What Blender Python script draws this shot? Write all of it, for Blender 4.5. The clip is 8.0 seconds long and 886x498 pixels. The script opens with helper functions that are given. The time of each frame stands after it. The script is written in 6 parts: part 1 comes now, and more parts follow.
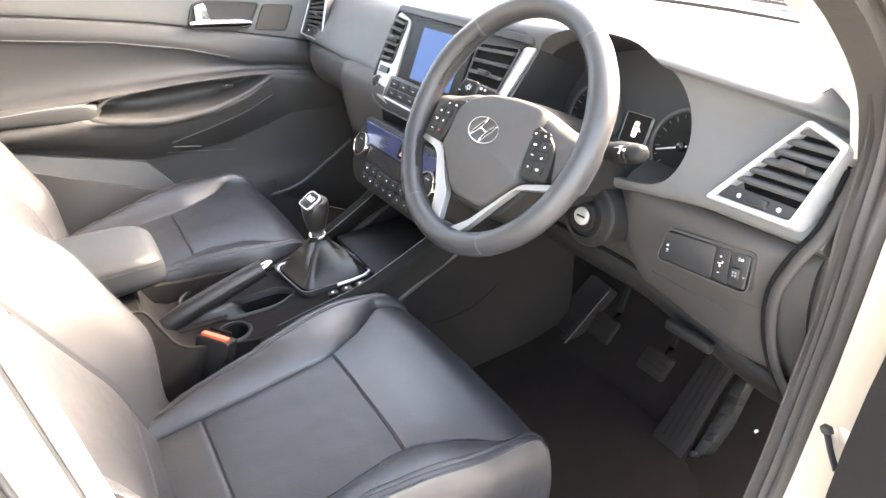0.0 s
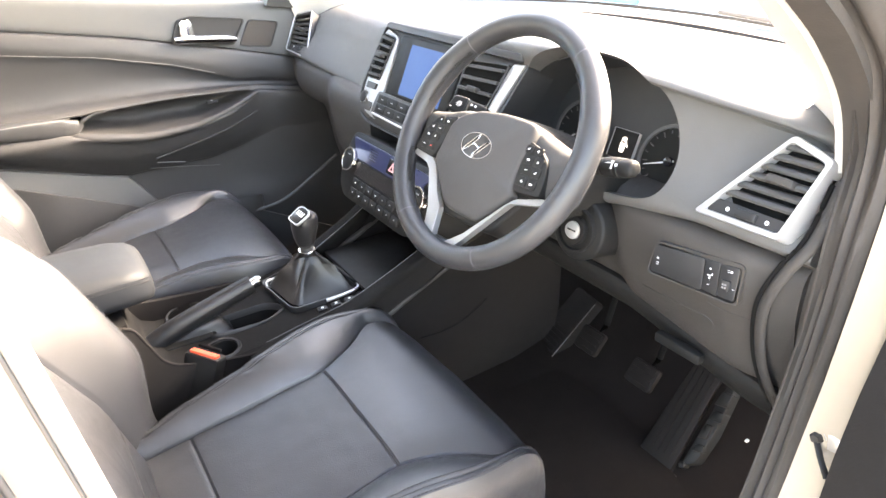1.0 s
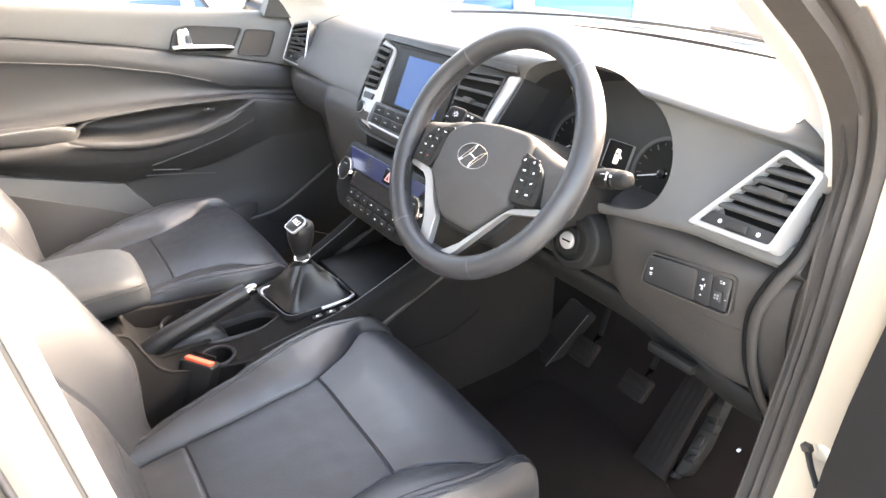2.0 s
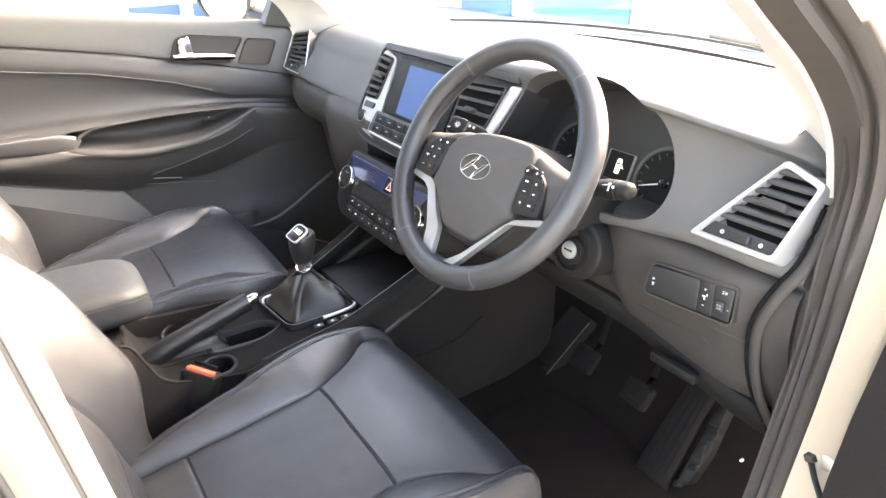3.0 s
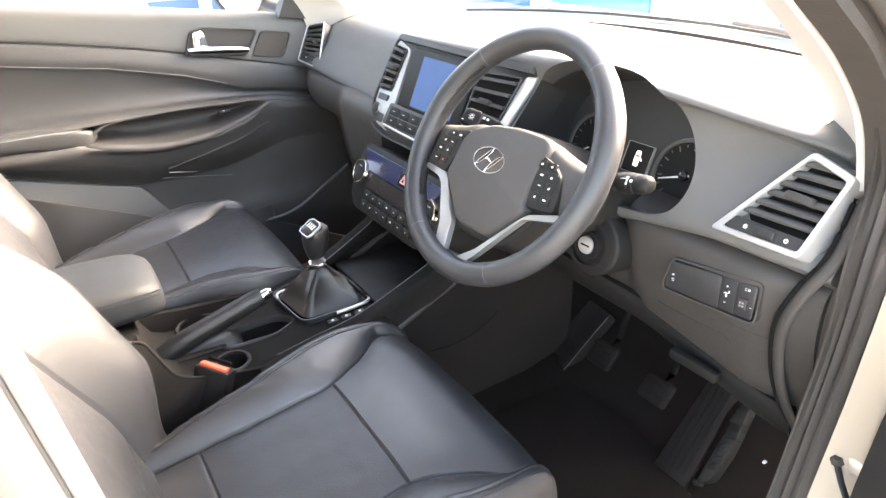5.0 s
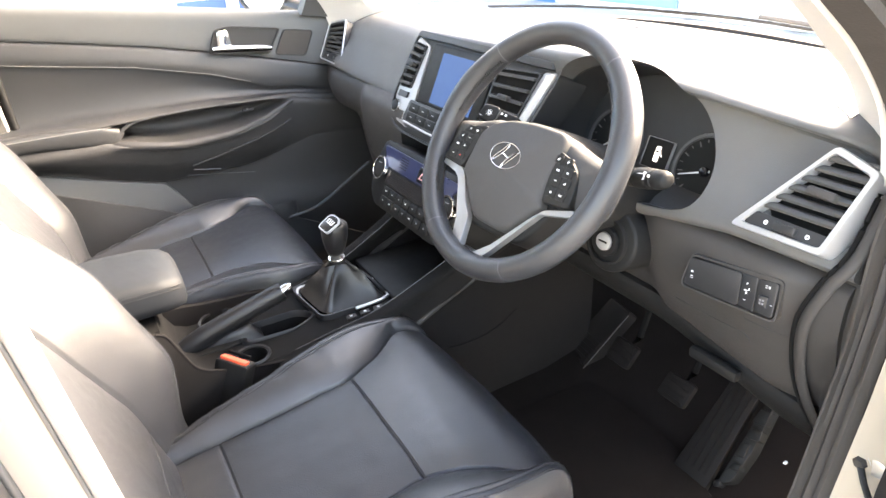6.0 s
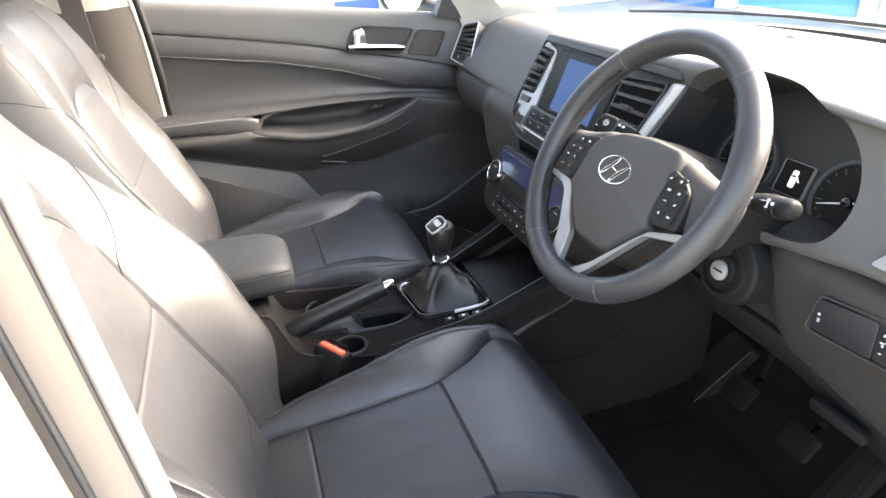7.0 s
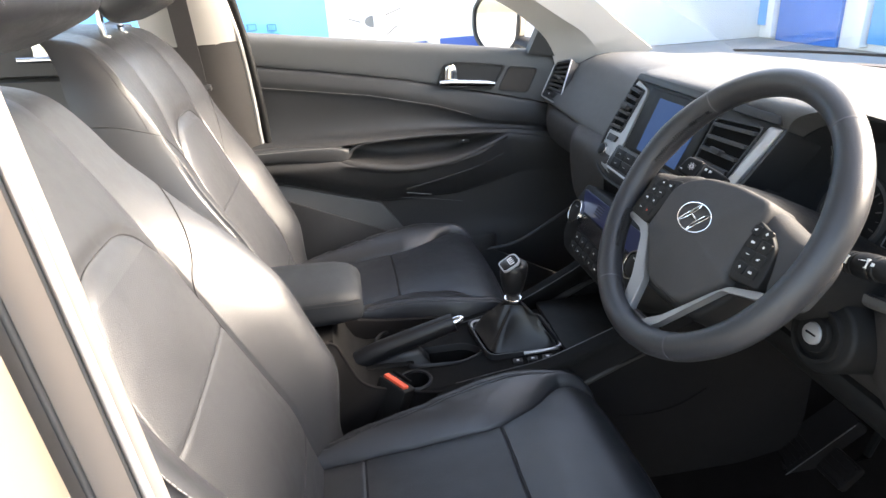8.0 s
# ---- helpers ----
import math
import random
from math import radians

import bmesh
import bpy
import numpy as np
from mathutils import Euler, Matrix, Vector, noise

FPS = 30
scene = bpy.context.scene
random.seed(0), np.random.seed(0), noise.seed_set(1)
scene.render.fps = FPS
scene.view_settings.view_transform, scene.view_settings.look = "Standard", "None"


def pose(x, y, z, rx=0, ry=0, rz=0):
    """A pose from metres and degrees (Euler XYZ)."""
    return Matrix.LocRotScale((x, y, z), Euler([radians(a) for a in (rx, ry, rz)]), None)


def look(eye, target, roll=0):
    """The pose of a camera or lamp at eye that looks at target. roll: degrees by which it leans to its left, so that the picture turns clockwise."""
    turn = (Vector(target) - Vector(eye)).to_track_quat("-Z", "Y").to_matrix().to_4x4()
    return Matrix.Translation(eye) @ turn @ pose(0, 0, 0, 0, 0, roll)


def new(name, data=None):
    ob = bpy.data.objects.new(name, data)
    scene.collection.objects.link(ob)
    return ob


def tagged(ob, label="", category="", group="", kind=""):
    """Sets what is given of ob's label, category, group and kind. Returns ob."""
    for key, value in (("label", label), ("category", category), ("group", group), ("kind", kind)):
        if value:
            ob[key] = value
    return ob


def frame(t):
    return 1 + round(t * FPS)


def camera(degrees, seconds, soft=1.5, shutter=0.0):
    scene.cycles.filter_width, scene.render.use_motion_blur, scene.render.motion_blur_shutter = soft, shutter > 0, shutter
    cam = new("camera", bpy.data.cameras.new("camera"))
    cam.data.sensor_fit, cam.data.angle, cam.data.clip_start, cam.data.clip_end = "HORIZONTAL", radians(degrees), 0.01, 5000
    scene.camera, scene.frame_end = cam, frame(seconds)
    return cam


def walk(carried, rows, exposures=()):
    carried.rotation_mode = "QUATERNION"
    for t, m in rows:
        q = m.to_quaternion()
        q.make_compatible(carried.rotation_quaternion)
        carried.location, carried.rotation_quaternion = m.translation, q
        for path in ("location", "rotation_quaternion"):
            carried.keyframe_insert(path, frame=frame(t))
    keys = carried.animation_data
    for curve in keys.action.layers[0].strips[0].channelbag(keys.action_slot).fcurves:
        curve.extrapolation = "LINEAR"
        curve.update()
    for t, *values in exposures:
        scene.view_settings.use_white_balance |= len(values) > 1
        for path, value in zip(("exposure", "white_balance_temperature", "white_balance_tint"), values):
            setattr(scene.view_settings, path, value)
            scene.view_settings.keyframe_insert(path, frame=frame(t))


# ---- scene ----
cam = camera(70.1, 8.0)
PATH = [
    (0, (1.039, -0.475, 1.286), (-0.45, 0.42, 0.296), -2.5),
    (0.5, (1.033, -0.487, 1.287), (-0.453, 0.439, 0.321), -1.9),
    (1, (1.032, -0.494, 1.289), (-0.439, 0.47, 0.337), -1.8),
    (1.5, (1.036, -0.498, 1.289), (-0.432, 0.483, 0.35), -1.2),
    (3, (1.031, -0.505, 1.298), (-0.443, 0.495, 0.389), -1.0),
    (3.5, (1.024, -0.497, 1.295), (-0.46, 0.489, 0.387), -1.4),
    (4, (1.019, -0.492, 1.295), (-0.469, 0.474, 0.372), -1.8),
    (5.5, (1.023, -0.487, 1.293), (-0.486, 0.438, 0.362), -2.3),
    (6, (1.028, -0.481, 1.291), (-0.508, 0.397, 0.358), -2.9),
    (6.5, (1.028, -0.463, 1.291), (-0.574, 0.291, 0.361), -3.2),
    (7, (1.027, -0.436, 1.288), (-0.677, 0.083, 0.38), -3.4),
    (7.5, (1.019, -0.403, 1.282), (-0.77, -0.097, 0.442), -3.1),
    (8, (1.016, -0.395, 1.284), (-0.8, -0.144, 0.486), -3.8),
]
walk(cam, [(t, look(eye, target, roll)) for t, eye, target, roll in PATH],
     exposures=[(0, 5.10, 8450, 16), (1.5, 4.98, 8450, 16), (3.5, 4.78, 8450, 16), (6, 4.70, 8300, 15), (7, 4.20, 7900, 13), (8, 3.32, 7450, 13)])

# ---- world, sun, exposure ----
world = bpy.data.worlds.new("world")
scene.world = world
world.use_nodes = True
wn = world.node_tree.nodes
sky = wn.new("ShaderNodeTexSky")
sky.sky_type = "NISHITA"
sky.sun_disc = False
SUN_ELEVATION, SUN_AZIMUTH = 25.0, 1.0      # azimuth from +y towards +x
sky.sun_elevation, sky.sun_rotation = radians(SUN_ELEVATION), radians(SUN_AZIMUTH)
sky.dust_density = 3.0
world.node_tree.links.new(sky.outputs[0], wn["Background"].inputs[0])
wn["Background"].inputs[1].default_value = 0.13
sun = new("sun", bpy.data.lights.new("sun", "SUN"))
sun.data.energy, sun.data.angle, sun.data.color = 3.15, radians(32), (1.0, 0.975, 0.94)
se, sa = radians(SUN_ELEVATION), radians(SUN_AZIMUTH)
sun_from = Vector((math.sin(sa) * math.cos(se), math.cos(sa) * math.cos(se), math.sin(se)))
sun.matrix_world = look(sun_from * 30, (0, 0, 0))


# ---- materials ----
def material(name, color, rough=0.5, metal=0.0, grain=0.0, grain_scale=900.0, vary=0.15, vary_scale=7.0,
             coat=0.0, spec=0.5, kind="noise", tint=None, wear=0.0, sheen=0.0, crease=0.0, crease_scale=38.0):
    """A surface with a base colour that drifts at a large scale, dust at a middle scale and a fine relief."""
    m = bpy.data.materials.new(name)
    m.use_nodes = True
    n, l = m.node_tree.nodes, m.node_tree.links
    b = n["Principled BSDF"]
    co = n.new("ShaderNodeTexCoord")
    big = n.new("ShaderNodeTexNoise")
    big.inputs["Scale"].default_value, big.inputs["Detail"].default_value = vary_scale, 5
    l.new(co.outputs["Object"], big.inputs["Vector"])
    ramp = n.new("ShaderNodeMix")
    ramp.data_type = "RGBA"
    lo = [c * (1 - vary) for c in color]
    hi = [min(1, c * (1 + vary)) for c in (tint or color)]
    ramp.inputs[6].default_value, ramp.inputs[7].default_value = (*lo, 1), (*hi, 1)
    l.new(big.outputs[0], ramp.inputs[0])
    l.new(ramp.outputs[2], b.inputs["Base Color"])
    b.inputs["Metallic"].default_value = metal
    b.inputs["Specular IOR Level"].default_value = spec
    b.inputs["Coat Weight"].default_value = coat
    b.inputs["Coat Roughness"].default_value = 0.08
    b.inputs["Sheen Weight"].default_value = sheen
    mid = n.new("ShaderNodeTexNoise")
    mid.inputs["Scale"].default_value, mid.inputs["Detail"].default_value = vary_scale * 9, 4
    l.new(co.outputs["Object"], mid.inputs["Vector"])
    rr = n.new("ShaderNodeMapRange")
    rr.inputs[3].default_value, rr.inputs[4].default_value = max(0.02, rough - 0.07 - wear), min(1, rough + 0.07 + wear)
    l.new(mid.outputs[0], rr.inputs[0])
    l.new(rr.outputs[0], b.inputs["Roughness"])
    if grain:
        if kind == "cell":
            g = n.new("ShaderNodeTexVoronoi")
            g.feature = "DISTANCE_TO_EDGE"
        else:
            g = n.new("ShaderNodeTexNoise")
            g.inputs["Detail"].default_value = 3
        g.inputs["Scale"].default_value = grain_scale
        l.new(co.outputs["Object"], g.inputs["Vector"])
        bump = n.new("ShaderNodeBump")
        bump.inputs["Strength"].default_value = grain
        bump.inputs["Distance"].default_value = 0.0008
        l.new(g.outputs[0], bump.inputs["Height"])
        if crease:
            fold = n.new("ShaderNodeTexNoise")
            fold.inputs["Scale"].default_value, fold.inputs["Detail"].default_value, fold.inputs["Distortion"].default_value = crease_scale, 3, 1.2
            l.new(co.outputs["Object"], fold.inputs["Vector"])
            low = n.new("ShaderNodeBump")
            low.inputs["Strength"].default_value, low.inputs["Distance"].default_value = crease, 0.004
            l.new(fold.outputs[0], low.inputs["Height"])
            l.new(low.outputs[0], bump.inputs["Normal"])
        l.new(bump.outputs[0], b.inputs["Normal"])
    return m


def glowing(name, color, strength, rough=0.15):
    m = material(name, [c * 0.2 for c in color], rough, vary=0.02)
    b = m.node_tree.nodes["Principled BSDF"]
    b.inputs["Emission Color"].default_value = (*color, 1)
    b.inputs["Emission Strength"].default_value = strength
    return m


def clear_glass(name, tint=(0.95, 0.97, 0.96)):
    m = bpy.data.materials.new(name)
    m.use_nodes = True
    n, l = m.node_tree.nodes, m.node_tree.links
    n.remove(n["Principled BSDF"])
    clear, gloss, mix, fr = n.new("ShaderNodeBsdfTransparent"), n.new("ShaderNodeBsdfGlossy"), n.new("ShaderNodeMixShader"), n.new("ShaderNodeFresnel")
    clear.inputs[0].default_value = (*tint, 1)
    gloss.inputs["Roughness"].default_value = 0.02
    fr.inputs[0].default_value = 1.45
    l.new(fr.outputs[0], mix.inputs[0])
    l.new(clear.outputs[0], mix.inputs[1])
    l.new(gloss.outputs[0], mix.inputs[2])
    l.new(mix.outputs[0], n["Material Output"].inputs[0])
    return m


LEATHER = material("black_leather", (0.025, 0.0262, 0.030), 0.36, grain=0.40, grain_scale=620, kind="cell", vary=0.25, wear=0.05, crease=0.11, crease_scale=21.0, spec=0.78)
PERFORATED = material("perforated_leather", (0.0205, 0.0217, 0.0255), 0.43, grain=0.5, grain_scale=380, kind="cell", vary=0.30, crease=0.11, crease_scale=17.0, spec=0.68)
RIM_LEATHER = material("rim_leather", (0.029, 0.030, 0.033), 0.36, grain=0.35, grain_scale=650, kind="cell", vary=0.15)
SOFT = material("soft_dash_plastic", (0.086, 0.084, 0.082), 0.55, grain=0.6, grain_scale=520, kind="cell", vary=0.16, spec=0.38, crease=0.05, crease_scale=60.0)
PAD_PLASTIC = material("wheel_pad_plastic", (0.056, 0.054, 0.053), 0.70, grain=0.6, grain_scale=520, kind="cell", vary=0.16, spec=0.25)
# The slight brown cast carries warm lens haze.
HARD = material("hard_black_plastic", (0.037, 0.0335, 0.0315), 0.62, spec=0.4, grain=0.4, grain_scale=800, kind="cell", vary=0.12)
DOOR_SOFT = material("door_soft_trim", (0.032, 0.033, 0.035), 0.45, grain=0.5, grain_scale=600, kind="cell", vary=0.15)
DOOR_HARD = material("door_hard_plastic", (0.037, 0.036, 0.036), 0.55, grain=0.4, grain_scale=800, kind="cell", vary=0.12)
DOOR_GREY = material("door_grey_trim", (0.085, 0.088, 0.090), 0.6, grain=0.4, grain_scale=700, vary=0.1)
GLOSS = material("gloss_black", (0.010, 0.010, 0.012), 0.22, vary=0.1, coat=0.5)
SATIN = material("satin_black", (0.020, 0.020, 0.021), 0.50, vary=0.1)
SILVER = material("satin_silver", (0.50, 0.50, 0.50), 0.38, metal=0.6, vary=0.05, grain=0.1, grain_scale=1500)
CHROME = material("chrome", (0.80, 0.80, 0.80), 0.12, metal=1.0, vary=0.03)
STEEL = material("dull_steel", (0.45, 0.44, 0.42), 0.4, metal=0.9, vary=0.2)
THREAD = material("grey_thread", (0.30, 0.30, 0.29), 0.8, vary=0.1)
DARK_THREAD = material("dark_thread", (0.085, 0.085, 0.09), 0.7, vary=0.1)
# Near black: paints the shade in seam folds, and colours dark stitches.
SEAMS = material("seam_shade_and_thread", (0.012, 0.012, 0.013), 0.6, vary=0.1)
RUBBER = material("seal_rubber", (0.040, 0.0345, 0.031), 0.68, grain=0.4, grain_scale=300, vary=0.2)
# Brown tint here is haze put into a black carpet's colour.
CARPET = material("black_carpet", (0.0092, 0.0070, 0.0061), 0.95, spec=0.12, grain=1.0, grain_scale=700, vary=0.35, vary_scale=20)
MAT_RUBBER = material("pedal_rubber", (0.0120, 0.0100, 0.0094), 0.65, spec=0.14, grain=0.5, grain_scale=250, vary=0.3)
PAINT = material("champagne_paint", (0.325, 0.278, 0.218), 0.38, metal=0.15, vary=0.04, coat=0.8, grain=0.05, grain_scale=2500)
SPOKE = material("dark_satin_silver", (0.33, 0.33, 0.33), 0.42, metal=0.6, vary=0.05, grain=0.1, grain_scale=1500)
FLANGE = material("grey_flange_paint", (0.31, 0.275, 0.25), 0.45, metal=0.1, vary=0.05, grain=0.1, grain_scale=1500)
LIGHT_TRIM = material("pale_pillar_trim", (0.50, 0.48, 0.45), 0.75, grain=0.5, grain_scale=900, vary=0.06)
HEADLINER = material("pale_headliner", (0.50, 0.48, 0.45), 0.9, grain=0.6, grain_scale=600, vary=0.06)
ORANGE = material("orange_plastic", (0.80, 0.105, 0.05), 0.45, vary=0.06)
WEBBING = material("belt_webbing", (0.06, 0.055, 0.055), 0.75, grain=0.8, grain_scale=500, vary=0.15)
SCREEN = glowing("blue_screen", (0.085, 0.20, 0.52), 0.027, 0.55)
SCREEN.node_tree.nodes["Principled BSDF"].inputs["Specular IOR Level"].default_value = 0.15
BOOT_LEATHER = material("boot_leather", (0.014, 0.014, 0.015), 0.36, grain=0.3, grain_scale=620, kind="cell", vary=0.2)
# Leather darkened for the driver seat's shade, bluer against the warm sun.
ARM_LEATHER = material("shaded_armrest_leather", (0.0115, 0.0135, 0.0165), 0.58, grain=0.4, grain_scale=620, kind="cell", vary=0.2, spec=0.22)
# Hard plastic darkened: shade on the console's side is put into the colour.
CONSOLE_SIDE = material("shaded_side_plastic", (0.0115, 0.0102, 0.0098), 0.9, spec=0.15, grain=0.6, grain_scale=500, vary=0.2)
DISPLAY = glowing("dim_blue_display", (0.04, 0.06, 0.20), 0.012, 0.3)
WHITE_MARK = material("white_marking", (0.75, 0.75, 0.74), 0.6, vary=0.05)
GREY_MARK = material("grey_marking", (0.22, 0.22, 0.22), 0.6, vary=0.05)
RED_MARK = material("red_marking", (0.6, 0.05, 0.03), 0.5, vary=0.05)
GLASS = clear_glass("window_glass")
MIRROR = material("mirror_glass", (0.9, 0.9, 0.9), 0.03, metal=1.0, vary=0.01)
ASPHALT = material("asphalt", (0.34, 0.33, 0.31), 0.9, grain=1.0, grain_scale=120, vary=0.25, vary_scale=1.5)
WHITE_WALL = material("white_cladding", (0.88, 0.88, 0.87), 0.6, vary=0.04, vary_scale=1.0)
BLUE_PANEL = material("blue_panel", (0.05, 0.20, 0.62), 0.4, vary=0.1, vary_scale=1.0)
SKY_PANEL = material("light_blue_panel", (0.12, 0.42, 0.80), 0.4, vary=0.08, vary_scale=1.0)
NAVY_PANEL = material("navy_panel", (0.03, 0.08, 0.32), 0.4, vary=0.1, vary_scale=1.0)
TAN_PANEL = material("tan_panel", (0.55, 0.33, 0.20), 0.6, vary=0.1, vary_scale=1.0)


# ---- mesh helpers ----
def thing(name, at, label, category, group="", kind=""):
    ob = new(name)
    ob.location = at
    bpy.context.view_layer.update()
    return tagged(ob, label, category, group, kind)


def origin_of(ob):
    p = Vector(ob.location)
    while ob.parent:
        ob = ob.parent
        p = p + Vector(ob.location)
    return p


def part(name, bm, mat, parent=None, label="", sharp=38, fix=True):
    """Links a bmesh, built in world coordinates, as one mesh object under a thing or a part."""
    if fix:
        bmesh.ops.recalc_face_normals(bm, faces=bm.faces)
    if parent:
        bmesh.ops.translate(bm, verts=bm.verts, vec=-origin_of(parent))
    me = bpy.data.meshes.new(name)
    bm.to_mesh(me)
    bm.free()
    me.polygons.foreach_set("use_smooth", [True] * len(me.polygons))
    me.set_sharp_from_angle(angle=radians(sharp))
    me.materials.append(mat)
    ob = new(name, me)
    if parent:
        ob.parent = parent
    if label:
        ob["label"] = label
    return ob


def setting(name, bm, mat, label, category, sharp=38):
    return tagged(part(name, bm, mat, sharp=sharp), label, category, kind="structure")


def box(size, at=(0, 0, 0), bevel=0.0, segs=2, m=None):
    bm = bmesh.new()
    bmesh.ops.create_cube(bm, size=1)
    bmesh.ops.scale(bm, vec=size, verts=bm.verts)
    if bevel:
        bmesh.ops.bevel(bm, geom=bm.edges[:], offset=bevel, segments=segs, profile=0.5, affect="EDGES", clamp_overlap=True)
    bmesh.ops.translate(bm, verts=bm.verts, vec=at)
    if m:
        bm.transform(m)
    return bm


def loft(rings, closed=True, caps=True, loop=False):
    bm = bmesh.new()
    rows = [[bm.verts.new(p) for p in r] for r in rings]
    n = len(rows[0])
    pairs = list(zip(rows, rows[1:])) + ([(rows[-1], rows[0])] if loop else [])
    for a, b in pairs:
        for i in range(n if closed else n - 1):
            j = (i + 1) % n
            bm.faces.new((a[i], a[j], b[j], b[i]))
    if closed and caps and not loop:
        bm.faces.new(rows[0][::-1])
        bm.faces.new(rows[-1])
    return bm


def smooth_line(pts, n=8, closed=False):
    """Catmull-Rom through the points."""
    pts = [Vector(p) for p in pts]
    out, k = [], len(pts)
    for i in range(k if closed else k - 1):
        if closed:
            p0, p1, p2, p3 = pts[i - 1], pts[i], pts[(i + 1) % k], pts[(i + 2) % k]
        else:
            p0, p1, p2, p3 = pts[max(i - 1, 0)], pts[i], pts[i + 1], pts[min(i + 2, k - 1)]
        for j in range(n):
            t = j / n
            out.append(0.5 * (2 * p1 + (p2 - p0) * t + (2 * p0 - 5 * p1 + 4 * p2 - p3) * t * t + (3 * p1 - p0 - 3 * p2 + p3) * t ** 3))
    if not closed:
        out.append(pts[-1])
    return out


def rounded(ring, times=2):
    """Cuts the corners of a closed ring."""
    ring = [Vector(p) for p in ring]
    for _ in range(times):
        ring = [q for a, b in zip(ring, ring[1:] + ring[:1]) for q in (a.lerp(b, 0.25), a.lerp(b, 0.75))]
    return ring


def round_poly(pts, r, segs=4):
    """A 2D polygon with rounded corners of radius about r."""
    out, k = [], len(pts)
    for i in range(k):
        p, a, b = Vector(pts[i]), Vector(pts[i - 1]), Vector(pts[(i + 1) % k])
        da, db = (a - p), (b - p)
        c = min(r, da.length * 0.45, db.length * 0.45)
        pa, pb = p + da.normalized() * c, p + db.normalized() * c
        for j in range(segs + 1):
            t = j / segs
            out.append(pa * (1 - t) ** 2 + p * 2 * t * (1 - t) + pb * t * t)
    return out


def tube(path, r, n=8, loop=False, squash=1.0, up=None):
    """A tube of radius r (or one for each point) along a path."""
    path = [Vector(p) for p in path]
    rs = r if isinstance(r, (list, tuple)) else [r] * len(path)
    rings, k = [], len(path)
    for i, p in enumerate(path):
        d = (path[(i + 1) % k] if loop or i < k - 1 else p) - (path[i - 1] if loop or i > 0 else p)
        d.normalize()
        ref = Vector(up) if up else (Vector((0, 0, 1)) if abs(d.z) < 0.9 else Vector((0, 1, 0)))
        s = d.cross(ref).normalized()
        u = s.cross(d).normalized()
        rings.append([p + s * (math.cos(a) * rs[i]) + u * (math.sin(a) * rs[i] * squash) for a in (2 * math.pi * q / n for q in range(n))])
    return loft(rings, loop=loop)


def sheet(fn, u0, u1, nu, v0, v1, nv):
    """A grid on the surface fn(u, v)."""
    bm = bmesh.new()
    g = [[bm.verts.new(fn(u0 + (u1 - u0) * i / nu, v0 + (v1 - v0) * j / nv)) for i in range(nu + 1)] for j in range(nv + 1)]
    for j in range(nv):
        for i in range(nu):
            bm.faces.new((g[j][i], g[j][i + 1], g[j + 1][i + 1], g[j + 1][i]))
    return bm


def spaced(a, b, n, marks=(), w=0.02, k=7):
    """Even steps from a to b, closer together round the marks."""
    vals = {round(lerp(a, b, i / n), 6) for i in range(n + 1)}
    for c in marks:
        vals |= {round(c + w * (2 * i / (k - 1) - 1), 6) for i in range(k) if a <= c + w * (2 * i / (k - 1) - 1) <= b}
    out = []
    for v in sorted(vals):
        if not out or v - out[-1] > 1e-4:
            out.append(v)
    out[-1] = b
    return out


def grid_sheet(fn, us, vs):
    """A grid on the surface fn(u, v) at the given steps."""
    bm = bmesh.new()
    g = [[bm.verts.new(fn(u, v)) for u in us] for v in vs]
    for lo, hi in zip(g, g[1:]):
        for i in range(len(us) - 1):
            bm.faces.new((lo[i], lo[i + 1], hi[i + 1], hi[i]))
    return bm


def vee(x, w):
    """A narrow groove's profile, 1 at its bottom."""
    return max(0.0, 1 - abs(x) / w) ** 0.8


def plate(pts, z0, z1, m, bevel=0.0, segs=2):
    """A flat outline in the frame m (x right, y up, z towards the viewer), from depth z0 to z1, its front edge bevelled."""
    bm = bmesh.new()
    if bevel:
        c = sum((Vector((p[0], p[1])) for p in pts), Vector((0, 0))) / len(pts)
        rings = []
        steps = [(z0, 0)] + [(z1 - bevel + bevel * math.sin(a), bevel * (1 - math.cos(a))) for a in (math.pi / 2 * i / segs for i in range(segs + 1))]
        for z, inset in steps:
            ring = []
            for p in pts:
                v = Vector((p[0], p[1])) - c
                v = v * (1 - inset / max(v.length, 1e-6))
                ring.append((c.x + v.x, c.y + v.y, z))
            rings.append(ring)
        bm = loft(rings)
    else:
        bm = loft([[(p[0], p[1], z) for p in pts] for z in (z0, z1)])
    bm.transform(m)
    return bm


def frame_plate(outer, inner, z0, z1, m, bevel=0.002):
    """A flat rim between two outlines of the same count."""
    def ring(pts, z, k=0.0, other=None):
        return [(p[0] + (q[0] - p[0]) * k, p[1] + (q[1] - p[1]) * k, z) for p, q in zip(pts, other or pts)]
    rings = [ring(outer, z0), ring(outer, z1 - bevel), ring(outer, z1, 0.12, inner), ring(inner, z1, 0.12, outer), ring(inner, z1 - bevel), ring(inner, z0)]
    bm = loft(rings, loop=True)
    bm.transform(m)
    return bm


def disc(r, z0, z1, m, at=(0, 0), n=24, bevel=0.0):
    return plate([(at[0] + r * math.cos(2 * math.pi * i / n), at[1] + r * math.sin(2 * math.pi * i / n)) for i in range(n)], z0, z1, m, bevel)


def circle(r, n=24, at=(0, 0), ry=None):
    return [(at[0] + r * math.cos(2 * math.pi * i / n), at[1] + (ry or r) * math.sin(2 * math.pi * i / n)) for i in range(n)]


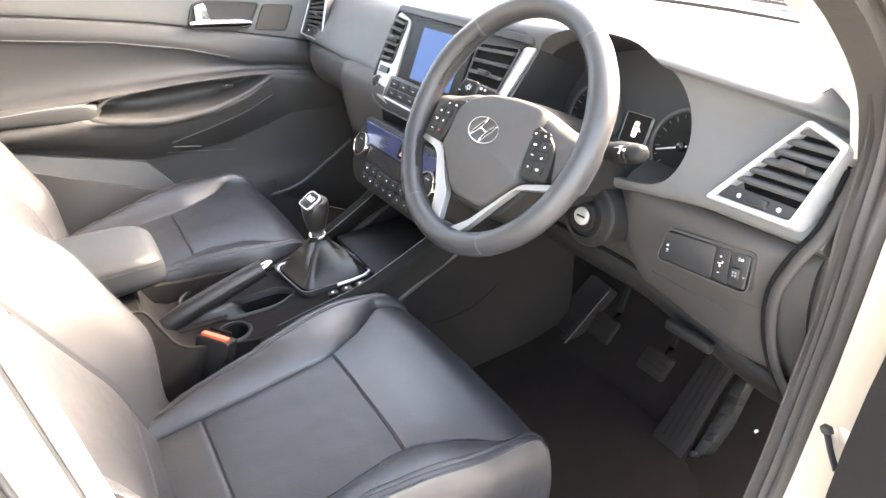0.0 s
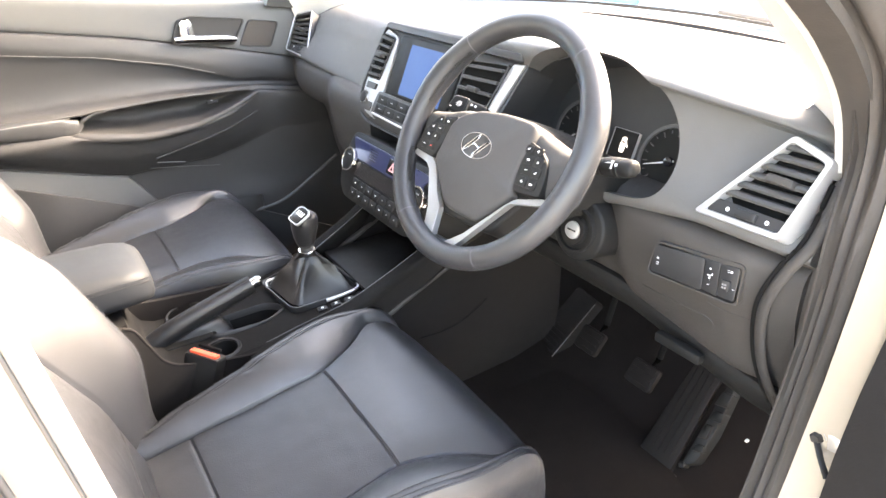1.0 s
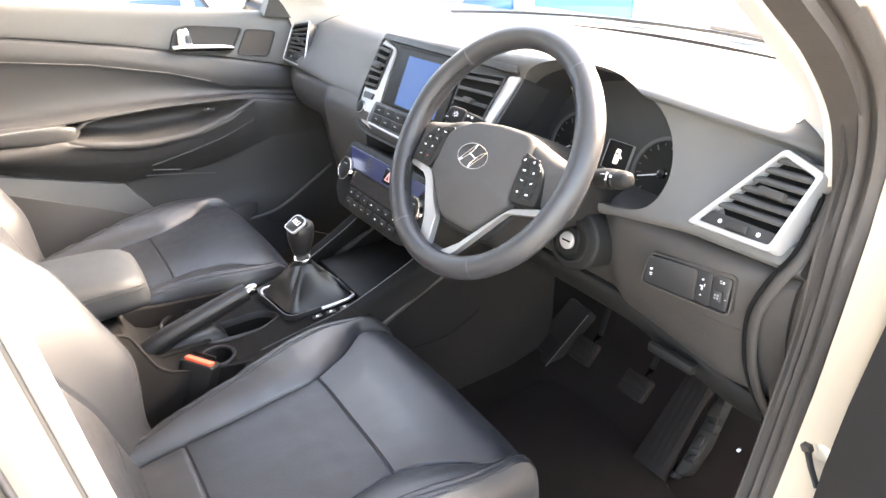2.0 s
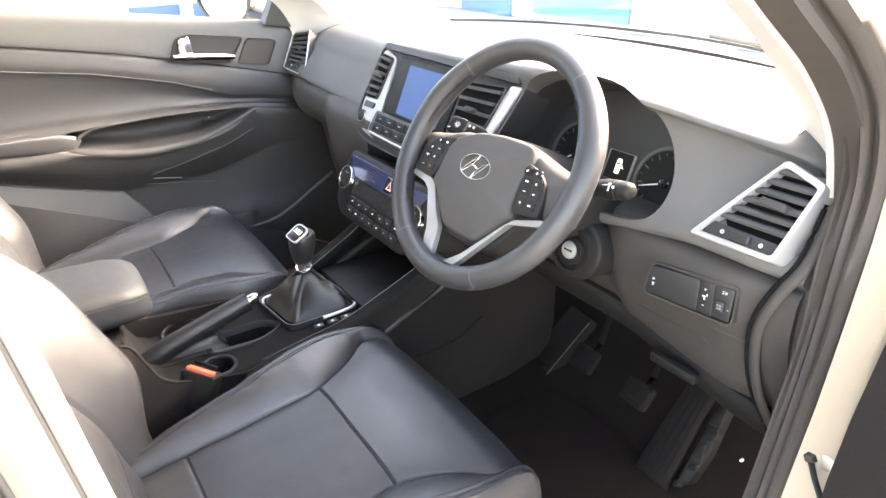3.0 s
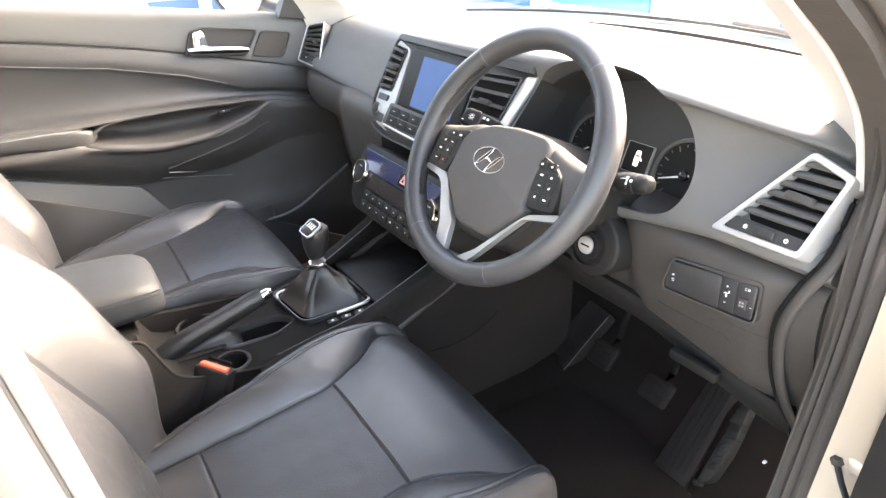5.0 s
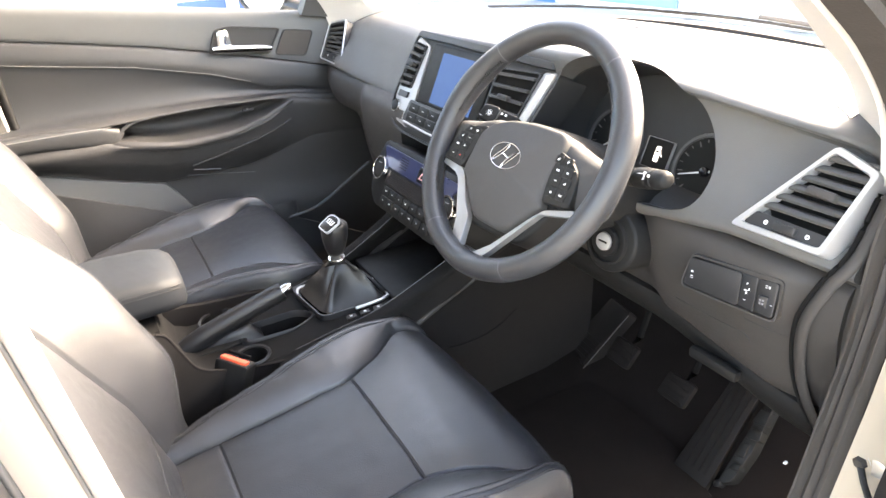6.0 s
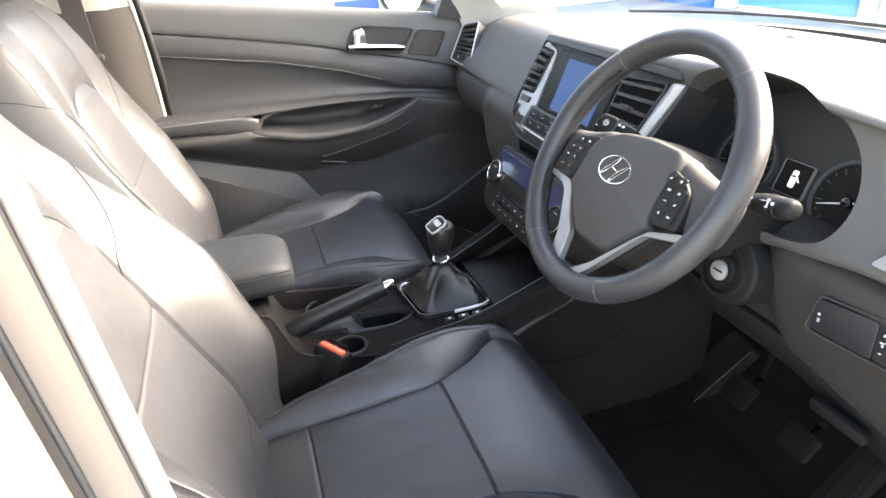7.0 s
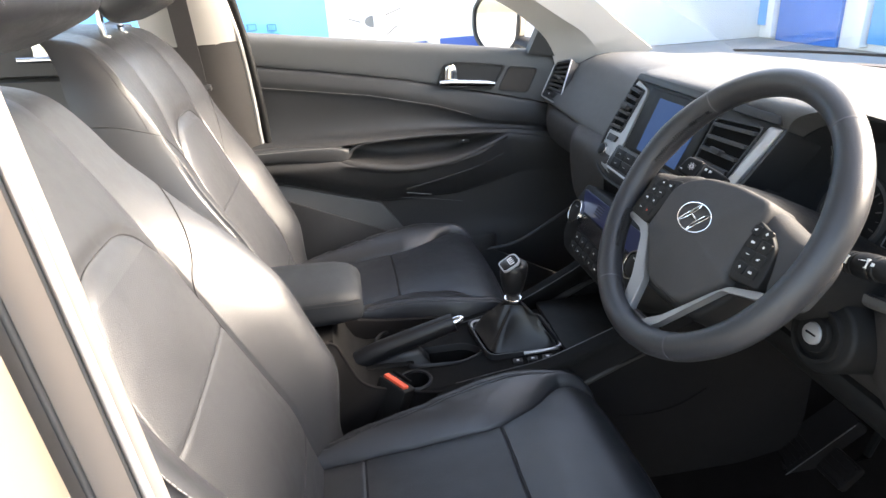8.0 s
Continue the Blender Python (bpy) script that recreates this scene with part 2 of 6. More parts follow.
def cut(ob, cutters):
    """Cuts the closed bmeshes (in world coordinates) out of a closed mesh object."""
    for bm in cutters:
        bmesh.ops.recalc_face_normals(bm, faces=bm.faces)
        if ob.parent:
            bmesh.ops.translate(bm, verts=bm.verts, vec=-origin_of(ob.parent))
        me = bpy.data.meshes.new("cutter")
        bm.to_mesh(me)
        bm.free()
        tool = bpy.data.objects.new("cutter", me)
        scene.collection.objects.link(tool)
        tool.parent = ob.parent
        mod = ob.modifiers.new("cut", "BOOLEAN")
        mod.operation, mod.object, mod.solver = "DIFFERENCE", tool, "EXACT"
        bpy.context.view_layer.update()
        made = bpy.data.meshes.new_from_object(ob.evaluated_get(bpy.context.evaluated_depsgraph_get()))
        ob.modifiers.clear()
        old = ob.data
        ob.data = made
        bpy.data.meshes.remove(old)
        bpy.data.objects.remove(tool)
        bpy.data.meshes.remove(me)
    ob.data.polygons.foreach_set("use_smooth", [True] * len(ob.data.polygons))
    ob.data.set_sharp_from_angle(angle=radians(35))
    return ob


def basis(at, right, up):
    """A frame with x to the right, y up and z towards the viewer."""
    r = Vector(right).normalized()
    u = Vector(up).normalized()
    z = r.cross(u).normalized()
    u = z.cross(r)
    return Matrix(((r.x, u.x, z.x, at[0]), (r.y, u.y, z.y, at[1]), (r.z, u.z, z.z, at[2]), (0, 0, 0, 1)))


def stitches(path, step, length, r, mat, parent, name="stitching"):
    """A row of small thread stitches along a path, one mesh."""
    pts = [Vector(p) for p in path]
    bm, carry = bmesh.new(), 0.0
    for a, b in zip(pts, pts[1:]):
        d = (b - a).length
        if d < 1e-6:
            continue
        w = (b - a) / d
        s = carry
        while s < d:
            p = a + w * s
            side = w.orthogonal().normalized()
            other = w.cross(side)
            e = p + w * length
            lo = [bm.verts.new(p + (side * x + other * y) * r) for x, y in ((1, 0), (0, 1), (-1, 0), (0, -1))]
            hi = [bm.verts.new(e + (side * x + other * y) * r) for x, y in ((1, 0), (0, 1), (-1, 0), (0, -1))]
            for i in range(4):
                bm.faces.new((lo[i], lo[(i + 1) % 4], hi[(i + 1) % 4], hi[i]))
            bm.faces.new(lo[::-1])
            bm.faces.new(hi)
            s += step
        carry = s - d
    return part(name, bm, mat, parent)


def facing(bm, target):
    """Turns every face of a thin skin towards the target."""
    bm.normal_update()
    for f in bm.faces:
        if f.normal.dot(Vector(target) - f.calc_center_median()) < 0:
            f.normal_flip()
    return bm


def eased(rows, x, d=0.018):
    """Straight lines between rows of (x, value), the corners softened over a width d."""
    xs, vs = [r[0] for r in rows], [r[1] for r in rows]
    return float(np.mean([np.interp(x + k * d, xs, vs) for k in (-1, -0.5, 0, 0.5, 1)]))


def lerp(a, b, t):
    return a + (b - a) * t


def step(a, b, x):
    t = min(1, max(0, (x - a) / (b - a)))
    return t * t * (3 - 2 * t)


def bell(x, s):
    return math.exp(-(x / s) ** 2)


# ---- the setting: ground, surroundings, body shell ----
setting("ground", sheet(lambda u, v: Vector((u, v, 0)), -300, 300, 40, -300, 300, 40), ASPHALT, "sunlit pale grey concrete forecourt reaching far off", "ground")


def facade(name, at, turn, length, height, panels, label):
    """A long white showroom wall with coloured panels standing proud of it and pale posts between them."""
    m = Matrix.Translation(at) @ Matrix.Rotation(radians(turn), 4, "Z")
    ob = thing(name, at, label, "building")
    part("wall", box((length, 0.4, height), (0, 0.2, height / 2), 0.02, m=m), WHITE_WALL, ob)
    part("roof", box((length + 0.4, 1.2, 0.25), (0, 0.3, height + 0.125), 0.03, m=m), WHITE_WALL, ob, "white flat roof edge")
    for x0, x1, z0, z1, mat in panels:
        p = part("panel", box((x1 - x0, 0.06, z1 - z0), ((x0 + x1) / 2, -0.03, (z0 + z1) / 2), 0.01, m=m), mat, ob)
    for x0 in sorted({q[0] for q in panels}):
        part("post", box((0.16, 0.14, height - 0.1), (x0 - 0.10, -0.07, height / 2), 0.015, m=m), WHITE_WALL, ob)
    return ob


facade("blue_building", (-4.0, 6.5, 0), 0, 26, 2.5,
       [(-9.6, -8.3, 0.2, 2.3, TAN_PANEL), (-6.3, -4.75, 0.2, 2.3, SKY_PANEL), (-4.5, -3.2, 0.0, 2.3, BLUE_PANEL), (-2.65, -0.8, 0.1, 2.3, SKY_PANEL), (-0.5, 0.9, 0.1, 2.3, WHITE_WALL), (1.0, 2.6, 0.1, 2.3, BLUE_PANEL),
        (3.2, 5.2, 0.1, 2.3, SKY_PANEL), (6, 9, 0.1, 2.3, WHITE_WALL)],
       "low white building with tall blue panels between posts")
side_wall = facade("white_building", (-9.0, -1.0, 0), 90, 24, 3.2,
       [(-3.6, 0.50, 0.35, 2.9, SKY_PANEL), (1.35, 1.95, 0.05, 0.36, NAVY_PANEL), (2.15, 3.2, 0.05, 0.38, NAVY_PANEL), (3.0, 3.4, 0.5, 2.6, TAN_PANEL)],
       "white building side with a light blue panel and a leaf sign")
SW = basis((-8.93, 0, 0), (0, 1, 0), (0, 0, 1))
part("leaf_shape", plate(circle(0.14, 24, (0.18, 0.70), 0.085), 0.0, 0.02, SW), GREY_MARK, side_wall, "dark leaf shape on the white wall")
for a, b in (((0.30, 0.76), (0.60, 0.86)), ((-0.20, 0.76), (-0.02, 0.70)), ((0.20, 0.40), (0.52, 0.62))):
    part("leaf_stroke", tube([SW @ Vector((*a, 0.01)), SW @ Vector((*b, 0.01))], 0.012, 6), GREY_MARK, side_wall)
for x0, z0 in ((-1.58, 0.74), (-1.30, 0.72)):
    part("sign_mark", frame_plate([(x0 - 0.07, z0 - 0.05), (x0 + 0.07, z0 - 0.05), (x0 + 0.07, z0 + 0.05), (x0 - 0.07, z0 + 0.05)], [(x0 - 0.05, z0 - 0.035), (x0 + 0.05, z0 - 0.035), (x0 + 0.05, z0 + 0.035), (x0 - 0.05, z0 + 0.035)], 0.0, 0.02, SW, 0.002), BLUE_PANEL, side_wall)
    part("sign_bar", plate([(x0 - 0.10, z0 - 0.10), (x0 + 0.10, z0 - 0.10), (x0 + 0.10, z0 - 0.085), (x0 - 0.10, z0 - 0.085)], 0.0, 0.02, SW), BLUE_PANEL, side_wall)

# the car's floor, tunnel walls, roof and shell
fl = bmesh.new()
fl = loft([[(-0.78, y, z), (-0.30, y, z), (-0.12, y, z + 0.03), (0.12, y, z + 0.03), (0.30, y, z), (0.78, y, z), (0.78, y, z - 0.04), (-0.78, y, z - 0.04)]
           for y, z in ((-1.6, 0.34), (-0.6, 0.32), (0.30, 0.31), (0.45, 0.34), (0.62, 0.46), (0.80, 0.62), (0.84, 0.95))])
setting("floor", fl, CARPET, "black carpeted car floor rising into the footwells", "floor")


def strip_of(lines, n=8):
    """A skin over several lines of points, each smoothed."""
    rows = [smooth_line(l, n) for l in lines]
    return loft(rows, closed=False)


def thick(bm, t):
    bmesh.ops.recalc_face_normals(bm, faces=bm.faces)
    bmesh.ops.solidify(bm, geom=bm.faces[:], thickness=t)
    return bm


# roof with its headliner, seen only as light and shade
rf = sheet(lambda u, v: Vector((u * (0.56 + 0.03 * v), lerp(-0.02, -2.5, v), 1.50 + 0.05 * (1 - u * u) * math.sin(math.pi * min(1, v + 0.25)) - 0.10 * max(0, v - 0.7))), -1, 1, 12, 0, 1, 14)
setting("ceiling", thick(rf, 0.03), HEADLINER, "pale cloth headliner under the roof", "ceiling")
setting("wall_rear", box((1.50, 0.06, 0.65), (0, -2.55, 0.68), 0.02), HARD, "dark tailgate lining behind the rear seat", "wall")
setting("wall_front", box((1.56, 0.04, 0.62), (0, 0.88, 0.64), 0.01), HARD, "dark bulkhead behind the dashboard", "wall")

# bonnet and cowl ahead of the windscreen
setting("bonnet", thick(sheet(lambda u, v: Vector((u * lerp(0.74, 0.66, v), lerp(0.95, 1.85, v), lerp(0.995, 0.83, v) - 0.05 * u * u)), -1, 1, 12, 0, 1, 10), 0.02),
        PAINT, "champagne painted bonnet ahead of the windscreen", "bonnet")
wiper = thing("wiper", (0.10, 1.0, 1.05), "thin black wiper blade resting on the windscreen", "wiper")
part("blade", tube(smooth_line([(-0.34, 0.945, 1.034), (0.0, 0.968, 1.036), (0.30, 0.945, 1.030), (0.50, 0.905, 1.022)], 6), 0.004, 8), SATIN, wiper)
part("wiper_arm", tube(smooth_line([(0.05, 0.980, 1.044), (0.25, 0.972, 1.036), (0.48, 0.955, 1.018)], 6), 0.0055, 8), SATIN, wiper)
setting("trim_cowl", thick(sheet(lambda u, v: Vector((u * 0.74, lerp(0.865, 0.90, v) - 0.10 * u * u, 1.030 - 0.035 * u * u)), -1, 1, 16, 0, 1, 3), 0.02),
        RUBBER, "black plastic cowl below the windscreen", "trim")


def screen_point(u, v):
    """The windscreen: u from -1 to 1 across, v from the cowl to the roof."""
    half = lerp(0.72, 0.56, v)
    return Vector((u * half, lerp(0.90, 0.00, v) - lerp(0.16, 0.10, v) * u * u, lerp(1.045, 1.47, v) + 0.02 * math.sin(math.pi * v) - 0.02 * u * u))


CABIN = (0, -0.6, 1.1)
ws = part("window_1", facing(sheet(screen_point, -1, 1, 20, 0, 1, 14), CABIN), GLASS, fix=False)
tagged(ws, "clear curved windscreen glass", "window", kind="structure")
ws.visible_shadow = False
setting("trim_13", thick(sheet(lambda u, v: screen_point(u, lerp(0.004, 0.016, v)) + Vector((0, -0.004, 0.002)), -1, 1, 24, 0, 1, 2), 0.002), SATIN, "black band along the foot of the windscreen", "trim")


# pillars and door frames on both sides
def pillar_skin(side, lines, n=6):
    return thick(strip_of([[(side * x, y, z) for x, y, z in l] for l in lines], n), 0.012)


A_IN = [(0.668, 0.338, 1.015), (0.665, 0.262, 1.115), (0.665, 0.186, 1.169), (0.665, 0.098, 1.227), (0.635, -0.06, 1.330), (0.55, -0.20, 1.46)]
A_MID = [(0.718, 0.280, 1.015), (0.716, 0.222, 1.108), (0.714, 0.148, 1.168), (0.710, 0.055, 1.234), (0.672, -0.09, 1.342), (0.60, -0.24, 1.45)]
A_OUT = [(0.750, 0.205, 1.030), (0.745, 0.172, 1.110), (0.743, 0.098, 1.180), (0.742, 0.004, 1.241), (0.704, -0.12, 1.348), (0.65, -0.28, 1.435)]
A_FRONT = [(0.640, 0.435, 1.068), (0.645, 0.350, 1.135), (0.650, 0.270, 1.200), (0.655, 0.170, 1.275), (0.625, 0.00, 1.375), (0.540, -0.16, 1.475)]
for side, nm in ((-1, "trim_1"), (1, "trim_2")):
    setting(nm, pillar_skin(side, ([A_FRONT] if side < 0 else []) + [A_IN, A_MID, A_OUT]), LIGHT_TRIM, "pale grained windscreen pillar trim", "trim")
# ---- seats ----
def seat(name, cx, dy, dz, label, lift=0.020, lean=0.146, boxy=0.0, H=0.682, cross=0.196):
    """A front seat: cushion with bolsters, reclined backrest and headrest. Its front edge lies at y = dy - 0.025."""
    root = thing(name, (cx, dy - 0.28, 0.34 + dz), label, "seat", "front seats")

    def a_of(y):      # half width of the insert
        return eased([(-0.47, 0.140), (-0.33, 0.128), (-0.20, 0.122), (-0.13, 0.150), (-0.075, 0.200)], y)

    def cushion(u, v):
        # u -1..1 across (insert within 0.5), v 0..1 from back to nose
        w = min(v / 0.82, 1)
        y = lerp(-0.52, -0.075, w)
        base = 0.622 + dz + eased([(-0.60, -0.064), (-0.20, 0.0), (0.1, 0.0)], y, 0.07)
        s, k = (1 if u >= 0 else -1), abs(u)
        a = a_of(y)
        b = eased([(-0.5, 0.188), (-0.28, 0.210), (-0.14, 0.240), (-0.075, 0.238)], y) + (0.022 if cx < 0 < u else 0.0)
        hb = eased([(-0.52, 0.016), (-0.40, 0.030), (-0.28, 0.037), (-0.16, 0.036), (-0.075, 0.020)], y, 0.05)
        if k <= 0.5:
            q = k / 0.5
            x, z = a * q, base + 0.007 * (1 - q ** 4) - 0.0035 * vee((1 - q) * a, 0.0032)
        elif k <= 0.8:
            q = (k - 0.5) / 0.3
            x = lerp(a, b - 0.026, q)
            z = base + hb * math.sin(q * math.pi / 2) ** 0.8 - 0.0018 * vee(1 - q, 0.05) - 0.0035 * vee(x - a, 0.0032)
        else:
            q = (k - 0.8) / 0.2
            ang = q * math.pi / 2
            x = b - 0.026 + 0.026 * math.sin(ang) + 0.006 * q - 0.045 * max(0, q - 0.45) * step(-0.24, -0.12, y)
            z = base + hb - 0.030 * (1 - math.cos(ang)) - 0.17 * max(0, q - 0.30) - 0.0018 * vee(q, 0.10)
        # seams across the insert
        if k < 0.5:
            z -= 0.0032 * vee(y + cross, 0.0030) + 0.0032 * vee(y + 0.415, 0.0034)
            z += 0.005 * bell(y + 0.12, 0.07)
        z += 0.0016 * noise.noise(Vector((x * 11 + cx * 9, y * 11, 1.3))) + 0.0005 * noise.noise(Vector((x * 45, y * 30, 4 + cx)))
        if k > 0.52:      # creases in the bolster's side
            z += 0.0046 * noise.noise(Vector((x * 14, (y + 0.3 * k) * 62, 2 + cx))) * step(-0.16, -0.32, y) * step(0.66, 0.80, k)
            z += 0.0012 * noise.noise(Vector((x * 25, y * 34, 5 + cx))) * step(-0.10, -0.25, y)
        front = max(0, (v - 0.82) / 0.18)
        if front:
            ang = front * math.radians(112)
            rr = 0.066 + 0.014 * (1 - min(1, k))
            y += rr * math.sin(ang) * (1.0 - 0.20 * k ** 4)
            z -= rr * (1 - math.cos(ang)) + 0.07 * max(0, front - 0.6)
            x *= 1 - 0.03 * front
            z -= 0.003 * vee(front - 0.45, 0.04)
        return Vector((cx + s * x, dy + y, z))

    VC = (0.52 - cross) / 0.445 * 0.82      # the seam across the insert
    vs = spaced(0.0, 1.0, 90, (VC, 0.82 + 0.18 * 0.45, 0.105 / 0.445 * 0.82), 0.0075, 9)
    us = spaced(-0.5, 0.5, 40, (-0.489, 0.489), 0.0105, 8)
    part("front_panel", grid_sheet(cushion, us, [v for v in vs if v >= VC - 1e-4]), LEATHER, root)
    part("seat_insert", grid_sheet(cushion, us, [v for v in vs if v <= VC + 1e-4]), PERFORATED, root, "perforated black leather insert")
    for s in (-1, 1):
        ub = [s * u for u in spaced(0.5, 1.0, 30, (0.51, 0.800), 0.012, 7)]
        part("seat_bolster", grid_sheet(cushion, ub, spaced(0.0, 1.0, 200)), LEATHER, root)
        for k in (0.770, 0.838):
            line = [cushion(s * k, v / 90) + Vector((0, 0, 0.0003)) for v in range(2, 78)]
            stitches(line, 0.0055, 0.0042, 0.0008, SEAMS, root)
        # Dark tubes stand in for the shade in the cushion's seam grooves.
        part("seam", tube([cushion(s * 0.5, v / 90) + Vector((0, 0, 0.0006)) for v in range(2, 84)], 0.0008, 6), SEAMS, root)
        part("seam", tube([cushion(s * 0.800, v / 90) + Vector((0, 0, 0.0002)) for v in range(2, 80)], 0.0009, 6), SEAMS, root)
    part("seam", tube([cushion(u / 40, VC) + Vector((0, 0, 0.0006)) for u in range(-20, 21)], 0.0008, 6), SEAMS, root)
    part("seat_base", box((0.44, 0.42, 0.14), (cx, dy - 0.29, 0.475 + dz), 0.03, 3), HARD, root, "black plastic seat base")
    for s in (-1, 1):
        part("seat_rail", box((0.035, 0.50, 0.05), (cx + s * 0.19, dy - 0.30, 0.366), 0.006), STEEL, root)

    # backrest frame: h up along the back, d outwards
    tilt = math.radians(22)
    up, out = Vector((0, -math.sin(tilt), math.cos(tilt))), Vector((0, math.cos(tilt), math.sin(tilt)))
    foot = Vector((cx, dy - 0.52, 0.56 + dz))

    def arch(k):      # the upper edge of the insert
        return 0.492 - 0.075 * (k / 0.5) ** 4

    def back(u, v):
        h = lerp(-0.02, H, v)
        b = eased([(0.0, 0.235), (0.10, 0.262), (0.34, 0.280), (0.44, 0.266), (0.52, 0.262), (0.60, 0.250 + 0.004 * boxy), (0.65, 0.222 + 0.014 * boxy), (0.695, 0.165 + 0.025 * boxy)], h)
        a = eased([(0.0, 0.150), (0.14, 0.150), (0.33, 0.138), (0.45, 0.125), (0.695, 0.100)], h)
        hb = eased([(0.0, 0.035), (0.10, 0.070), (0.28, 0.075), (0.38, 0.050), (0.46, 0.019), (0.54, 0.002 + 0.006 * boxy), (0.62, 0.003 * boxy), (0.695, 0.0)], h)
        hb *= 1 - 0.45 * boxy * step(0.50, 0.38, h)
        d0 = eased([(0.0, 0.040), (0.12, 0.058), (0.30, 0.052), (0.46, 0.054 + 0.002 * boxy), (0.54, 0.051 + 0.015 * boxy), (0.62, 0.046 + 0.016 * boxy), (0.695, 0.030 + 0.004 * boxy)], h)
        s, k = (1 if u >= 0 else -1), abs(u)
        e = eased([(0.0, 0.030), (0.30, 0.030), (0.45, 0.034), (0.58, 0.054 - 0.022 * boxy), (0.695, 0.045 - 0.009 * boxy)], h)
        if k <= 0.5:
            q = k / 0.5
            x, d = a * q, d0 + 0.006 * (1 - q ** 4) - 0.004 * vee((1 - q) * a, 0.005) * step(0.50, 0.40, h)
        elif k <= 0.8:
            q = (k - 0.5) / 0.3
            x = lerp(a, b - e, q)
            d = d0 + hb * math.sin(q * math.pi / 2) ** 1.1 - 0.004 * vee(x - a, 0.005) * step(0.50, 0.40, h)
        else:
            q = (k - 0.8) / 0.2
            ang = q * math.pi / 2
            x = b - e + e * math.sin(ang) ** 0.9
            d = d0 + hb - lerp(0.110, 0.130, step(0.30, 0.46, h)) * q ** 1.05 - 0.025 * (1 - math.cos(ang)) - 0.0025 * vee(q - 0.03, 0.05) * step(0.46, 0.40, h) + q * (0.030 * step(0.34, 0.50, h) + boxy * (0.040 * step(0.46, 0.60, h) + 0.045 * step(0.59, 0.70, h)))
        if k < 0.5:
            d -= 0.005 * bell(h - arch(k), 0.012) + 0.0018 * vee(h - 0.30, 0.004)
            d -= 0.002 * vee(h - 0.075, 0.004)
            d += 0.006 * bell(h - 0.40, 0.07) * (1 - (k / 0.5) ** 2) + 0.004 * bell(h - 0.19, 0.07) * (1 - (k / 0.5) ** 2)
        d += 0.0016 * noise.noise(Vector((x * 9, h * 9, 7 + cx))) + 0.0004 * noise.noise(Vector((x * 40, h * 40, 3 + cx)))
        top = max(0, (v - 0.93) / 0.07)
        return foot + Vector((s * x, 0, 0)) + up * (h + 0.035 * math.sin(top * math.pi / 2) * (1 - 0.4 * k * k)) + out * (d - 0.075 * (1 - 0.8 * boxy * step(0.78, 1.0, k)) * (1 - math.cos(top * math.pi / 2)))

    HV = spaced(0.0, 1.0, 90, (0.448, 0.133), 0.011, 7)
    HT = 0.682
    us = spaced(-0.5, 0.5, 40, (-0.49, 0.49), 0.01, 7)
    part("backrest_insert", grid_sheet(back, us, spaced(0.0, HT, 80, (0.448, 0.133), 0.011, 7)), PERFORATED, root, "perforated black leather insert")
    part("backrest_top", grid_sheet(back, us, spaced(HT, 1.0, 50)), LEATHER, root)
    for s in (-1, 1):
        ub = [s * u for u in spaced(0.5, 1.0, 30, (0.51, 0.806), 0.012, 7)]
        part("backrest_bolster", grid_sheet(back, ub, HV), LEATHER, root)

    def rear(u, v):
        p = back(1, v)
        q = back(-1, v)
        return p.lerp(q, (u + 1) / 2) - out * (0.035 * (1 - u * u))
    part("backrest_shell", sheet(rear, -1, 1, 16, 0, 1, 30), HARD, root, "black plastic backrest shell")
    for s in (-1, 1):
        edge = [back(s * 0.80, v / 60) + out * 0.001 for v in range(6, 56 if cx < 0 else 42)]
        stitches(edge, 0.0058, 0.0038, 0.0007, THREAD if s > 0 else DARK_THREAD, root)

    # the shoulder laps over the bolster; its seam runs on beside the insert
    def hv(h):
        return (h + 0.02) / (H + 0.02)
    for s in (-1, 1):
        pts = smooth_line([(0.99, hv(0.560), 0), (0.90, hv(0.535), 0), (0.80, hv(0.492), 0), (0.68, hv(0.445), 0), (0.58, hv(0.400), 0), (0.512, hv(0.365), 0), (0.504, hv(0.30), 0), (0.503, hv(0.16), 0), (0.502, hv(0.05), 0)], 10)
        line = [back(s * p.x, p.y) for p in pts]
        # Dark tubes again paint the shade along the backrest seams.
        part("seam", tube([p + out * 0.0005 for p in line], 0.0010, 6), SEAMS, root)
        if s * cx < 0:
            edge = [back(s * 0.83, hv(lerp(0.50, 0.66, i / 30))) + out * 0.001 for i in range(31)]
            stitches(edge, 0.0058, 0.0038, 0.0007, DARK_THREAD, root) if cx < 0 else None
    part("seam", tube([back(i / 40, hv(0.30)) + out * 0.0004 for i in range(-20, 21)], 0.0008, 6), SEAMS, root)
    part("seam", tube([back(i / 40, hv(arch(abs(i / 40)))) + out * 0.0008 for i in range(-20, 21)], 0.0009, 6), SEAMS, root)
    # headrest, leaning forward on two chrome posts
    hc = foot + up * (0.756 + lift) + out * lean
    bm = bmesh.new()
    bmesh.ops.create_uvsphere(bm, u_segments=40, v_segments=26, radius=1)
    for vtx in bm.verts:
        x, y, z = vtx.co
        f = lambda c, e: math.copysign(abs(c) ** e, c)
        x, y, z = f(x, 0.50) * 0.128 * (1 - 0.10 * z), f(y, 0.34) * 0.058 * (1 + 0.06 * z), f(z, 0.40) * 0.085
        vtx.co = hc + Vector((x, 0, 0)) + up * z + out * (y - 0.6 * x * x * (1 if y > 0 else 0.2) + 0.008 * (z / 0.095))
    part("headrest", bm, LEATHER, root)
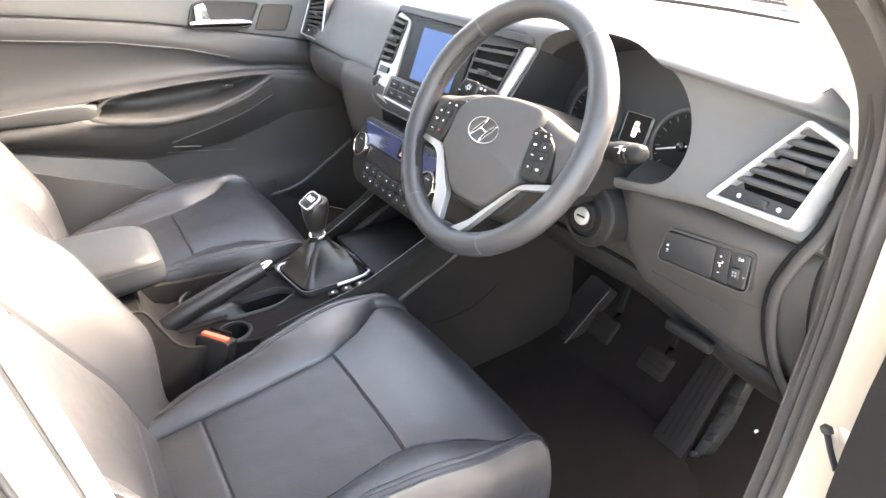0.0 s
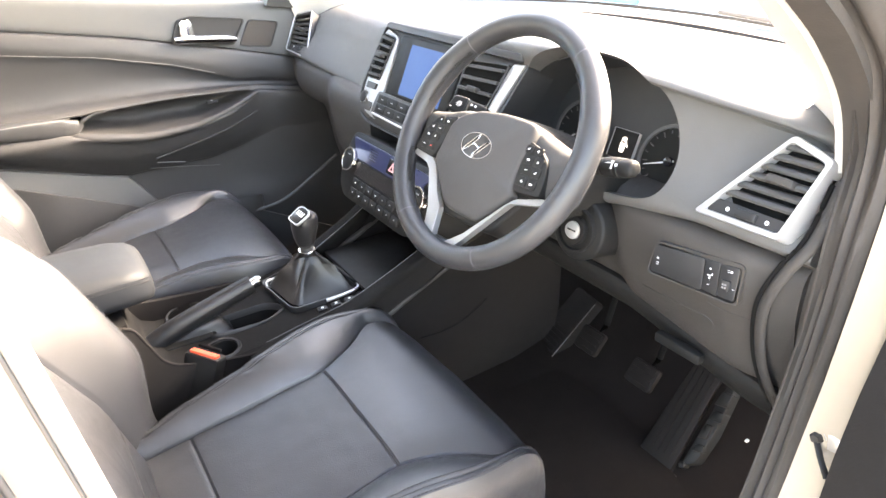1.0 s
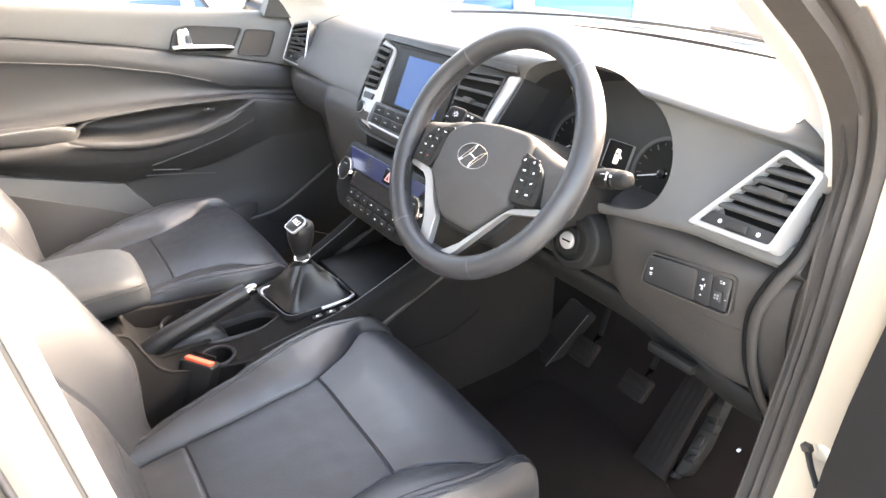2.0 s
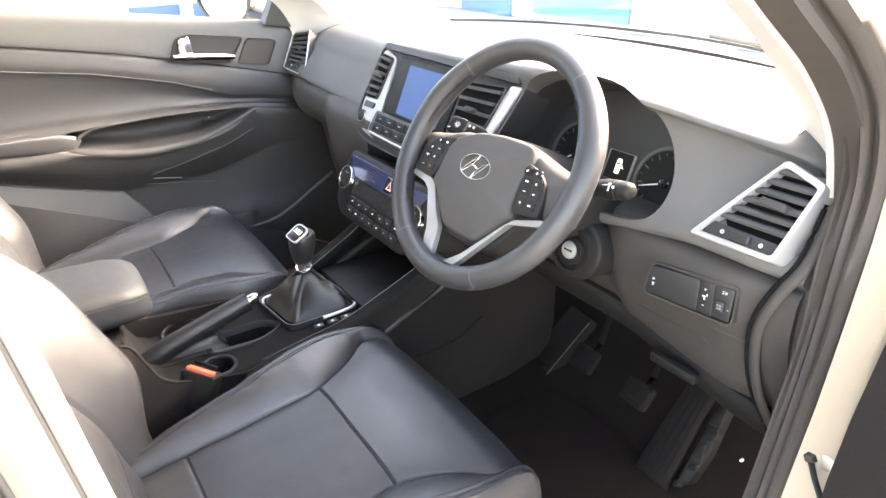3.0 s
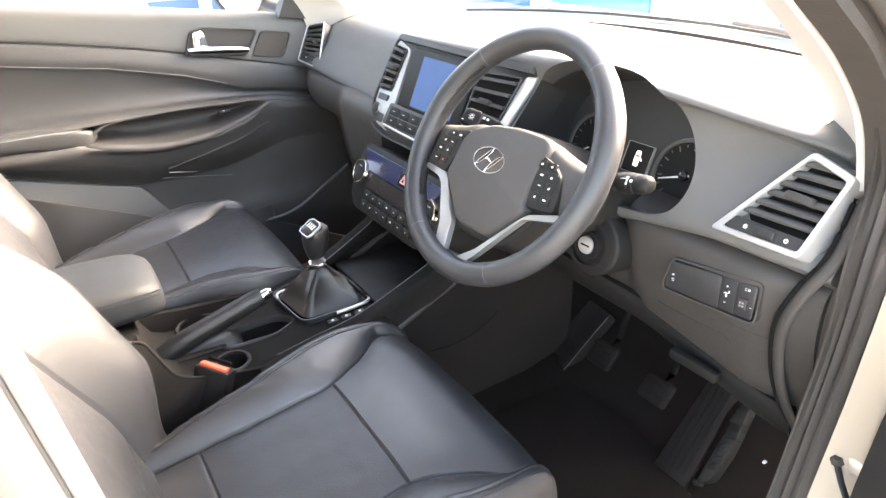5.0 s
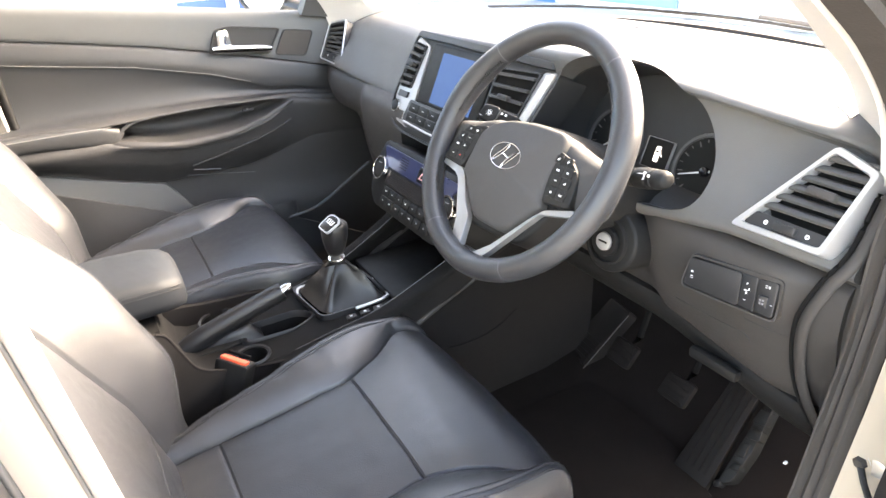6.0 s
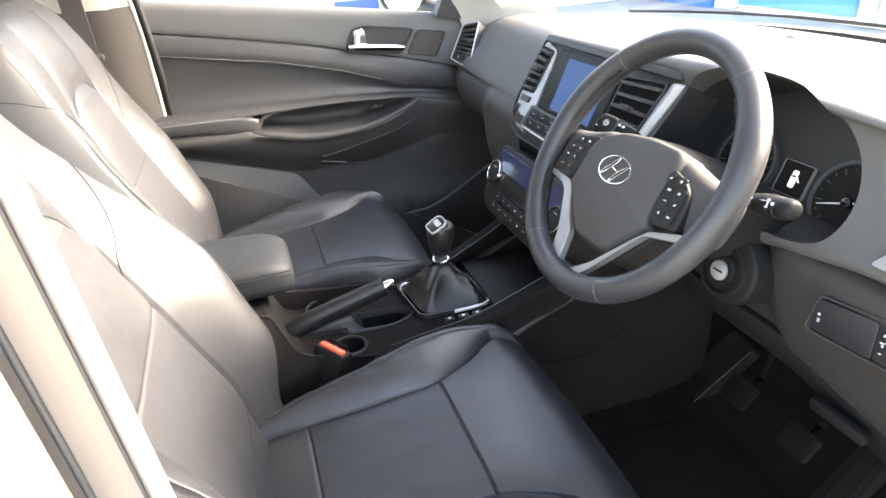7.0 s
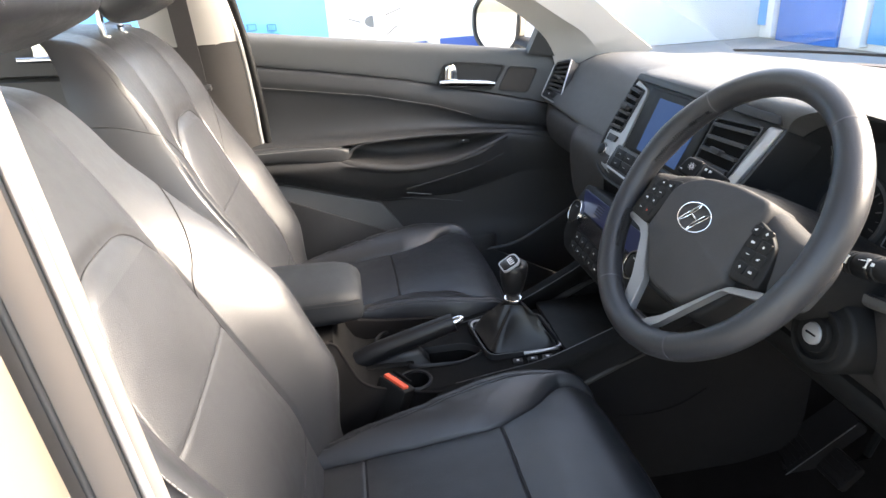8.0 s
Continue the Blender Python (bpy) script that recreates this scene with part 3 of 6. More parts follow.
    for s in (-1, 1):
        ring = []
        for i in range(41):
            a = lerp(-0.44, 0.44, i / 40) * math.pi
            z = 0.072 * math.sin(a)
            x, y = 0.113 * (1 - 0.08 * math.sin(a)), 0.050 * (1 + 0.06 * math.sin(a))
            ring.append(hc + Vector((s * x, 0, 0)) + up * z + out * (y - 0.6 * x * x + 0.008 * z / 0.095 + 0.004))
        stitches(ring, 0.0075, 0.0048, 0.0010, DARK_THREAD, root)
    for s in (-1, 1):
        p0 = foot + Vector((s * 0.054 + 0.008, 0.020, 0)) + up * 0.680 + out * 0.018
        post = part("post", tube([p0 - Vector((0, 0, 0.03)), p0 + Vector((0, -0.002, 0.03)), p0 + Vector((0, 0.004, 0.075)), p0 + Vector((0, 0.03, 0.11))], 0.0060, 12), CHROME, root, "chrome headrest post")
        if s < 0:
            for k in range(4):
                part("notch", tube([p0 + Vector((0, -0.001, 0.016 + 0.010 * k)), p0 + Vector((0, -0.001, 0.019 + 0.010 * k))], 0.0063, 12), SATIN, post, "dark notch")
        part("post_collar", loft([[p0 + Vector((w * math.cos(a), 0.75 * w * math.sin(a), 0.002 + z)) for a in (2 * math.pi * i / 18 for i in range(18))] for w, z in ((0.0125, -0.012), (0.0125, 0.003), (0.0110, 0.0055), (0.006, 0.006))]), LIGHT_TRIM, root, "pale post collar")
    return root


driver_seat = seat("driver_seat", 0.352, -0.017, 0.0, "black leather driver seat with stitched bolsters")
passenger_seat = seat("passenger_seat", -0.365, -0.08, 0.012, "black leather passenger seat with headrest posts showing", 0.010, 0.125, 1.0, 0.695, 0.245)

# ---- steering wheel ----
WT = math.radians(33.6)
WC = Vector((0.3875, 0.0052, 1.0135))
WM = basis(WC, (1, 0.030, 0), (0, math.sin(WT), math.cos(WT))) @ Matrix.Rotation(radians(1.4), 4, "Z")
wheel = thing("steering_wheel", WC, "black leather steering wheel with satin silver lower spokes", "steering wheel")


def on_wheel(u, v, n=0.0):
    return WM @ Vector((u, v, n))


RIM = 0.164


def rim_path(a0, a1, n, r=RIM):
    return [on_wheel(r * math.sin(radians(lerp(a0, a1, i / n))), r * math.cos(radians(lerp(a0, a1, i / n)))) for i in range(n + 1)]


WN = WM.to_3x3() @ Vector((0, 0, 1))
rb = tube(rim_path(0, 360, 120)[:-1], 0.0158, 20, loop=True, up=WN, squash=1.10)
for vtx in rb.verts:      # thumb grips swell
    q = WM.inverted() @ vtx.co
    ang = math.degrees(math.atan2(q.x, q.y))
    swell = 1 + 0.10 * bell(abs(ang) - 66, 15)
    rad = math.hypot(q.x, q.y)
    core = Vector((q.x / rad, q.y / rad, 0)) * RIM
    vtx.co = WM @ (core + (q - core) * swell)
part("rim", rb, RIM_LEATHER, wheel)
for ang in (-41, 38, -148, 152):
    c = rim_path(ang, ang, 1)[0]
    t = WM.to_3x3() @ Vector((math.cos(radians(ang)), -math.sin(radians(ang)), 0))
    part("rim_seam", tube([c - t * 0.0010, c + t * 0.0010], 0.0161, 20, up=WN, squash=1.10), DARK_THREAD, wheel)
# lacing along the inner face of the grips
for a0, a1 in ((-80, -43), (43, 80), (-130, -108)):
    pts = []
    for i, q in enumerate(np.linspace(a0, a1, int(abs(a1 - a0) * 1.6))):
        r = RIM - 0.0163
        pts.append(on_wheel(r * math.sin(radians(q)), r * math.cos(radians(q)), 0.004 + 0.0022 * (1 if i % 2 else -1)))
    stitches(pts, 0.0030, 0.0027, 0.0012, SEAMS, wheel, "lacing")

STEER_BLACK = material("hub_black", (0.012, 0.0115, 0.011), 0.6, vary=0.1, spec=0.3)
PAD = [(-0.082, 0.006), (-0.068, 0.022), (-0.034, 0.036), (0.020, 0.041), (0.075, 0.038), (0.079, 0.012), (0.075, -0.022), (0.077, -0.046), (0.083, -0.056), (0.045, -0.101), (0.034, -0.107), (-0.026, -0.106), (-0.070, -0.064), (-0.086, -0.052), (-0.083, -0.018)]


def domed(outline, z0, z1, dome, m, rings=6, edge=0.006):
    """A raised pad: straight sides, a rounded edge and a gentle dome."""
    pts = [Vector(p) for p in outline]
    c = sum(pts, Vector((0, 0))) / len(pts)
    rows = [[(p.x, p.y, z0) for p in pts]]
    for i in range(5):
        ang = math.pi / 2 * i / 4
        inset, z = edge * (1 - math.cos(ang)), z1 - edge + edge * math.sin(ang)
        rows.append([(c.x + (p.x - c.x) * (1 - inset / (p - c).length), c.y + (p.y - c.y) * (1 - inset / (p - c).length), z) for p in pts])
    for i in range(1, rings + 1):
        t = 1 - 0.96 * i / rings
        rows.append([(c.x + (p.x - c.x) * (1 - edge / (p - c).length) * t, c.y + (p.y - c.y) * (1 - edge / (p - c).length) * t, z1 + dome * (1 - t * t)) for p in pts])
    bm = loft(rows)
    bm.transform(m)
    return bm


pad = part("airbag_cover", domed(round_poly(PAD, 0.016, 5), -0.040, 0.004, 0.010, WM, edge=0.008), PAD_PLASTIC, wheel, "grained charcoal airbag cover", sharp=70)
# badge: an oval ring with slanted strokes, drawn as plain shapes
LM = WM @ Matrix.Translation((0, -0.014, 0.011))
part("badge", frame_plate(circle(0.0300, 44, ry=0.0180), circle(0.0284, 44, ry=0.0164), -0.004, 0.0040, LM, 0.0006), CHROME, pad, "oval chrome badge")
for q in (1, -1):
    for line in ([(-0.0235, -0.0105), (-0.0150, -0.0060), (-0.0075, 0.0015), (-0.0015, 0.0100), (0.0010, 0.0172)], [(-0.0235, -0.0105), (-0.0165, -0.0015), (-0.0105, 0.0050), (-0.0055, 0.0110), (0.0010, 0.0172)], [(-0.0080, 0.0015), (-0.0030, 0.0010), (0.0010, -0.0005)]):
        part("badge_stroke", tube([LM @ Vector((q * x, q * y, 0.0030)) for x, y, _ in smooth_line([(x, y, 0) for x, y in line], 4)], 0.0010, 6), CHROME, pad)
part("hub_shroud", domed(round_poly([(-0.105, 0.030), (0.105, 0.030), (0.110, -0.030), (0.060, -0.115), (-0.060, -0.115), (-0.110, -0.030)], 0.02), -0.085, -0.014, 0.0, WM), STEER_BLACK, wheel)
for s in (-1, 1):
    def P(pts):
        return [(s * x, y) for x, y in (pts if s > 0 else pts[::-1])]
    arm = part("side_spoke", domed(round_poly(P([(0.050, 0.034), (0.074, 0.036), (0.110, 0.026), (0.156, 0.018), (0.160, 0.000), (0.156, -0.044), (0.128, -0.050), (0.090, -0.055), (0.060, -0.050)]), 0.014), -0.036, -0.007, 0.003, WM, edge=0.020), PAD_PLASTIC, wheel, sharp=80)
    field = part("button_field", domed(round_poly(P([(0.072, 0.017), (0.097, 0.010), (0.114, -0.002), (0.122, -0.022), (0.125, -0.046), (0.082, -0.051), (0.075, -0.030)] if s > 0 else [(0.072, 0.018), (0.114, 0.010), (0.134, -0.018), (0.138, -0.046), (0.092, -0.050), (0.080, -0.020)]), 0.006), -0.020, 0.0012, 0.001, WM, edge=0.002), STEER_BLACK, arm, "satin black button field")
    for row, (y, xa) in enumerate(((0.006, 0.091), (-0.007, 0.097), (-0.020, 0.100), (-0.035, 0.101))):
        for col in range(2):
            x = s * (xa + (-0.005 if s > 0 else 0.007) + (col - 0.35) * 0.0165 + ((-0.0005 if s > 0 else -0.005) if row == 0 else 0.0))
            w, h = (0.0056 if row == 0 else 0.0078), (0.0050 if row == 0 else 0.0060)
            part("button", plate(round_poly([(x - w, y - h), (x + w, y - h), (x + w, y + h), (x - w, y + h)], 0.002), -0.001, 0.0030, WM, 0.0006), STEER_BLACK, field)
            mk = RED_MARK if (s < 0 and row == 3 and col == 0) else WHITE_MARK
            glyphs = ([(-0.0030, -0.0005, 0.0030, 0.0006)], [(-0.0020, -0.0020, 0.0006, 0.0004), (0.0010, -0.0012, 0.0018, 0.0022)], [(-0.0005, -0.0024, 0.0006, 0.0024), (-0.0024, -0.0005, 0.0024, 0.0006)],
                      [(-0.0032, -0.0016, -0.0006, 0.0016), (0.0004, -0.0016, 0.0012, 0.0016), (0.0022, -0.0016, 0.0030, 0.0016)], [(-0.0016, -0.0016, 0.0016, 0.0016)])
            for x0, y0, x1, y1 in glyphs[(row * 2 + col + (1 if s > 0 else 3)) % 5]:
                part("symbol", plate([(x + 0.75 * u, y + 0.75 * v) for u, v in ((x0, y0), (x1, y0), (x1, y1), (x0, y1))], 0.0025, 0.0035, WM), mk, field)
    # silver lower spoke, from the button field down to the rim
    if s < 0:
        arm_line = [(-0.140, -0.046), (-0.140, -0.053), (-0.104, -0.058), (-0.092, -0.066), (-0.060, -0.116), (-0.046, -0.158), (-0.034, -0.168), (-0.014, -0.169), (-0.014, -0.157), (-0.027, -0.153), (-0.038, -0.108), (-0.055, -0.092), (-0.082, -0.056), (-0.097, -0.048)]
    else:
        arm_line = [(0.132, -0.044), (0.132, -0.053), (0.083, -0.065), (0.029, -0.139), (0.006, -0.163), (-0.004, -0.169), (-0.0138, -0.169), (-0.0138, -0.157), (-0.004, -0.153), (0.026, -0.129), (0.075, -0.0705), (0.088, -0.058)]
    sp = round_poly(arm_line, 0.004, 3)
    part("lower_spoke", plate(sp, -0.013, -0.003, WM, 0.0016, 3), SPOKE, wheel, "satin silver lower spoke")
part("spoke_foot", domed(round_poly([(-0.060, -0.150), (-0.035, -0.146), (0.035, -0.146), (0.060, -0.150), (0.040, -0.170), (-0.040, -0.170)], 0.008), -0.020, -0.010, 0.001, WM), RIM_LEATHER, wheel)

# ---- dashboard ----
PINK_MARK = material("pale_red_marking", (0.75, 0.38, 0.36), 0.5, vary=0.05)
COLUMN = material("column_plastic", (0.012, 0.0115, 0.0112), 0.65, grain=0.4, grain_scale=800, kind="cell", vary=0.12, spec=0.2)
DIAL_RING = material("dull_grey_ring", (0.09, 0.09, 0.09), 0.5, vary=0.1, metal=0.3)
STALK = material("stalk_plastic", (0.008, 0.008, 0.008), 0.6, vary=0.1, spec=0.25)
SLAT = material("slat_plastic", (0.050, 0.048, 0.046), 0.65, vary=0.1, spec=0.35)
# Near black paints the shade of recesses, grooves and pedal arms.
VOID = material("shade_black_plastic", (0.006, 0.006, 0.006), 0.9, vary=0.1, spec=0.1)
dash = thing("dashboard", (0, 0.45, 0.62), "black grained dashboard with silver-framed vents and centre stack", "dashboard")
UP_FACE = Vector((0, 0.447, 0.894))       # the way up along the face of the centre stack


def dash_ring(x):
    zt = eased([(-0.76, 1.045), (-0.60, 1.075), (-0.26, 1.080), (-0.20, 1.078), (0.05, 1.083), (0.16, 1.091), (0.26, 1.100), (0.36, 1.106), (0.44, 1.099), (0.52, 1.089), (0.60, 1.078), (0.70, 1.066), (0.76, 1.045)], x)
    yl = eased([(-0.76, 0.245), (-0.60, 0.226), (-0.26, 0.215), (-0.20, 0.205), (0.18, 0.205), (0.26, 0.185), (0.40, 0.18), (0.52, 0.205), (0.64, 0.225), (0.70, 0.232), (0.76, 0.26)], x)
    yf = eased([(-0.76, 0.165), (-0.60, 0.156), (-0.27, 0.150), (-0.22, 0.118), (0.20, 0.118), (0.26, 0.150), (0.60, 0.160), (0.76, 0.165)], x)
    zf = eased([(-0.76, 0.935), (-0.60, 0.935), (-0.27, 0.920), (-0.22, 0.880), (0.20, 0.880), (0.26, 0.905), (0.42, 0.90), (0.60, 0.930), (0.76, 0.930)], x)
    curve = 0.10 * (x / 0.76) ** 2
    zc = 1.032 - 0.010 * (x / 0.76) ** 2
    lip = step(0.40, 0.47, x) * step(0.735, 0.70, x)
    soft = step(-0.21, -0.29, x)      # the passenger's side rolls over without a lip
    ring = [(0.86 - curve, 0.90), (0.86 - curve, zc), (0.70 - curve, zc + 0.006), (yl + 0.20, lerp(zc, zt, 0.75)), (yl + 0.07 + 0.04 * soft, zt - 0.001 - 0.003 * soft), (yl + 0.018 + 0.032 * soft, zt - 0.006 * soft), (yl - 0.010 * lip + 0.012 * soft, zt - 0.004 - 0.018 * soft), (yl - 0.002 - 0.010 * lip - 0.006 * soft, lerp(zt - 0.022, zt - 0.014, lip) - 0.024 * soft),
            (yl + 0.004 + 0.012 * lip - 0.022 * soft, lerp(zt - 0.045, zt - 0.022, lip) - 0.022 * soft), (lerp(yl, yf, 0.55), lerp(zt - 0.03, zf, 0.55)), (yf, zf + 0.012), (yf + 0.004, zf), (yf + 0.03, zf - 0.012), (0.45, zf - 0.03)]
    return rounded([(x, y, z) for y, z in ring], 2)


body = part("upper_dash", loft([dash_ring(lerp(-0.755, 0.755, i / 100)) for i in range(101)]), SOFT, dash, "soft grained upper dashboard")

# driver's cluster, sunk into the face under a hood
CM = basis((0.389, 0.195, 0.997), (1, 0, 0), (0, 0.36, 0.93))
CO = [p.to_2d() for p in smooth_line([(-0.153, 0.010, 0), (-0.125, 0.066, 0), (-0.06, 0.096, 0), (0.0, 0.101, 0), (0.06, 0.094, 0), (0.118, 0.067, 0), (0.158, 0.015, 0), (0.166, -0.036, 0), (0.140, -0.070, 0), (0.06, -0.083, 0), (-0.06, -0.086, 0), (-0.128, -0.074, 0), (-0.152, -0.036, 0)], 5, closed=True)]
cut(body, [plate(CO, -0.115, 0.10, CM)])
part("cluster_hood", frame_plate([(x * 1.010, y * 1.012) for x, y in CO], [(x * 0.985, y * 0.98) for x, y in CO], -0.112, 0.001, CM, 0.003), SATIN, dash, "dull black cluster surround")
face = part("cluster_face", plate([(x * 0.985, y * 0.985) for x, y in CO], -0.125, -0.085, CM), SATIN, dash, "dark instrument cluster face")
for s in (-1, 1):
    g = (0.010 + s * 0.090, -0.018)
    part("dial_ring", frame_plate(circle(0.0555, 44, g), circle(0.0495, 44, g), -0.088, -0.077, CM), DIAL_RING, face, "dull grey dial ring")
    part("dial", disc(0.0495, -0.088, -0.080, CM, g, 40), STALK, face, "black dial")
    for k in range(17):
        a = radians(225 - 270 * k / 16)
        c, d = (math.cos(a), math.sin(a)), (-math.sin(a), math.cos(a))
        r0, r1, w = (0.038 if k % 2 == 0 else 0.042), 0.046, 0.0008 if k % 2 == 0 else 0.0005
        part("tick", plate([(g[0] + c[0] * r + d[0] * t, g[1] + c[1] * r + d[1] * t) for r, t in ((r0, -w), (r1, -w), (r1, w), (r0, w))], -0.081, -0.0785, CM), DIAL_RING, face)
    a = radians(200 if s > 0 else 215)
    c, d = (math.cos(a), math.sin(a)), (-math.sin(a), math.cos(a))
    part("needle", plate([(g[0] + c[0] * r + d[0] * t, g[1] + c[1] * r + d[1] * t) for r, t in ((-0.008, -0.0014), (0.042, -0.0006), (0.042, 0.0006), (-0.008, 0.0014))], -0.078, -0.0765, CM), WHITE_MARK, face)
    part("needle_cap", disc(0.007, -0.08, -0.072, CM, g, 16, 0.002), GLOSS, face)
part("info_frame", frame_plate(round_poly([(-0.015, -0.039), (0.035, -0.039), (0.035, 0.008), (-0.015, 0.008)], 0.002), round_poly([(-0.014, -0.038), (0.034, -0.038), (0.034, 0.007), (-0.014, 0.007)], 0.0016), -0.088, -0.079, CM, 0.0005), GREY_MARK, face)
part("info_screen", plate([(-0.014, -0.038), (0.034, -0.038), (0.034, 0.007), (-0.014, 0.007)], -0.088, -0.081, CM), STALK, face, "dark information screen")
LIT = glowing("white_readout", (0.9, 0.9, 0.9), 0.12)
IM = CM @ Matrix.Translation((0.010, -0.015, 0))
part("car_symbol", plate(round_poly([(-0.0040, -0.0125), (0.0040, -0.0125), (0.0046, 0.0), (0.0036, 0.0115), (-0.0036, 0.0115), (-0.0046, 0.0)], 0.002), -0.082, -0.0795, IM), LIT, face, "white car outline on the screen")
part("window_symbol", plate([(-0.0032, 0.002), (0.0032, 0.002), (0.0027, 0.0050), (-0.0027, 0.0050)], -0.0805, -0.0790, IM), STALK, face)
part("door_symbol", plate([(0.004, 0.002), (0.009, -0.003), (0.0095, -0.002), (0.0045, 0.004)], -0.082, -0.0795, IM), LIT, face)

# centre stack: silver surround, two upright vents, screen and keys
SM = basis((0.0, 0.196, 1.050), (1, 0, 0), UP_FACE)      # 2D: x across, y up along the face
OUT = round_poly([(-0.206, 0.018), (0.254, 0.014), (0.230, -0.075), (0.198, -0.155), (0.150, -0.184), (-0.148, -0.184), (-0.190, -0.175), (-0.219, -0.152), (-0.225, -0.112)], 0.016, 5)
stack = part("stack_panel", plate(OUT, -0.05, 0.008, SM, 0.003), SATIN, dash, "satin black centre stack")
part("stack_lip", frame_plate([(x * 1.025, y * 1.02 - 0.001) for x, y in OUT], OUT, -0.05, 0.012, SM, 0.003), SATIN, dash)
part("screen_visor", plate(round_poly([(-0.198, 0.012), (0.245, 0.010), (0.240, 0.022), (-0.192, 0.024)], 0.004), -0.06, 0.020, SM, 0.004, 3), SATIN, dash, "black lip over the screen")


def upright_vent(name, quad, m, parent, slats, label, tilt=0.0, z=0.012, rim=0.004, across=True):
    """A framed air vent: a near-black plate for the recess's shade, slats and a small tab."""
    o = round_poly(quad, 0.008, 3)
    c = sum((Vector(p) for p in quad), Vector((0, 0))) / len(quad)
    i = [(c.x + (p[0] - c.x) * 0.93, c.y + (p[1] - c.y) * 0.955) for p in o]
    v = part(name, frame_plate(o, i, 0.004, z, m, 0.002), SATIN, parent, label)
    part("recess", plate(i, 0.006, 0.0140, m), VOID, v)
    a, b, cc, d = [Vector(p) for p in quad]      # top left, top right, bottom right, bottom left
    for k in range(slats):
        t = (k + 0.6) / (slats + 0.2)
        p0, p1 = a.lerp(d, t), b.lerp(cc, t)
        p0, p1 = p0.lerp(p1, 0.05), p1.lerp(p0, 0.05)
        dirn = (p1 - p0).normalized()
        h = 0.0042
        ring = []
        for p in (p0, p1):
            up = Vector((-dirn.y, dirn.x))
            ring.append([m @ Vector((p.x + up.x * y, p.y + up.y * y, zz)) for y, zz in ((h, 0.0135), (h * 0.4, z + 0.004), (-h * 0.7, z + 0.0035), (-h * 0.2, 0.0135))])
        part("slat", loft(ring), SLAT, v)
    mid = a.lerp(b, 0.5).lerp(d.lerp(cc, 0.5), 0.48)
    tabp = round_poly([(mid.x - 0.013, mid.y - 0.0045), (mid.x + 0.013, mid.y - 0.0045), (mid.x + 0.013, mid.y + 0.0045), (mid.x - 0.013, mid.y + 0.0045)], 0.003)
    part("tab", plate(tabp, z, z + 0.011, m, 0.002), HARD, v)
    return v


# silver side blades that hold the two vents
L_OUT = [(-0.199, 0.014), (-0.142, -0.001), (-0.133, -0.118), (-0.153, -0.157), (-0.136, -0.166), (-0.138, -0.175), (-0.184, -0.168), (-0.210, -0.149), (-0.217, -0.112)]
# Left blade's darker silver puts its duller light into the colour.
part("silver_blade", plate(round_poly(L_OUT, 0.012), 0.004, 0.013, SM, 0.003), SPOKE, stack, "satin silver vent surround")
part("silver_blade", plate(round_poly([(0.222, 0.006), (0.248, 0.008), (0.222, -0.078), (0.192, -0.148), (0.150, -0.175), (0.140, -0.166), (0.172, -0.142), (0.197, -0.082)], 0.005), 0.004, 0.013, SM, 0.003), SILVER, stack, "satin silver vent surround")
upright_vent("stack_vent", [(-0.198, 0.002), (-0.150, -0.003), (-0.160, -0.096), (-0.208, -0.098)], SM, stack, 6, "black centre air vent", z=0.017)
upright_vent("stack_vent", [(0.104, -0.006), (0.220, 0.002), (0.192, -0.112), (0.104, -0.108)], SM, stack, 5, "black centre air vent", z=0.017)
part("bezel", plate(round_poly([(-0.126, 0.006), (0.096, 0.006), (0.096, -0.114), (-0.122, -0.114)], 0.008), 0.004, 0.016, SM, 0.002), STALK, stack, "black screen bezel")
part("screen", plate([(-0.080, -0.008), (0.072, -0.008), (0.070, -0.108), (-0.073, -0.108)], 0.010, 0.0168, SM), SCREEN, stack, "plain blue touch screen")
keys = part("key_panel", plate(round_poly([(-0.150, -0.116), (0.098, -0.116), (0.110, -0.160), (0.09, -0.172), (-0.138, -0.172), (-0.158, -0.160)], 0.008), 0.004, 0.0145, SM, 0.002), SATIN, stack)
for row in range(2):
    for k in range(6):
        x0, y0 = -0.140 + k * 0.0385, -0.1215 - row * 0.0195
        part("key", plate(round_poly([(x0, y0 - 0.0180), (x0 + 0.0375, y0 - 0.0180), (x0 + 0.0375, y0), (x0, y0)], 0.0015), 0.012, 0.0158, SM, 0.0008), STALK, keys)
        part("key_mark", plate([(x0 + 0.014, y0 - 0.0100), (x0 + 0.022, y0 - 0.0100), (x0 + 0.022, y0 - 0.0080), (x0 + 0.014, y0 - 0.0080)], 0.0155, 0.0165, SM), GREY_MARK, keys)
for x, y in ((-0.195, -0.139), (0.146, -0.140)):
    kn = part("radio_knob", disc(0.0120, 0.010, 0.021, SM, (x, y), 28, 0.002), STALK, stack, "black radio knob with a silver ring")
    part("knob_ring", frame_plate(circle(0.0142, 28, (x, y)), circle(0.0121, 28, (x, y)), 0.012, 0.0195, SM, 0.0008), CHROME, kn)
part("vent_wheel", plate(round_poly([(-0.200, -0.104), (-0.162, -0.104), (-0.165, -0.117), (-0.200, -0.118)], 0.003), 0.012, 0.0175, SM), SATIN, stack)

part("silver_line", tube([SM @ Vector((x, y, 0.014)) for x, y in ((-0.148, -0.1640), (-0.05, -0.1665), (0.06, -0.1665), (0.118, -0.1640))], 0.0024, 8), SILVER, stack, "thin silver line below the keys")
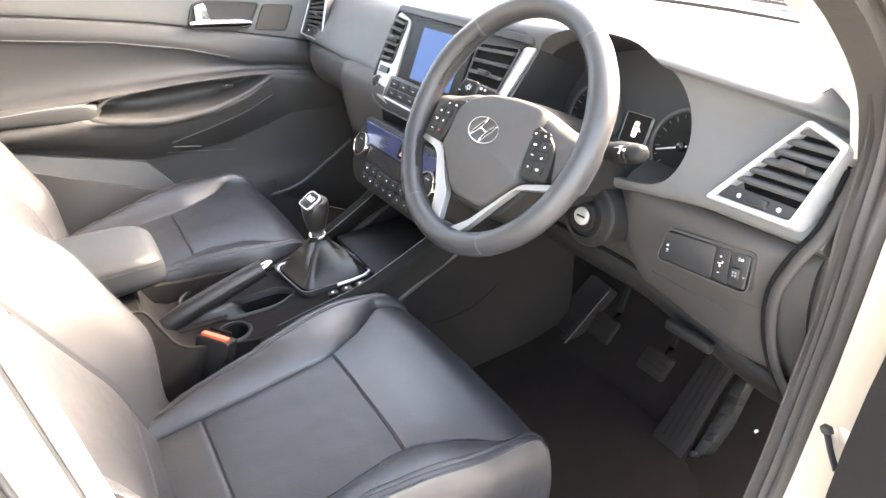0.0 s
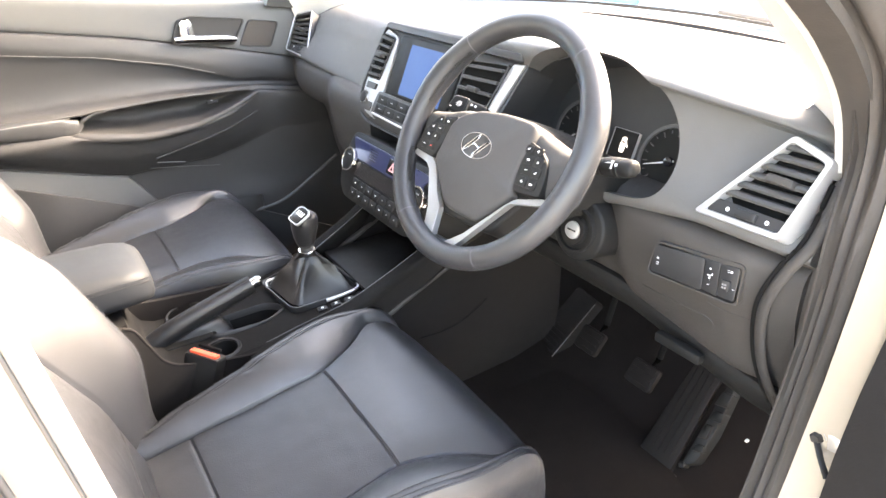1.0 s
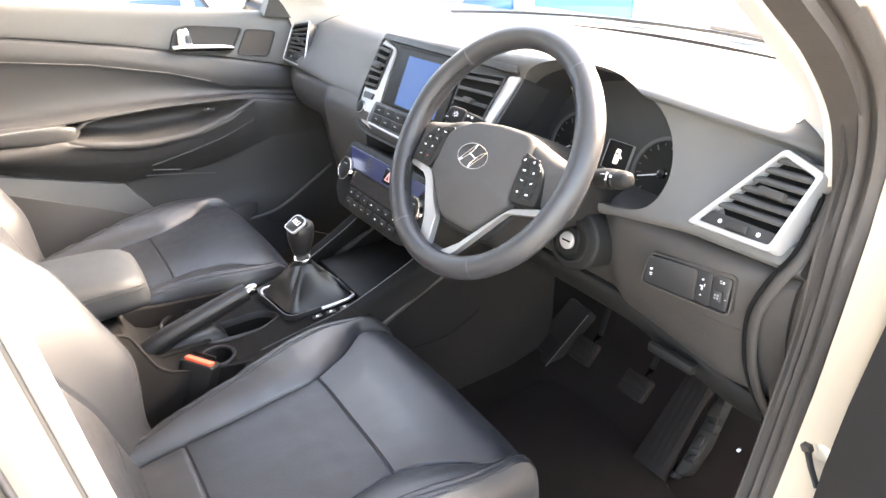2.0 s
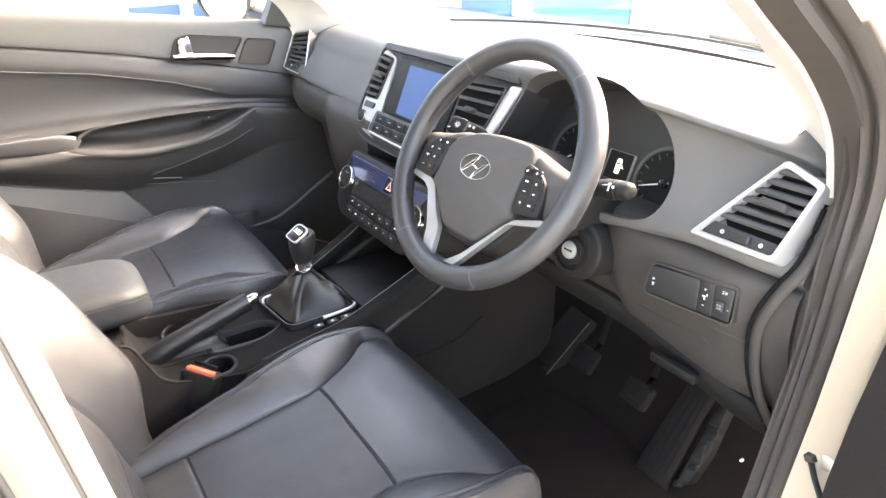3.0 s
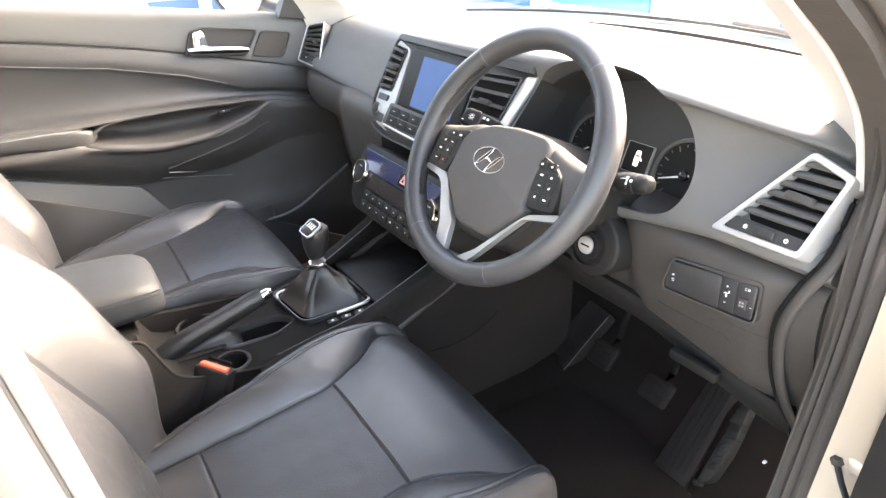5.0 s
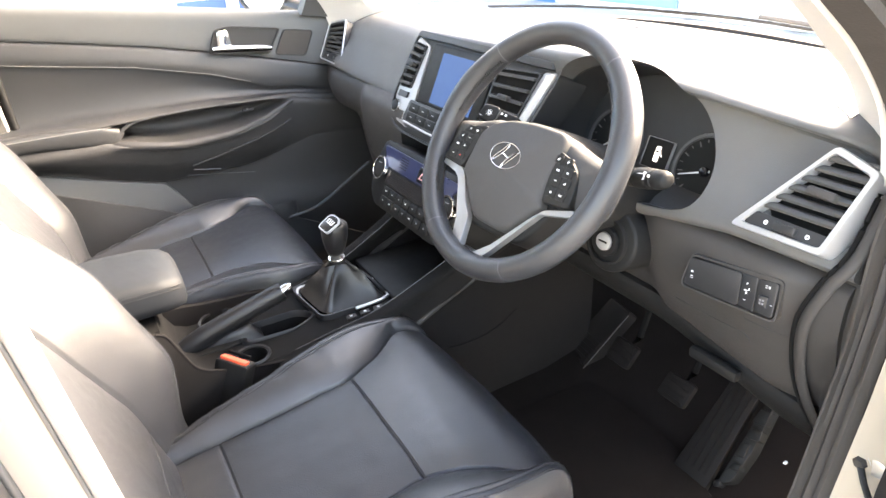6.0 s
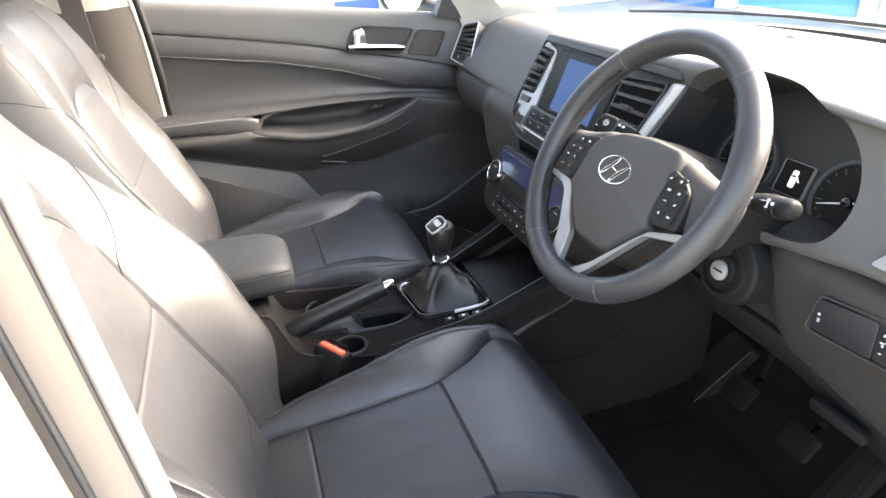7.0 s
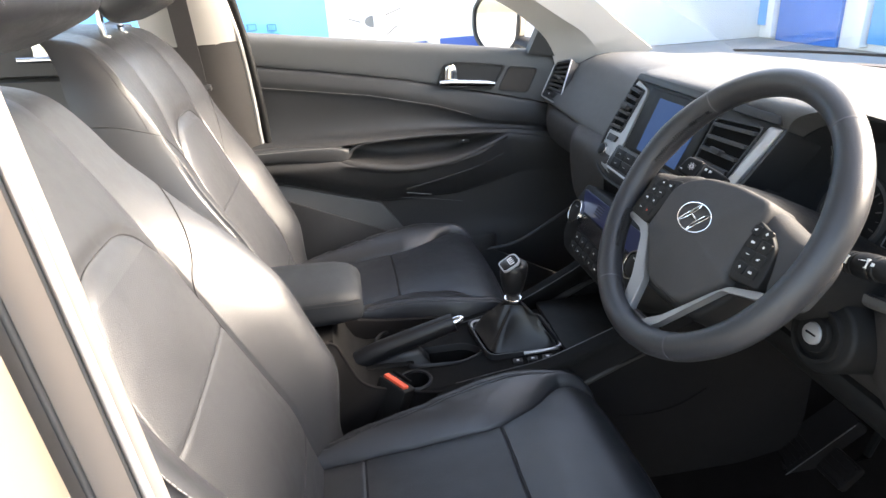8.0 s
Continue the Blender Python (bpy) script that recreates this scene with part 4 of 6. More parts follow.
# heater panel below: two dials, a dark display and a row of keys
HM = basis((0.0, 0.062, 0.853), (1, 0, 0), (0, 0.45, 0.89))
heater = part("heater_panel", plate(round_poly([(-0.158, 0.026), (0.158, 0.026), (0.166, -0.020), (0.160, -0.085), (0.125, -0.110), (-0.125, -0.110), (-0.160, -0.085), (-0.170, -0.020)], 0.016), -0.11, 0.0, HM, 0.004), STALK, dash, "satin black heater control panel")
part("display_bar", plate(round_poly([(-0.150, 0.015), (0.150, 0.015), (0.118, -0.024), (-0.118, -0.024)], 0.008), -0.004, 0.003, HM, 0.001), DISPLAY, heater, "glossy dark blue display strip")
part("heater_display", plate(round_poly([(-0.105, -0.028), (0.105, -0.028), (0.105, -0.058), (-0.105, -0.058)], 0.003), -0.004, 0.002, HM), GLOSS, heater)
for k in range(5):
    part("grille_bar", plate([(-0.070 + k * 0.0, 0.008 - k * 0.005), (-0.040, 0.008 - k * 0.005), (-0.040, 0.006 - k * 0.005), (-0.070, 0.006 - k * 0.005)], 0.002, 0.0036, HM), SATIN, heater)
hz = part("hazard_key", plate(round_poly([(0.006, 0.010), (0.040, 0.010), (0.040, -0.020), (0.006, -0.020)], 0.003), 0.0, 0.0045, HM, 0.001), GLOSS, heater, "gloss black hazard key")
part("hazard_mark", frame_plate([(0.023, 0.005), (0.033, -0.014), (0.013, -0.014)], [(0.023, -0.001), (0.028, -0.0115), (0.018, -0.0115)], 0.003, 0.0052, HM, 0.0003), PINK_MARK, hz, "pale red warning triangle")
for s in (-1, 1):
    at = (s * 0.134, -0.034)
    d = part("heater_dial", disc(0.0205, -0.004, 0.010, HM, at, 32, 0.003), STALK, heater, "black heater dial with a chrome ring")
    part("dial_ring", frame_plate(circle(0.0255, 32, at), circle(0.0218, 32, at), -0.003, 0.0110, HM, 0.0012), CHROME, d)
    part("dial_mark", plate([(at[0] - 0.006, at[1] + 0.010), (at[0] + 0.006, at[1] + 0.010), (at[0] + 0.006, at[1] + 0.012), (at[0] - 0.006, at[1] + 0.012)], 0.0095, 0.0106, HM), GREY_MARK, d)
for row in range(2):
    for k in range(7):
        x0, y0 = -0.098 + k * 0.0285, -0.063 - row * 0.020
        part("heater_key", plate(round_poly([(x0, y0 - 0.017), (x0 + 0.0265, y0 - 0.017), (x0 + 0.0265, y0), (x0, y0)], 0.002), -0.002, 0.0042, HM, 0.0006), STALK, heater)
        part("key_mark", plate([(x0 + 0.0110, y0 - 0.0092), (x0 + 0.0155, y0 - 0.0092), (x0 + 0.0155, y0 - 0.0070), (x0 + 0.0110, y0 - 0.0070)], 0.004, 0.0049, HM), WHITE_MARK if (k + 2 * row) % 3 == 0 else GREY_MARK, heater)


# outer vents about the car's middle line, the driver's corner and slats fitted to the camera's view
def outer_vent(s):
    P3 = [Vector((s * x, y, z)) for x, y, z in (((0.690, 0.226, 1.045) if s > 0 else (0.668, 0.237, 1.043)), (0.742, 0.190, 1.045), (0.727, 0.157, 0.951), (0.610, 0.167, 0.943))]
    c = sum(P3, Vector()) / 4
    r = Vector((P3[2] - P3[3])) * s
    m = basis(c, r, (P3[0] + P3[1]) / 2 - (P3[2] + P3[3]) / 2)
    inv = m.inverted()
    q = [(inv @ p).to_2d() for p in P3]
    if s < 0:      # the passenger's vent lies flush
        m = m @ Matrix.Translation((0, 0, -0.010))
    if s < 0:
        q = [q[1], q[0], q[3], q[2]]
    cc = sum(q, Vector((0, 0))) / 4
    o = round_poly([cc + (p - cc) * 1.0 for p in q], 0.006, 3)
    i = round_poly([cc + Vector(((p - cc).x * 0.83, (p - cc).y * 0.86)) for p in q], 0.005, 3)
    v = part("side_vent", frame_plate(o, i, -0.03, 0.012, m, 0.003), SILVER if s > 0 else SATIN, dash, "satin silver side vent frame" if s > 0 else "black side vent frame with a thin silver line")
    part("recess", plate(i, -0.028, -0.004, m), VOID, v)
    if s < 0:
        part("vent_line", tube([m @ Vector((p[0], p[1], 0.012)) for p in o], 0.0022, 8, loop=True), SILVER, v, "thin silver line")
    iq = [cc + Vector(((p - cc).x * 0.83, (p - cc).y * 0.86)) for p in q]
    a, b, c2, d = iq
    for k in range(6):
        t = (-0.02 if s > 0 else 0.02) + 0.135 * (k + 0.55)
        p0, p1 = a.lerp(d, t), b.lerp(c2, t)
        if s > 0:      # the driver's slats lie level with the vent's lower edge
            w, e = (c2 - d).lerp(p1 - p0, 0.15), c2 - b
            p1 = p0 + w * ((e.x * (p0.y - b.y) - e.y * (p0.x - b.x)) / (w.x * e.y - w.y * e.x))
        p0, p1 = p0.lerp(p1, -0.05), p1.lerp(p0, -0.05)
        dirn = (p1 - p0).normalized()
        up = Vector((-dirn.y, dirn.x))
        ring = [[m @ Vector((p.x + up.x * y, p.y + up.y * y, zz)) for y, zz in ((0.0066, -0.003), (0.0044, 0.0060), (0.0026, 0.0088), (-0.0006, 0.0100), (-0.0032, 0.0086), (-0.0034, 0.0060), (-0.0010, -0.003))] for p in (p0, p1)]
        part("slat", loft(ring), SLAT, v)
    low = round_poly([a.lerp(d, 0.83), b.lerp(c2, 0.83), c2, d], 0.003)
    part("vent_sill", plate(low, -0.02, 0.0085, m), SATIN, v)
    w0, w1 = a.lerp(d, 0.92), b.lerp(c2, 0.92)
    part("vent_wheel", plate(round_poly([w0.lerp(w1, 0.36) + Vector((0, 0.005)), w0.lerp(w1, 0.66) + Vector((0, 0.005)), w0.lerp(w1, 0.66) - Vector((0, 0.005)), w0.lerp(w1, 0.36) - Vector((0, 0.005))], 0.002), 0.0, 0.0135, m, 0.002), SATIN, v)
    for t in (0.24, 0.80):
        pc = w0.lerp(w1, t)
        part("vent_mark", frame_plate(circle(0.0026, 14, pc), circle(0.0012, 14, pc), 0.007, 0.0093, m, 0.0003), WHITE_MARK, v)
    mid = a.lerp(b, 0.52).lerp(d.lerp(c2, 0.52), 0.40)
    part("tab", plate(round_poly([mid + Vector((-0.018, -0.004)), mid + Vector((0.018, -0.006)), mid + Vector((0.017, 0.004)), mid + Vector((-0.016, 0.006))], 0.003), 0.004, 0.017, m, 0.003), HARD, v)
    return v, m, q


outer_vent(1)
outer_vent(-1)


# lower dashboard: knee panel, glove box and the ends by the doors
def low_ring(x, rows):
    return rounded([(x, y, z) for y, z in rows], 2)


def knee(x):
    k = step(0.44, 0.50, x)
    e = step(0.66, 0.745, x)
    y0 = lerp(0.185, 0.162, k) + 0.015 * e
    zl = lerp(0.74, 0.705, step(0.44, 0.72, x))
    return low_ring(x, [(0.40, 0.915), (y0 + 0.03, 0.925), (y0 + 0.004, 0.918), (y0 - 0.004, 0.900), (y0 + 0.001, 0.85), (y0 + 0.020, 0.80), (y0 + 0.045, zl + 0.02), (y0 + 0.06, zl), (0.33, zl + 0.01), (0.45, 0.80)])


low = part("knee_panel", loft([knee(lerp(0.20, 0.752, i / 50)) for i in range(51)]), HARD, dash, "hard black knee panel")


def under(x):
    y0 = lerp(0.225, 0.215, step(0.44, 0.72, x))
    z0 = lerp(0.752, 0.716, step(0.44, 0.72, x))
    return low_ring(x, [(y0 + 0.01, z0), (y0, z0 - 0.02), (y0 + 0.014, z0 - 0.055), (y0 + 0.06, z0 - 0.085), (0.44, z0 - 0.10), (0.46, z0)])


# The darker column plastic carries the shade under the dashboard.
part("under_panel", loft([under(lerp(0.16, 0.735, i / 24)) for i in range(25)]), COLUMN, dash, "panel below the knee panel, darkened to hold its shade")


def glove(x):
    e = step(-0.62, -0.74, x)
    c = step(-0.45, -0.35, x)      # the cheek beside the centre stack stays forward
    y0 = lerp(0.150, 0.118, c) + 0.03 * e
    return low_ring(x, [(0.42, 0.935), (y0 + 0.03, 0.938), (y0 + 0.002, 0.930), (y0 - 0.008, 0.910), (y0 - 0.010, 0.875), (lerp(y0 + 0.010, y0 - 0.006, c), lerp(0.838, 0.82, c)), (lerp(y0 + 0.055, y0 + 0.004, c), lerp(0.816, 0.775, c)),
                        (lerp(y0 + 0.075, y0 + 0.030, c), lerp(0.770, 0.745, c)), (y0 + 0.09, 0.66), (y0 + 0.11, 0.60), (0.40, 0.60), (0.48, 0.80)])


part("glove_box", loft([glove(lerp(-0.752, -0.16, i / 60)) for i in range(61)]), HARD, dash, "black glove box panel with a rolled upper edge")
part("stack_core", box((0.40, 0.30, 0.16), (0, 0.34, 0.86), 0.02), HARD, dash)
for s in (1,):
    part("dash_end", loft([rounded([(s * x, y, z) for y, z in ((0.50, 1.00), (0.24, 1.045), (0.205, 1.02), (0.185, 0.94), (0.185, 0.85), (0.215, 0.74), (0.26, 0.62), (0.34, 0.50), (0.50, 0.46))], 2) for x in (0.735, 0.752, 0.772)]), HARD, dash, "black dashboard end panel")

# curved finishers between the knee panel and the ends
for s in (1,):
    path = smooth_line([(s * 0.752, 0.200, 1.02), (s * 0.752, 0.172, 0.960), (s * 0.735, 0.162, 0.915), (s * 0.720, 0.164, 0.86), (s * 0.718, 0.184, 0.79), (s * 0.728, 0.205, 0.73), (s * 0.750, 0.235, 0.66), (s * 0.760, 0.25, 0.60)], 8)
    part("end_finisher", tube(path, 0.0070, 14, squash=0.6, up=(0, 1, 0)), HARD, dash, "curved black finisher")
    part("finisher_groove", tube([p + Vector((s * -0.0095, -0.001, 0)) for p in path], 0.0030, 6), VOID, dash)
# defroster grilles and the light sensor on the top
for s in (-1, 1):
    for k in range(3):
        ends = []
        for x, y in ((0.618 + 0.008 * k, 0.306 - 0.010 * k), (0.664 + 0.001 * k, 0.272 - 0.006 * k)):
            hit, at, nrm, face_no = body.ray_cast(Vector((s * x, y, 2.0)) - origin_of(dash), Vector((0, 0, -1)))
            ends.append(at + origin_of(dash) + Vector((0, 0, 0.0004)) if hit else Vector((s * x, y, 1.077)))
        part("defroster_slat", tube([ends[0], ends[0].lerp(ends[1], 0.5) + Vector((0, 0.002, 0.0003)), ends[1]], 0.0014, 6), GLOSS, dash)
part("light_sensor", domed(circle(0.028, 24, ry=0.020), -0.01, 0.004, 0.008, basis((-0.06, 0.69, 1.034), (1, 0, 0), (0, 1, -0.05))), SOFT, dash, "low round light sensor")


def on_knee(x, z):
    hit, at, nrm, face_no = low.ray_cast(Vector((x, -1.0, z)) - origin_of(dash), Vector((0, 1, 0)))
    return (at + origin_of(dash)) if hit else Vector((x, 0.18, z))


for line in ([(0.528, 0.789), (0.56, 0.789), (0.60, 0.791), (0.640, 0.794), (0.648, 0.790), (0.650, 0.778)], [(0.643, 0.823), (0.67, 0.8235), (0.702, 0.824)]):
    part("knee_seam", tube([on_knee(x, z) for x, z in line], 0.0009, 6), SATIN, dash)

# switch panel on the knee panel
PM = basis((0.6245, 0.1635, 0.869), (0.124, 0.009, 0.013), (0, 0.10, 0.99)) @ Matrix.Translation((0, 0, 0.003))
SW_OUT = round_poly([(-0.056, 0.026), (0.068, 0.027), (0.064, -0.030), (-0.068, -0.023)], 0.010, 5)
sw = part("switch_panel", frame_plate(SW_OUT, [(x * 0.955, y * 0.90) for x, y in SW_OUT], -0.02, 0.0065, PM, 0.0018), HARD, dash, "black switch panel with a raised rim")
for x0, x1 in ((-0.056, 0.0160), (0.0170, 0.0365)):
    part("switch_blank", plate(round_poly([(x0, 0.0205), (x1, 0.0207), (x1 - 0.001, -0.0205 - 0.04 * (x1 + 0.06)), (x0 - (0.006 if x0 < -0.05 else 0.001), -0.0180 - 0.04 * (x0 + 0.06))], 0.005 if x0 < -0.05 else 0.0012), -0.01, 0.0065, PM, 0.0008), SATIN, sw)
part("level_switch", plate(round_poly([(0.038, 0.0205), (0.062, 0.021), (0.059, -0.0240), (0.036, -0.0225)], 0.004), -0.01, 0.0070, PM, 0.001), SATIN, sw)
part("level_wheel", plate(round_poly([(0.041, 0.002), (0.053, 0.002), (0.052, -0.013), (0.041, -0.013)], 0.002), 0.004, 0.0105, PM, 0.002), SATIN, sw)
for x, y, w, h in ((-0.0505, 0.0025, 0.0030, 0.0024), (-0.0505, -0.0035, 0.0034, 0.0012), (-0.0505, -0.0062, 0.0034, 0.0008), (0.0245, 0.0100, 0.0026, 0.0007), (0.0245, 0.0100, 0.0007, 0.0026), (0.0235, 0.0010, 0.0048, 0.0013), (0.0245, -0.0022, 0.0020, 0.0030), (0.0275, 0.0030, 0.0010, 0.0034), (0.0235, -0.0115, 0.0028, 0.0007),
                   (0.0520, 0.0135, 0.0026, 0.0030), (0.0480, 0.0150, 0.0026, 0.0007), (0.0480, 0.0125, 0.0026, 0.0007), (0.0565, -0.0080, 0.0022, 0.0007)):
    part("switch_mark", plate([(x - w * 0.45, y - h * 0.45), (x + w * 0.45, y - h * 0.45), (x + w * 0.45, y + h * 0.45), (x - w * 0.45, y + h * 0.45)], 0.005, 0.0077, PM), WHITE_MARK, sw)
for x, y in ((0.0445, -0.0035), (0.0480, -0.0035), (0.0445, -0.0075), (0.0480, -0.0075)):
    part("switch_mark", plate([(x - 0.0011, y - 0.0011), (x + 0.0011, y - 0.0011), (x + 0.0011, y + 0.0011), (x - 0.0011, y + 0.0011)], 0.008, 0.0112, PM), GREY_MARK, sw)

# steering column shroud, key barrel and stalks
column = thing("steering_column", (0.368, 0.10, 0.93), "black steering column shroud with a key barrel", "steering column")
rings = []
for y, w, h0, h1 in ((0.035, 0.060, 0.045, -0.050), (0.06, 0.078, 0.050, -0.070), (0.11, 0.085, 0.048, -0.095), (0.17, 0.088, 0.040, -0.105), (0.24, 0.088, 0.02, -0.11)):
    zc = 0.985 + (y - 0.05) * -0.35
    rings.append(rounded([(0.376 - w, y, zc + h0), (0.376 + w, y, zc + h0), (0.376 + w, y, zc + h1), (0.376 - w, y, zc + h1)], 2))
part("shroud", loft(rings), COLUMN, column)
KM = basis((0.449, 0.122, 0.868), (1, 0.06, 0), (0, 0.22, 0.97))
kh = part("key_housing", domed(circle(0.047, 32), -0.10, -0.004, 0.006, KM), STALK, column, "round black key housing")
part("key_collar", frame_plate(circle(0.0345, 36), circle(0.0300, 36), -0.004, 0.005, KM, 0.002), COLUMN, kh)
part("key_collar", frame_plate(circle(0.022, 32), circle(0.0135, 32), -0.004, 0.008, KM, 0.003), STALK, kh)
barrel = part("key_barrel", disc(0.0134, -0.006, 0.010, KM, n=28, bevel=0.002), SILVER, kh, "chrome key barrel")
part("key_slot", plate([(-0.0075, -0.0012), (0.0075, -0.0012), (0.0075, 0.0014), (-0.0075, 0.0014)], 0.009, 0.0104, KM), GLOSS, barrel)


def stalk(s, base, tip, label):
    b, t = Vector(base), Vector(tip)
    st = thing("stalk", b, label, "stalk", "column stalks")
    d = (t - b).normalized()
    L = (t - b).length
    part("arm", tube([b, b + d * L * 0.58], [0.010, 0.0095], 14, squash=0.8), STALK, st)
    for q in (0.56, 0.60, 0.64):
        part("rib", tube([b + d * L * (q - 0.014), b + d * L * (q - 0.009), b + d * L * (q + 0.009), b + d * L * (q + 0.014)], [0.0118, 0.0130, 0.0130, 0.0118], 20, squash=0.9), STALK, st)
    part("grip", tube([b + d * L * q for q in (0.55, 0.66, 0.68, 0.80, 0.815)], [0.0112, 0.0116, 0.0142, 0.0142, 0.0125], 20, squash=0.9), STALK, st)
    part("twist_ring", tube([b + d * L * q for q in (0.80, 0.825, 0.855, 0.865)], [0.0125, 0.0136, 0.0136, 0.0120], 20, squash=0.9), STALK, st)
    part("end_cap", tube([b + d * L * q for q in (0.85, 0.88, 0.93, 0.97, 0.99, 1.0)], [0.0120, 0.0132, 0.0126, 0.0112, 0.0090, 0.0055], 20, squash=0.9), STALK, st)
    n = Vector((0, -0.86, 0.51))
    for q, w, h in ((0.60, 0.0010, 0.0045), (0.70, 0.0030, 0.0008), (0.725, 0.0022, 0.0022), (0.755, 0.0030, 0.0028), (0.79, 0.0014, 0.0050), (0.84, 0.0016, 0.0016)):
        mm = basis(b + d * L * q + n * 0.0126, d, n.cross(d))
        part("stalk_mark", plate([(-w, -h), (w, -h), (w, h), (-w, h)], -0.004, 0.0010 if q != 0.60 else 0.0, mm), WHITE_MARK, st)
    return st


stalk(1, (0.440, 0.085, 0.978), (0.578, 0.078, 1.012), "black wiper stalk with white marks")


def paddle_stalk(base, tip, label):
    """The light stalk: a short arm and a flat rounded paddle with a printed lamp sign and bars."""
    b, t = Vector(base), Vector(tip)
    st = thing("stalk", b, label, "stalk", "column stalks")
    d = (t - b).normalized()
    m = basis(b.lerp(t, 0.62), -d, Vector((0, 0.62, 0.78)))
    part("arm", tube([b, b.lerp(t, 0.5)], [0.010, 0.009], 14, squash=0.8), STALK, st)
    part("grip", plate(round_poly([(-0.006, -0.013), (0.026, -0.012), (0.026, 0.012), (-0.006, 0.013)], 0.005), -0.012, 0.010, m, 0.004, 3), STALK, st)
    head = part("paddle", plate(round_poly([(-0.041, -0.013), (-0.009, -0.015), (-0.009, 0.015), (-0.036, 0.013)], 0.006), -0.013, 0.012, m, 0.004, 3), STALK, st, "rounded paddle end")
    part("lamp_sign", frame_plate(circle(0.0030, 16, (-0.022, 0.001)), circle(0.0019, 16, (-0.022, 0.001)), 0.010, 0.0126, m, 0.0003), WHITE_MARK, head)
    for k in range(8):
        a = 2 * math.pi * k / 8
        c, e = math.cos(a), math.sin(a)
        part("sign_ray", plate([(-0.022 + c * r - e * w, 0.001 + e * r + c * w) for r, w in ((0.0038, -0.0004), (0.0052, -0.0004), (0.0052, 0.0004), (0.0038, 0.0004))], 0.010, 0.0125, m), WHITE_MARK, head)
    part("bar_mark", plate([(-0.036, -0.008), (-0.032, -0.008), (-0.032, -0.007), (-0.036, -0.007)], 0.010, 0.0125, m), WHITE_MARK, head)
    for x in (-0.004, 0.003):
        for y in (-0.009, 0.005):
            part("stalk_mark", plate([(x, y), (x + 0.0036, y), (x + 0.0036, y + 0.0034), (x, y + 0.0034)], 0.008, 0.0104, m), WHITE_MARK, st)
    part("collar_line", plate([(-0.0085, -0.013), (-0.0070, -0.013), (-0.0070, 0.013), (-0.0085, 0.013)], 0.006, 0.0106, m), DIAL_RING, st)
    return st


paddle_stalk((0.318, 0.105, 0.992), (0.213, 0.066, 1.017), "black light stalk with a rounded paddle and white marks")

# ---- centre console, gear lever, handbrake, armrest ----
console = thing("centre_console", (0, -0.25, 0.34), "black plastic centre console with cup holders and a tray", "console")
rows = []
for y, w, zt in ((-0.80, 0.095, 0.735), (-0.47, 0.097, 0.738), (-0.462, 0.098, 0.740), (-0.454, 0.099, 0.706), (-0.445, 0.100, 0.660), (-0.432, 0.101, 0.634), (-0.410, 0.103, 0.622), (-0.34, 0.106, 0.618), (-0.22, 0.106, 0.622), (-0.05, 0.112, 0.634), (0.02, 0.118, 0.640), (0.10, 0.125, 0.60)):
    rows.append(rounded([(-w, y, 0.33), (-w - 0.006, y, 0.50), (-w, y, zt - 0.01), (-w + 0.012, y, zt), (w - 0.012, y, zt), (w, y, zt - 0.01), (w + 0.006, y, 0.50), (w, y, 0.33)], 1))
# Base colour lowered to hold the shade below the armrest.
CONSOLE = material("console_plastic", (0.0085, 0.0081, 0.0080), 0.78, spec=0.13, grain=0.4, grain_scale=800, kind="cell", vary=0.12)
cb = part("console_body", loft(rows), CONSOLE, console)


def drum(x, y, r, z0, z1, ry=None):
    return loft([[(x + r * k * math.cos(a), y + (ry or r) * k * math.sin(a), z) for a in (2 * math.pi * i / 28 for i in range(28))] for z, k in ((z0, 0.92), (z1, 1.0))])


cut(cb, [drum(-0.076, -0.352, 0.036, 0.545, 0.70), drum(0.070, -0.330, 0.026, 0.560, 0.70),
         loft([[(x, y, z) for x, y in round_poly([(0.030, -0.336), (-0.012, -0.328), (-0.022, -0.300), (-0.020, -0.218), (0.014, -0.190), (0.040, -0.240)], 0.018)] for z in (0.570, 0.70)])])
for x, y, r, ry in ((-0.076, -0.352, 0.036, 0.036), (0.070, -0.330, 0.026, 0.026)):
    bm = loft([[(x + (r + d) * math.cos(a), y + (ry + d) * math.sin(a), z) for a in (2 * math.pi * i / 28 for i in range(28))] for d, z in ((0.0, 0.617), (0.0, 0.6225), (0.004, 0.6235), (0.006, 0.620))], closed=True, caps=False)
    part("cup_rim", bm, SATIN, console)
tray = round_poly([(0.030, -0.336), (-0.012, -0.328), (-0.022, -0.300), (-0.020, -0.218), (0.014, -0.190), (0.040, -0.240)], 0.018, 5)
tc = sum((Vector(p) for p in tray), Vector((0, 0))) / len(tray)
part("tray_rim", loft([[(tc.x + (p[0] - tc.x) * k, tc.y + (p[1] - tc.y) * k, z) for p in tray] for k, z in ((0.97, 0.612), (0.98, 0.6235), (1.01, 0.6265), (1.05, 0.6250), (1.06, 0.618))], caps=False), SATIN, console, "rounded tray rim")
part("tray_mat", loft([[(tc.x + (p[0] - tc.x) * 0.96, tc.y + (p[1] - tc.y) * 0.96, z) for p in tray] for z in (0.569, 0.575)]), RUBBER, console, "rubber tray liner")
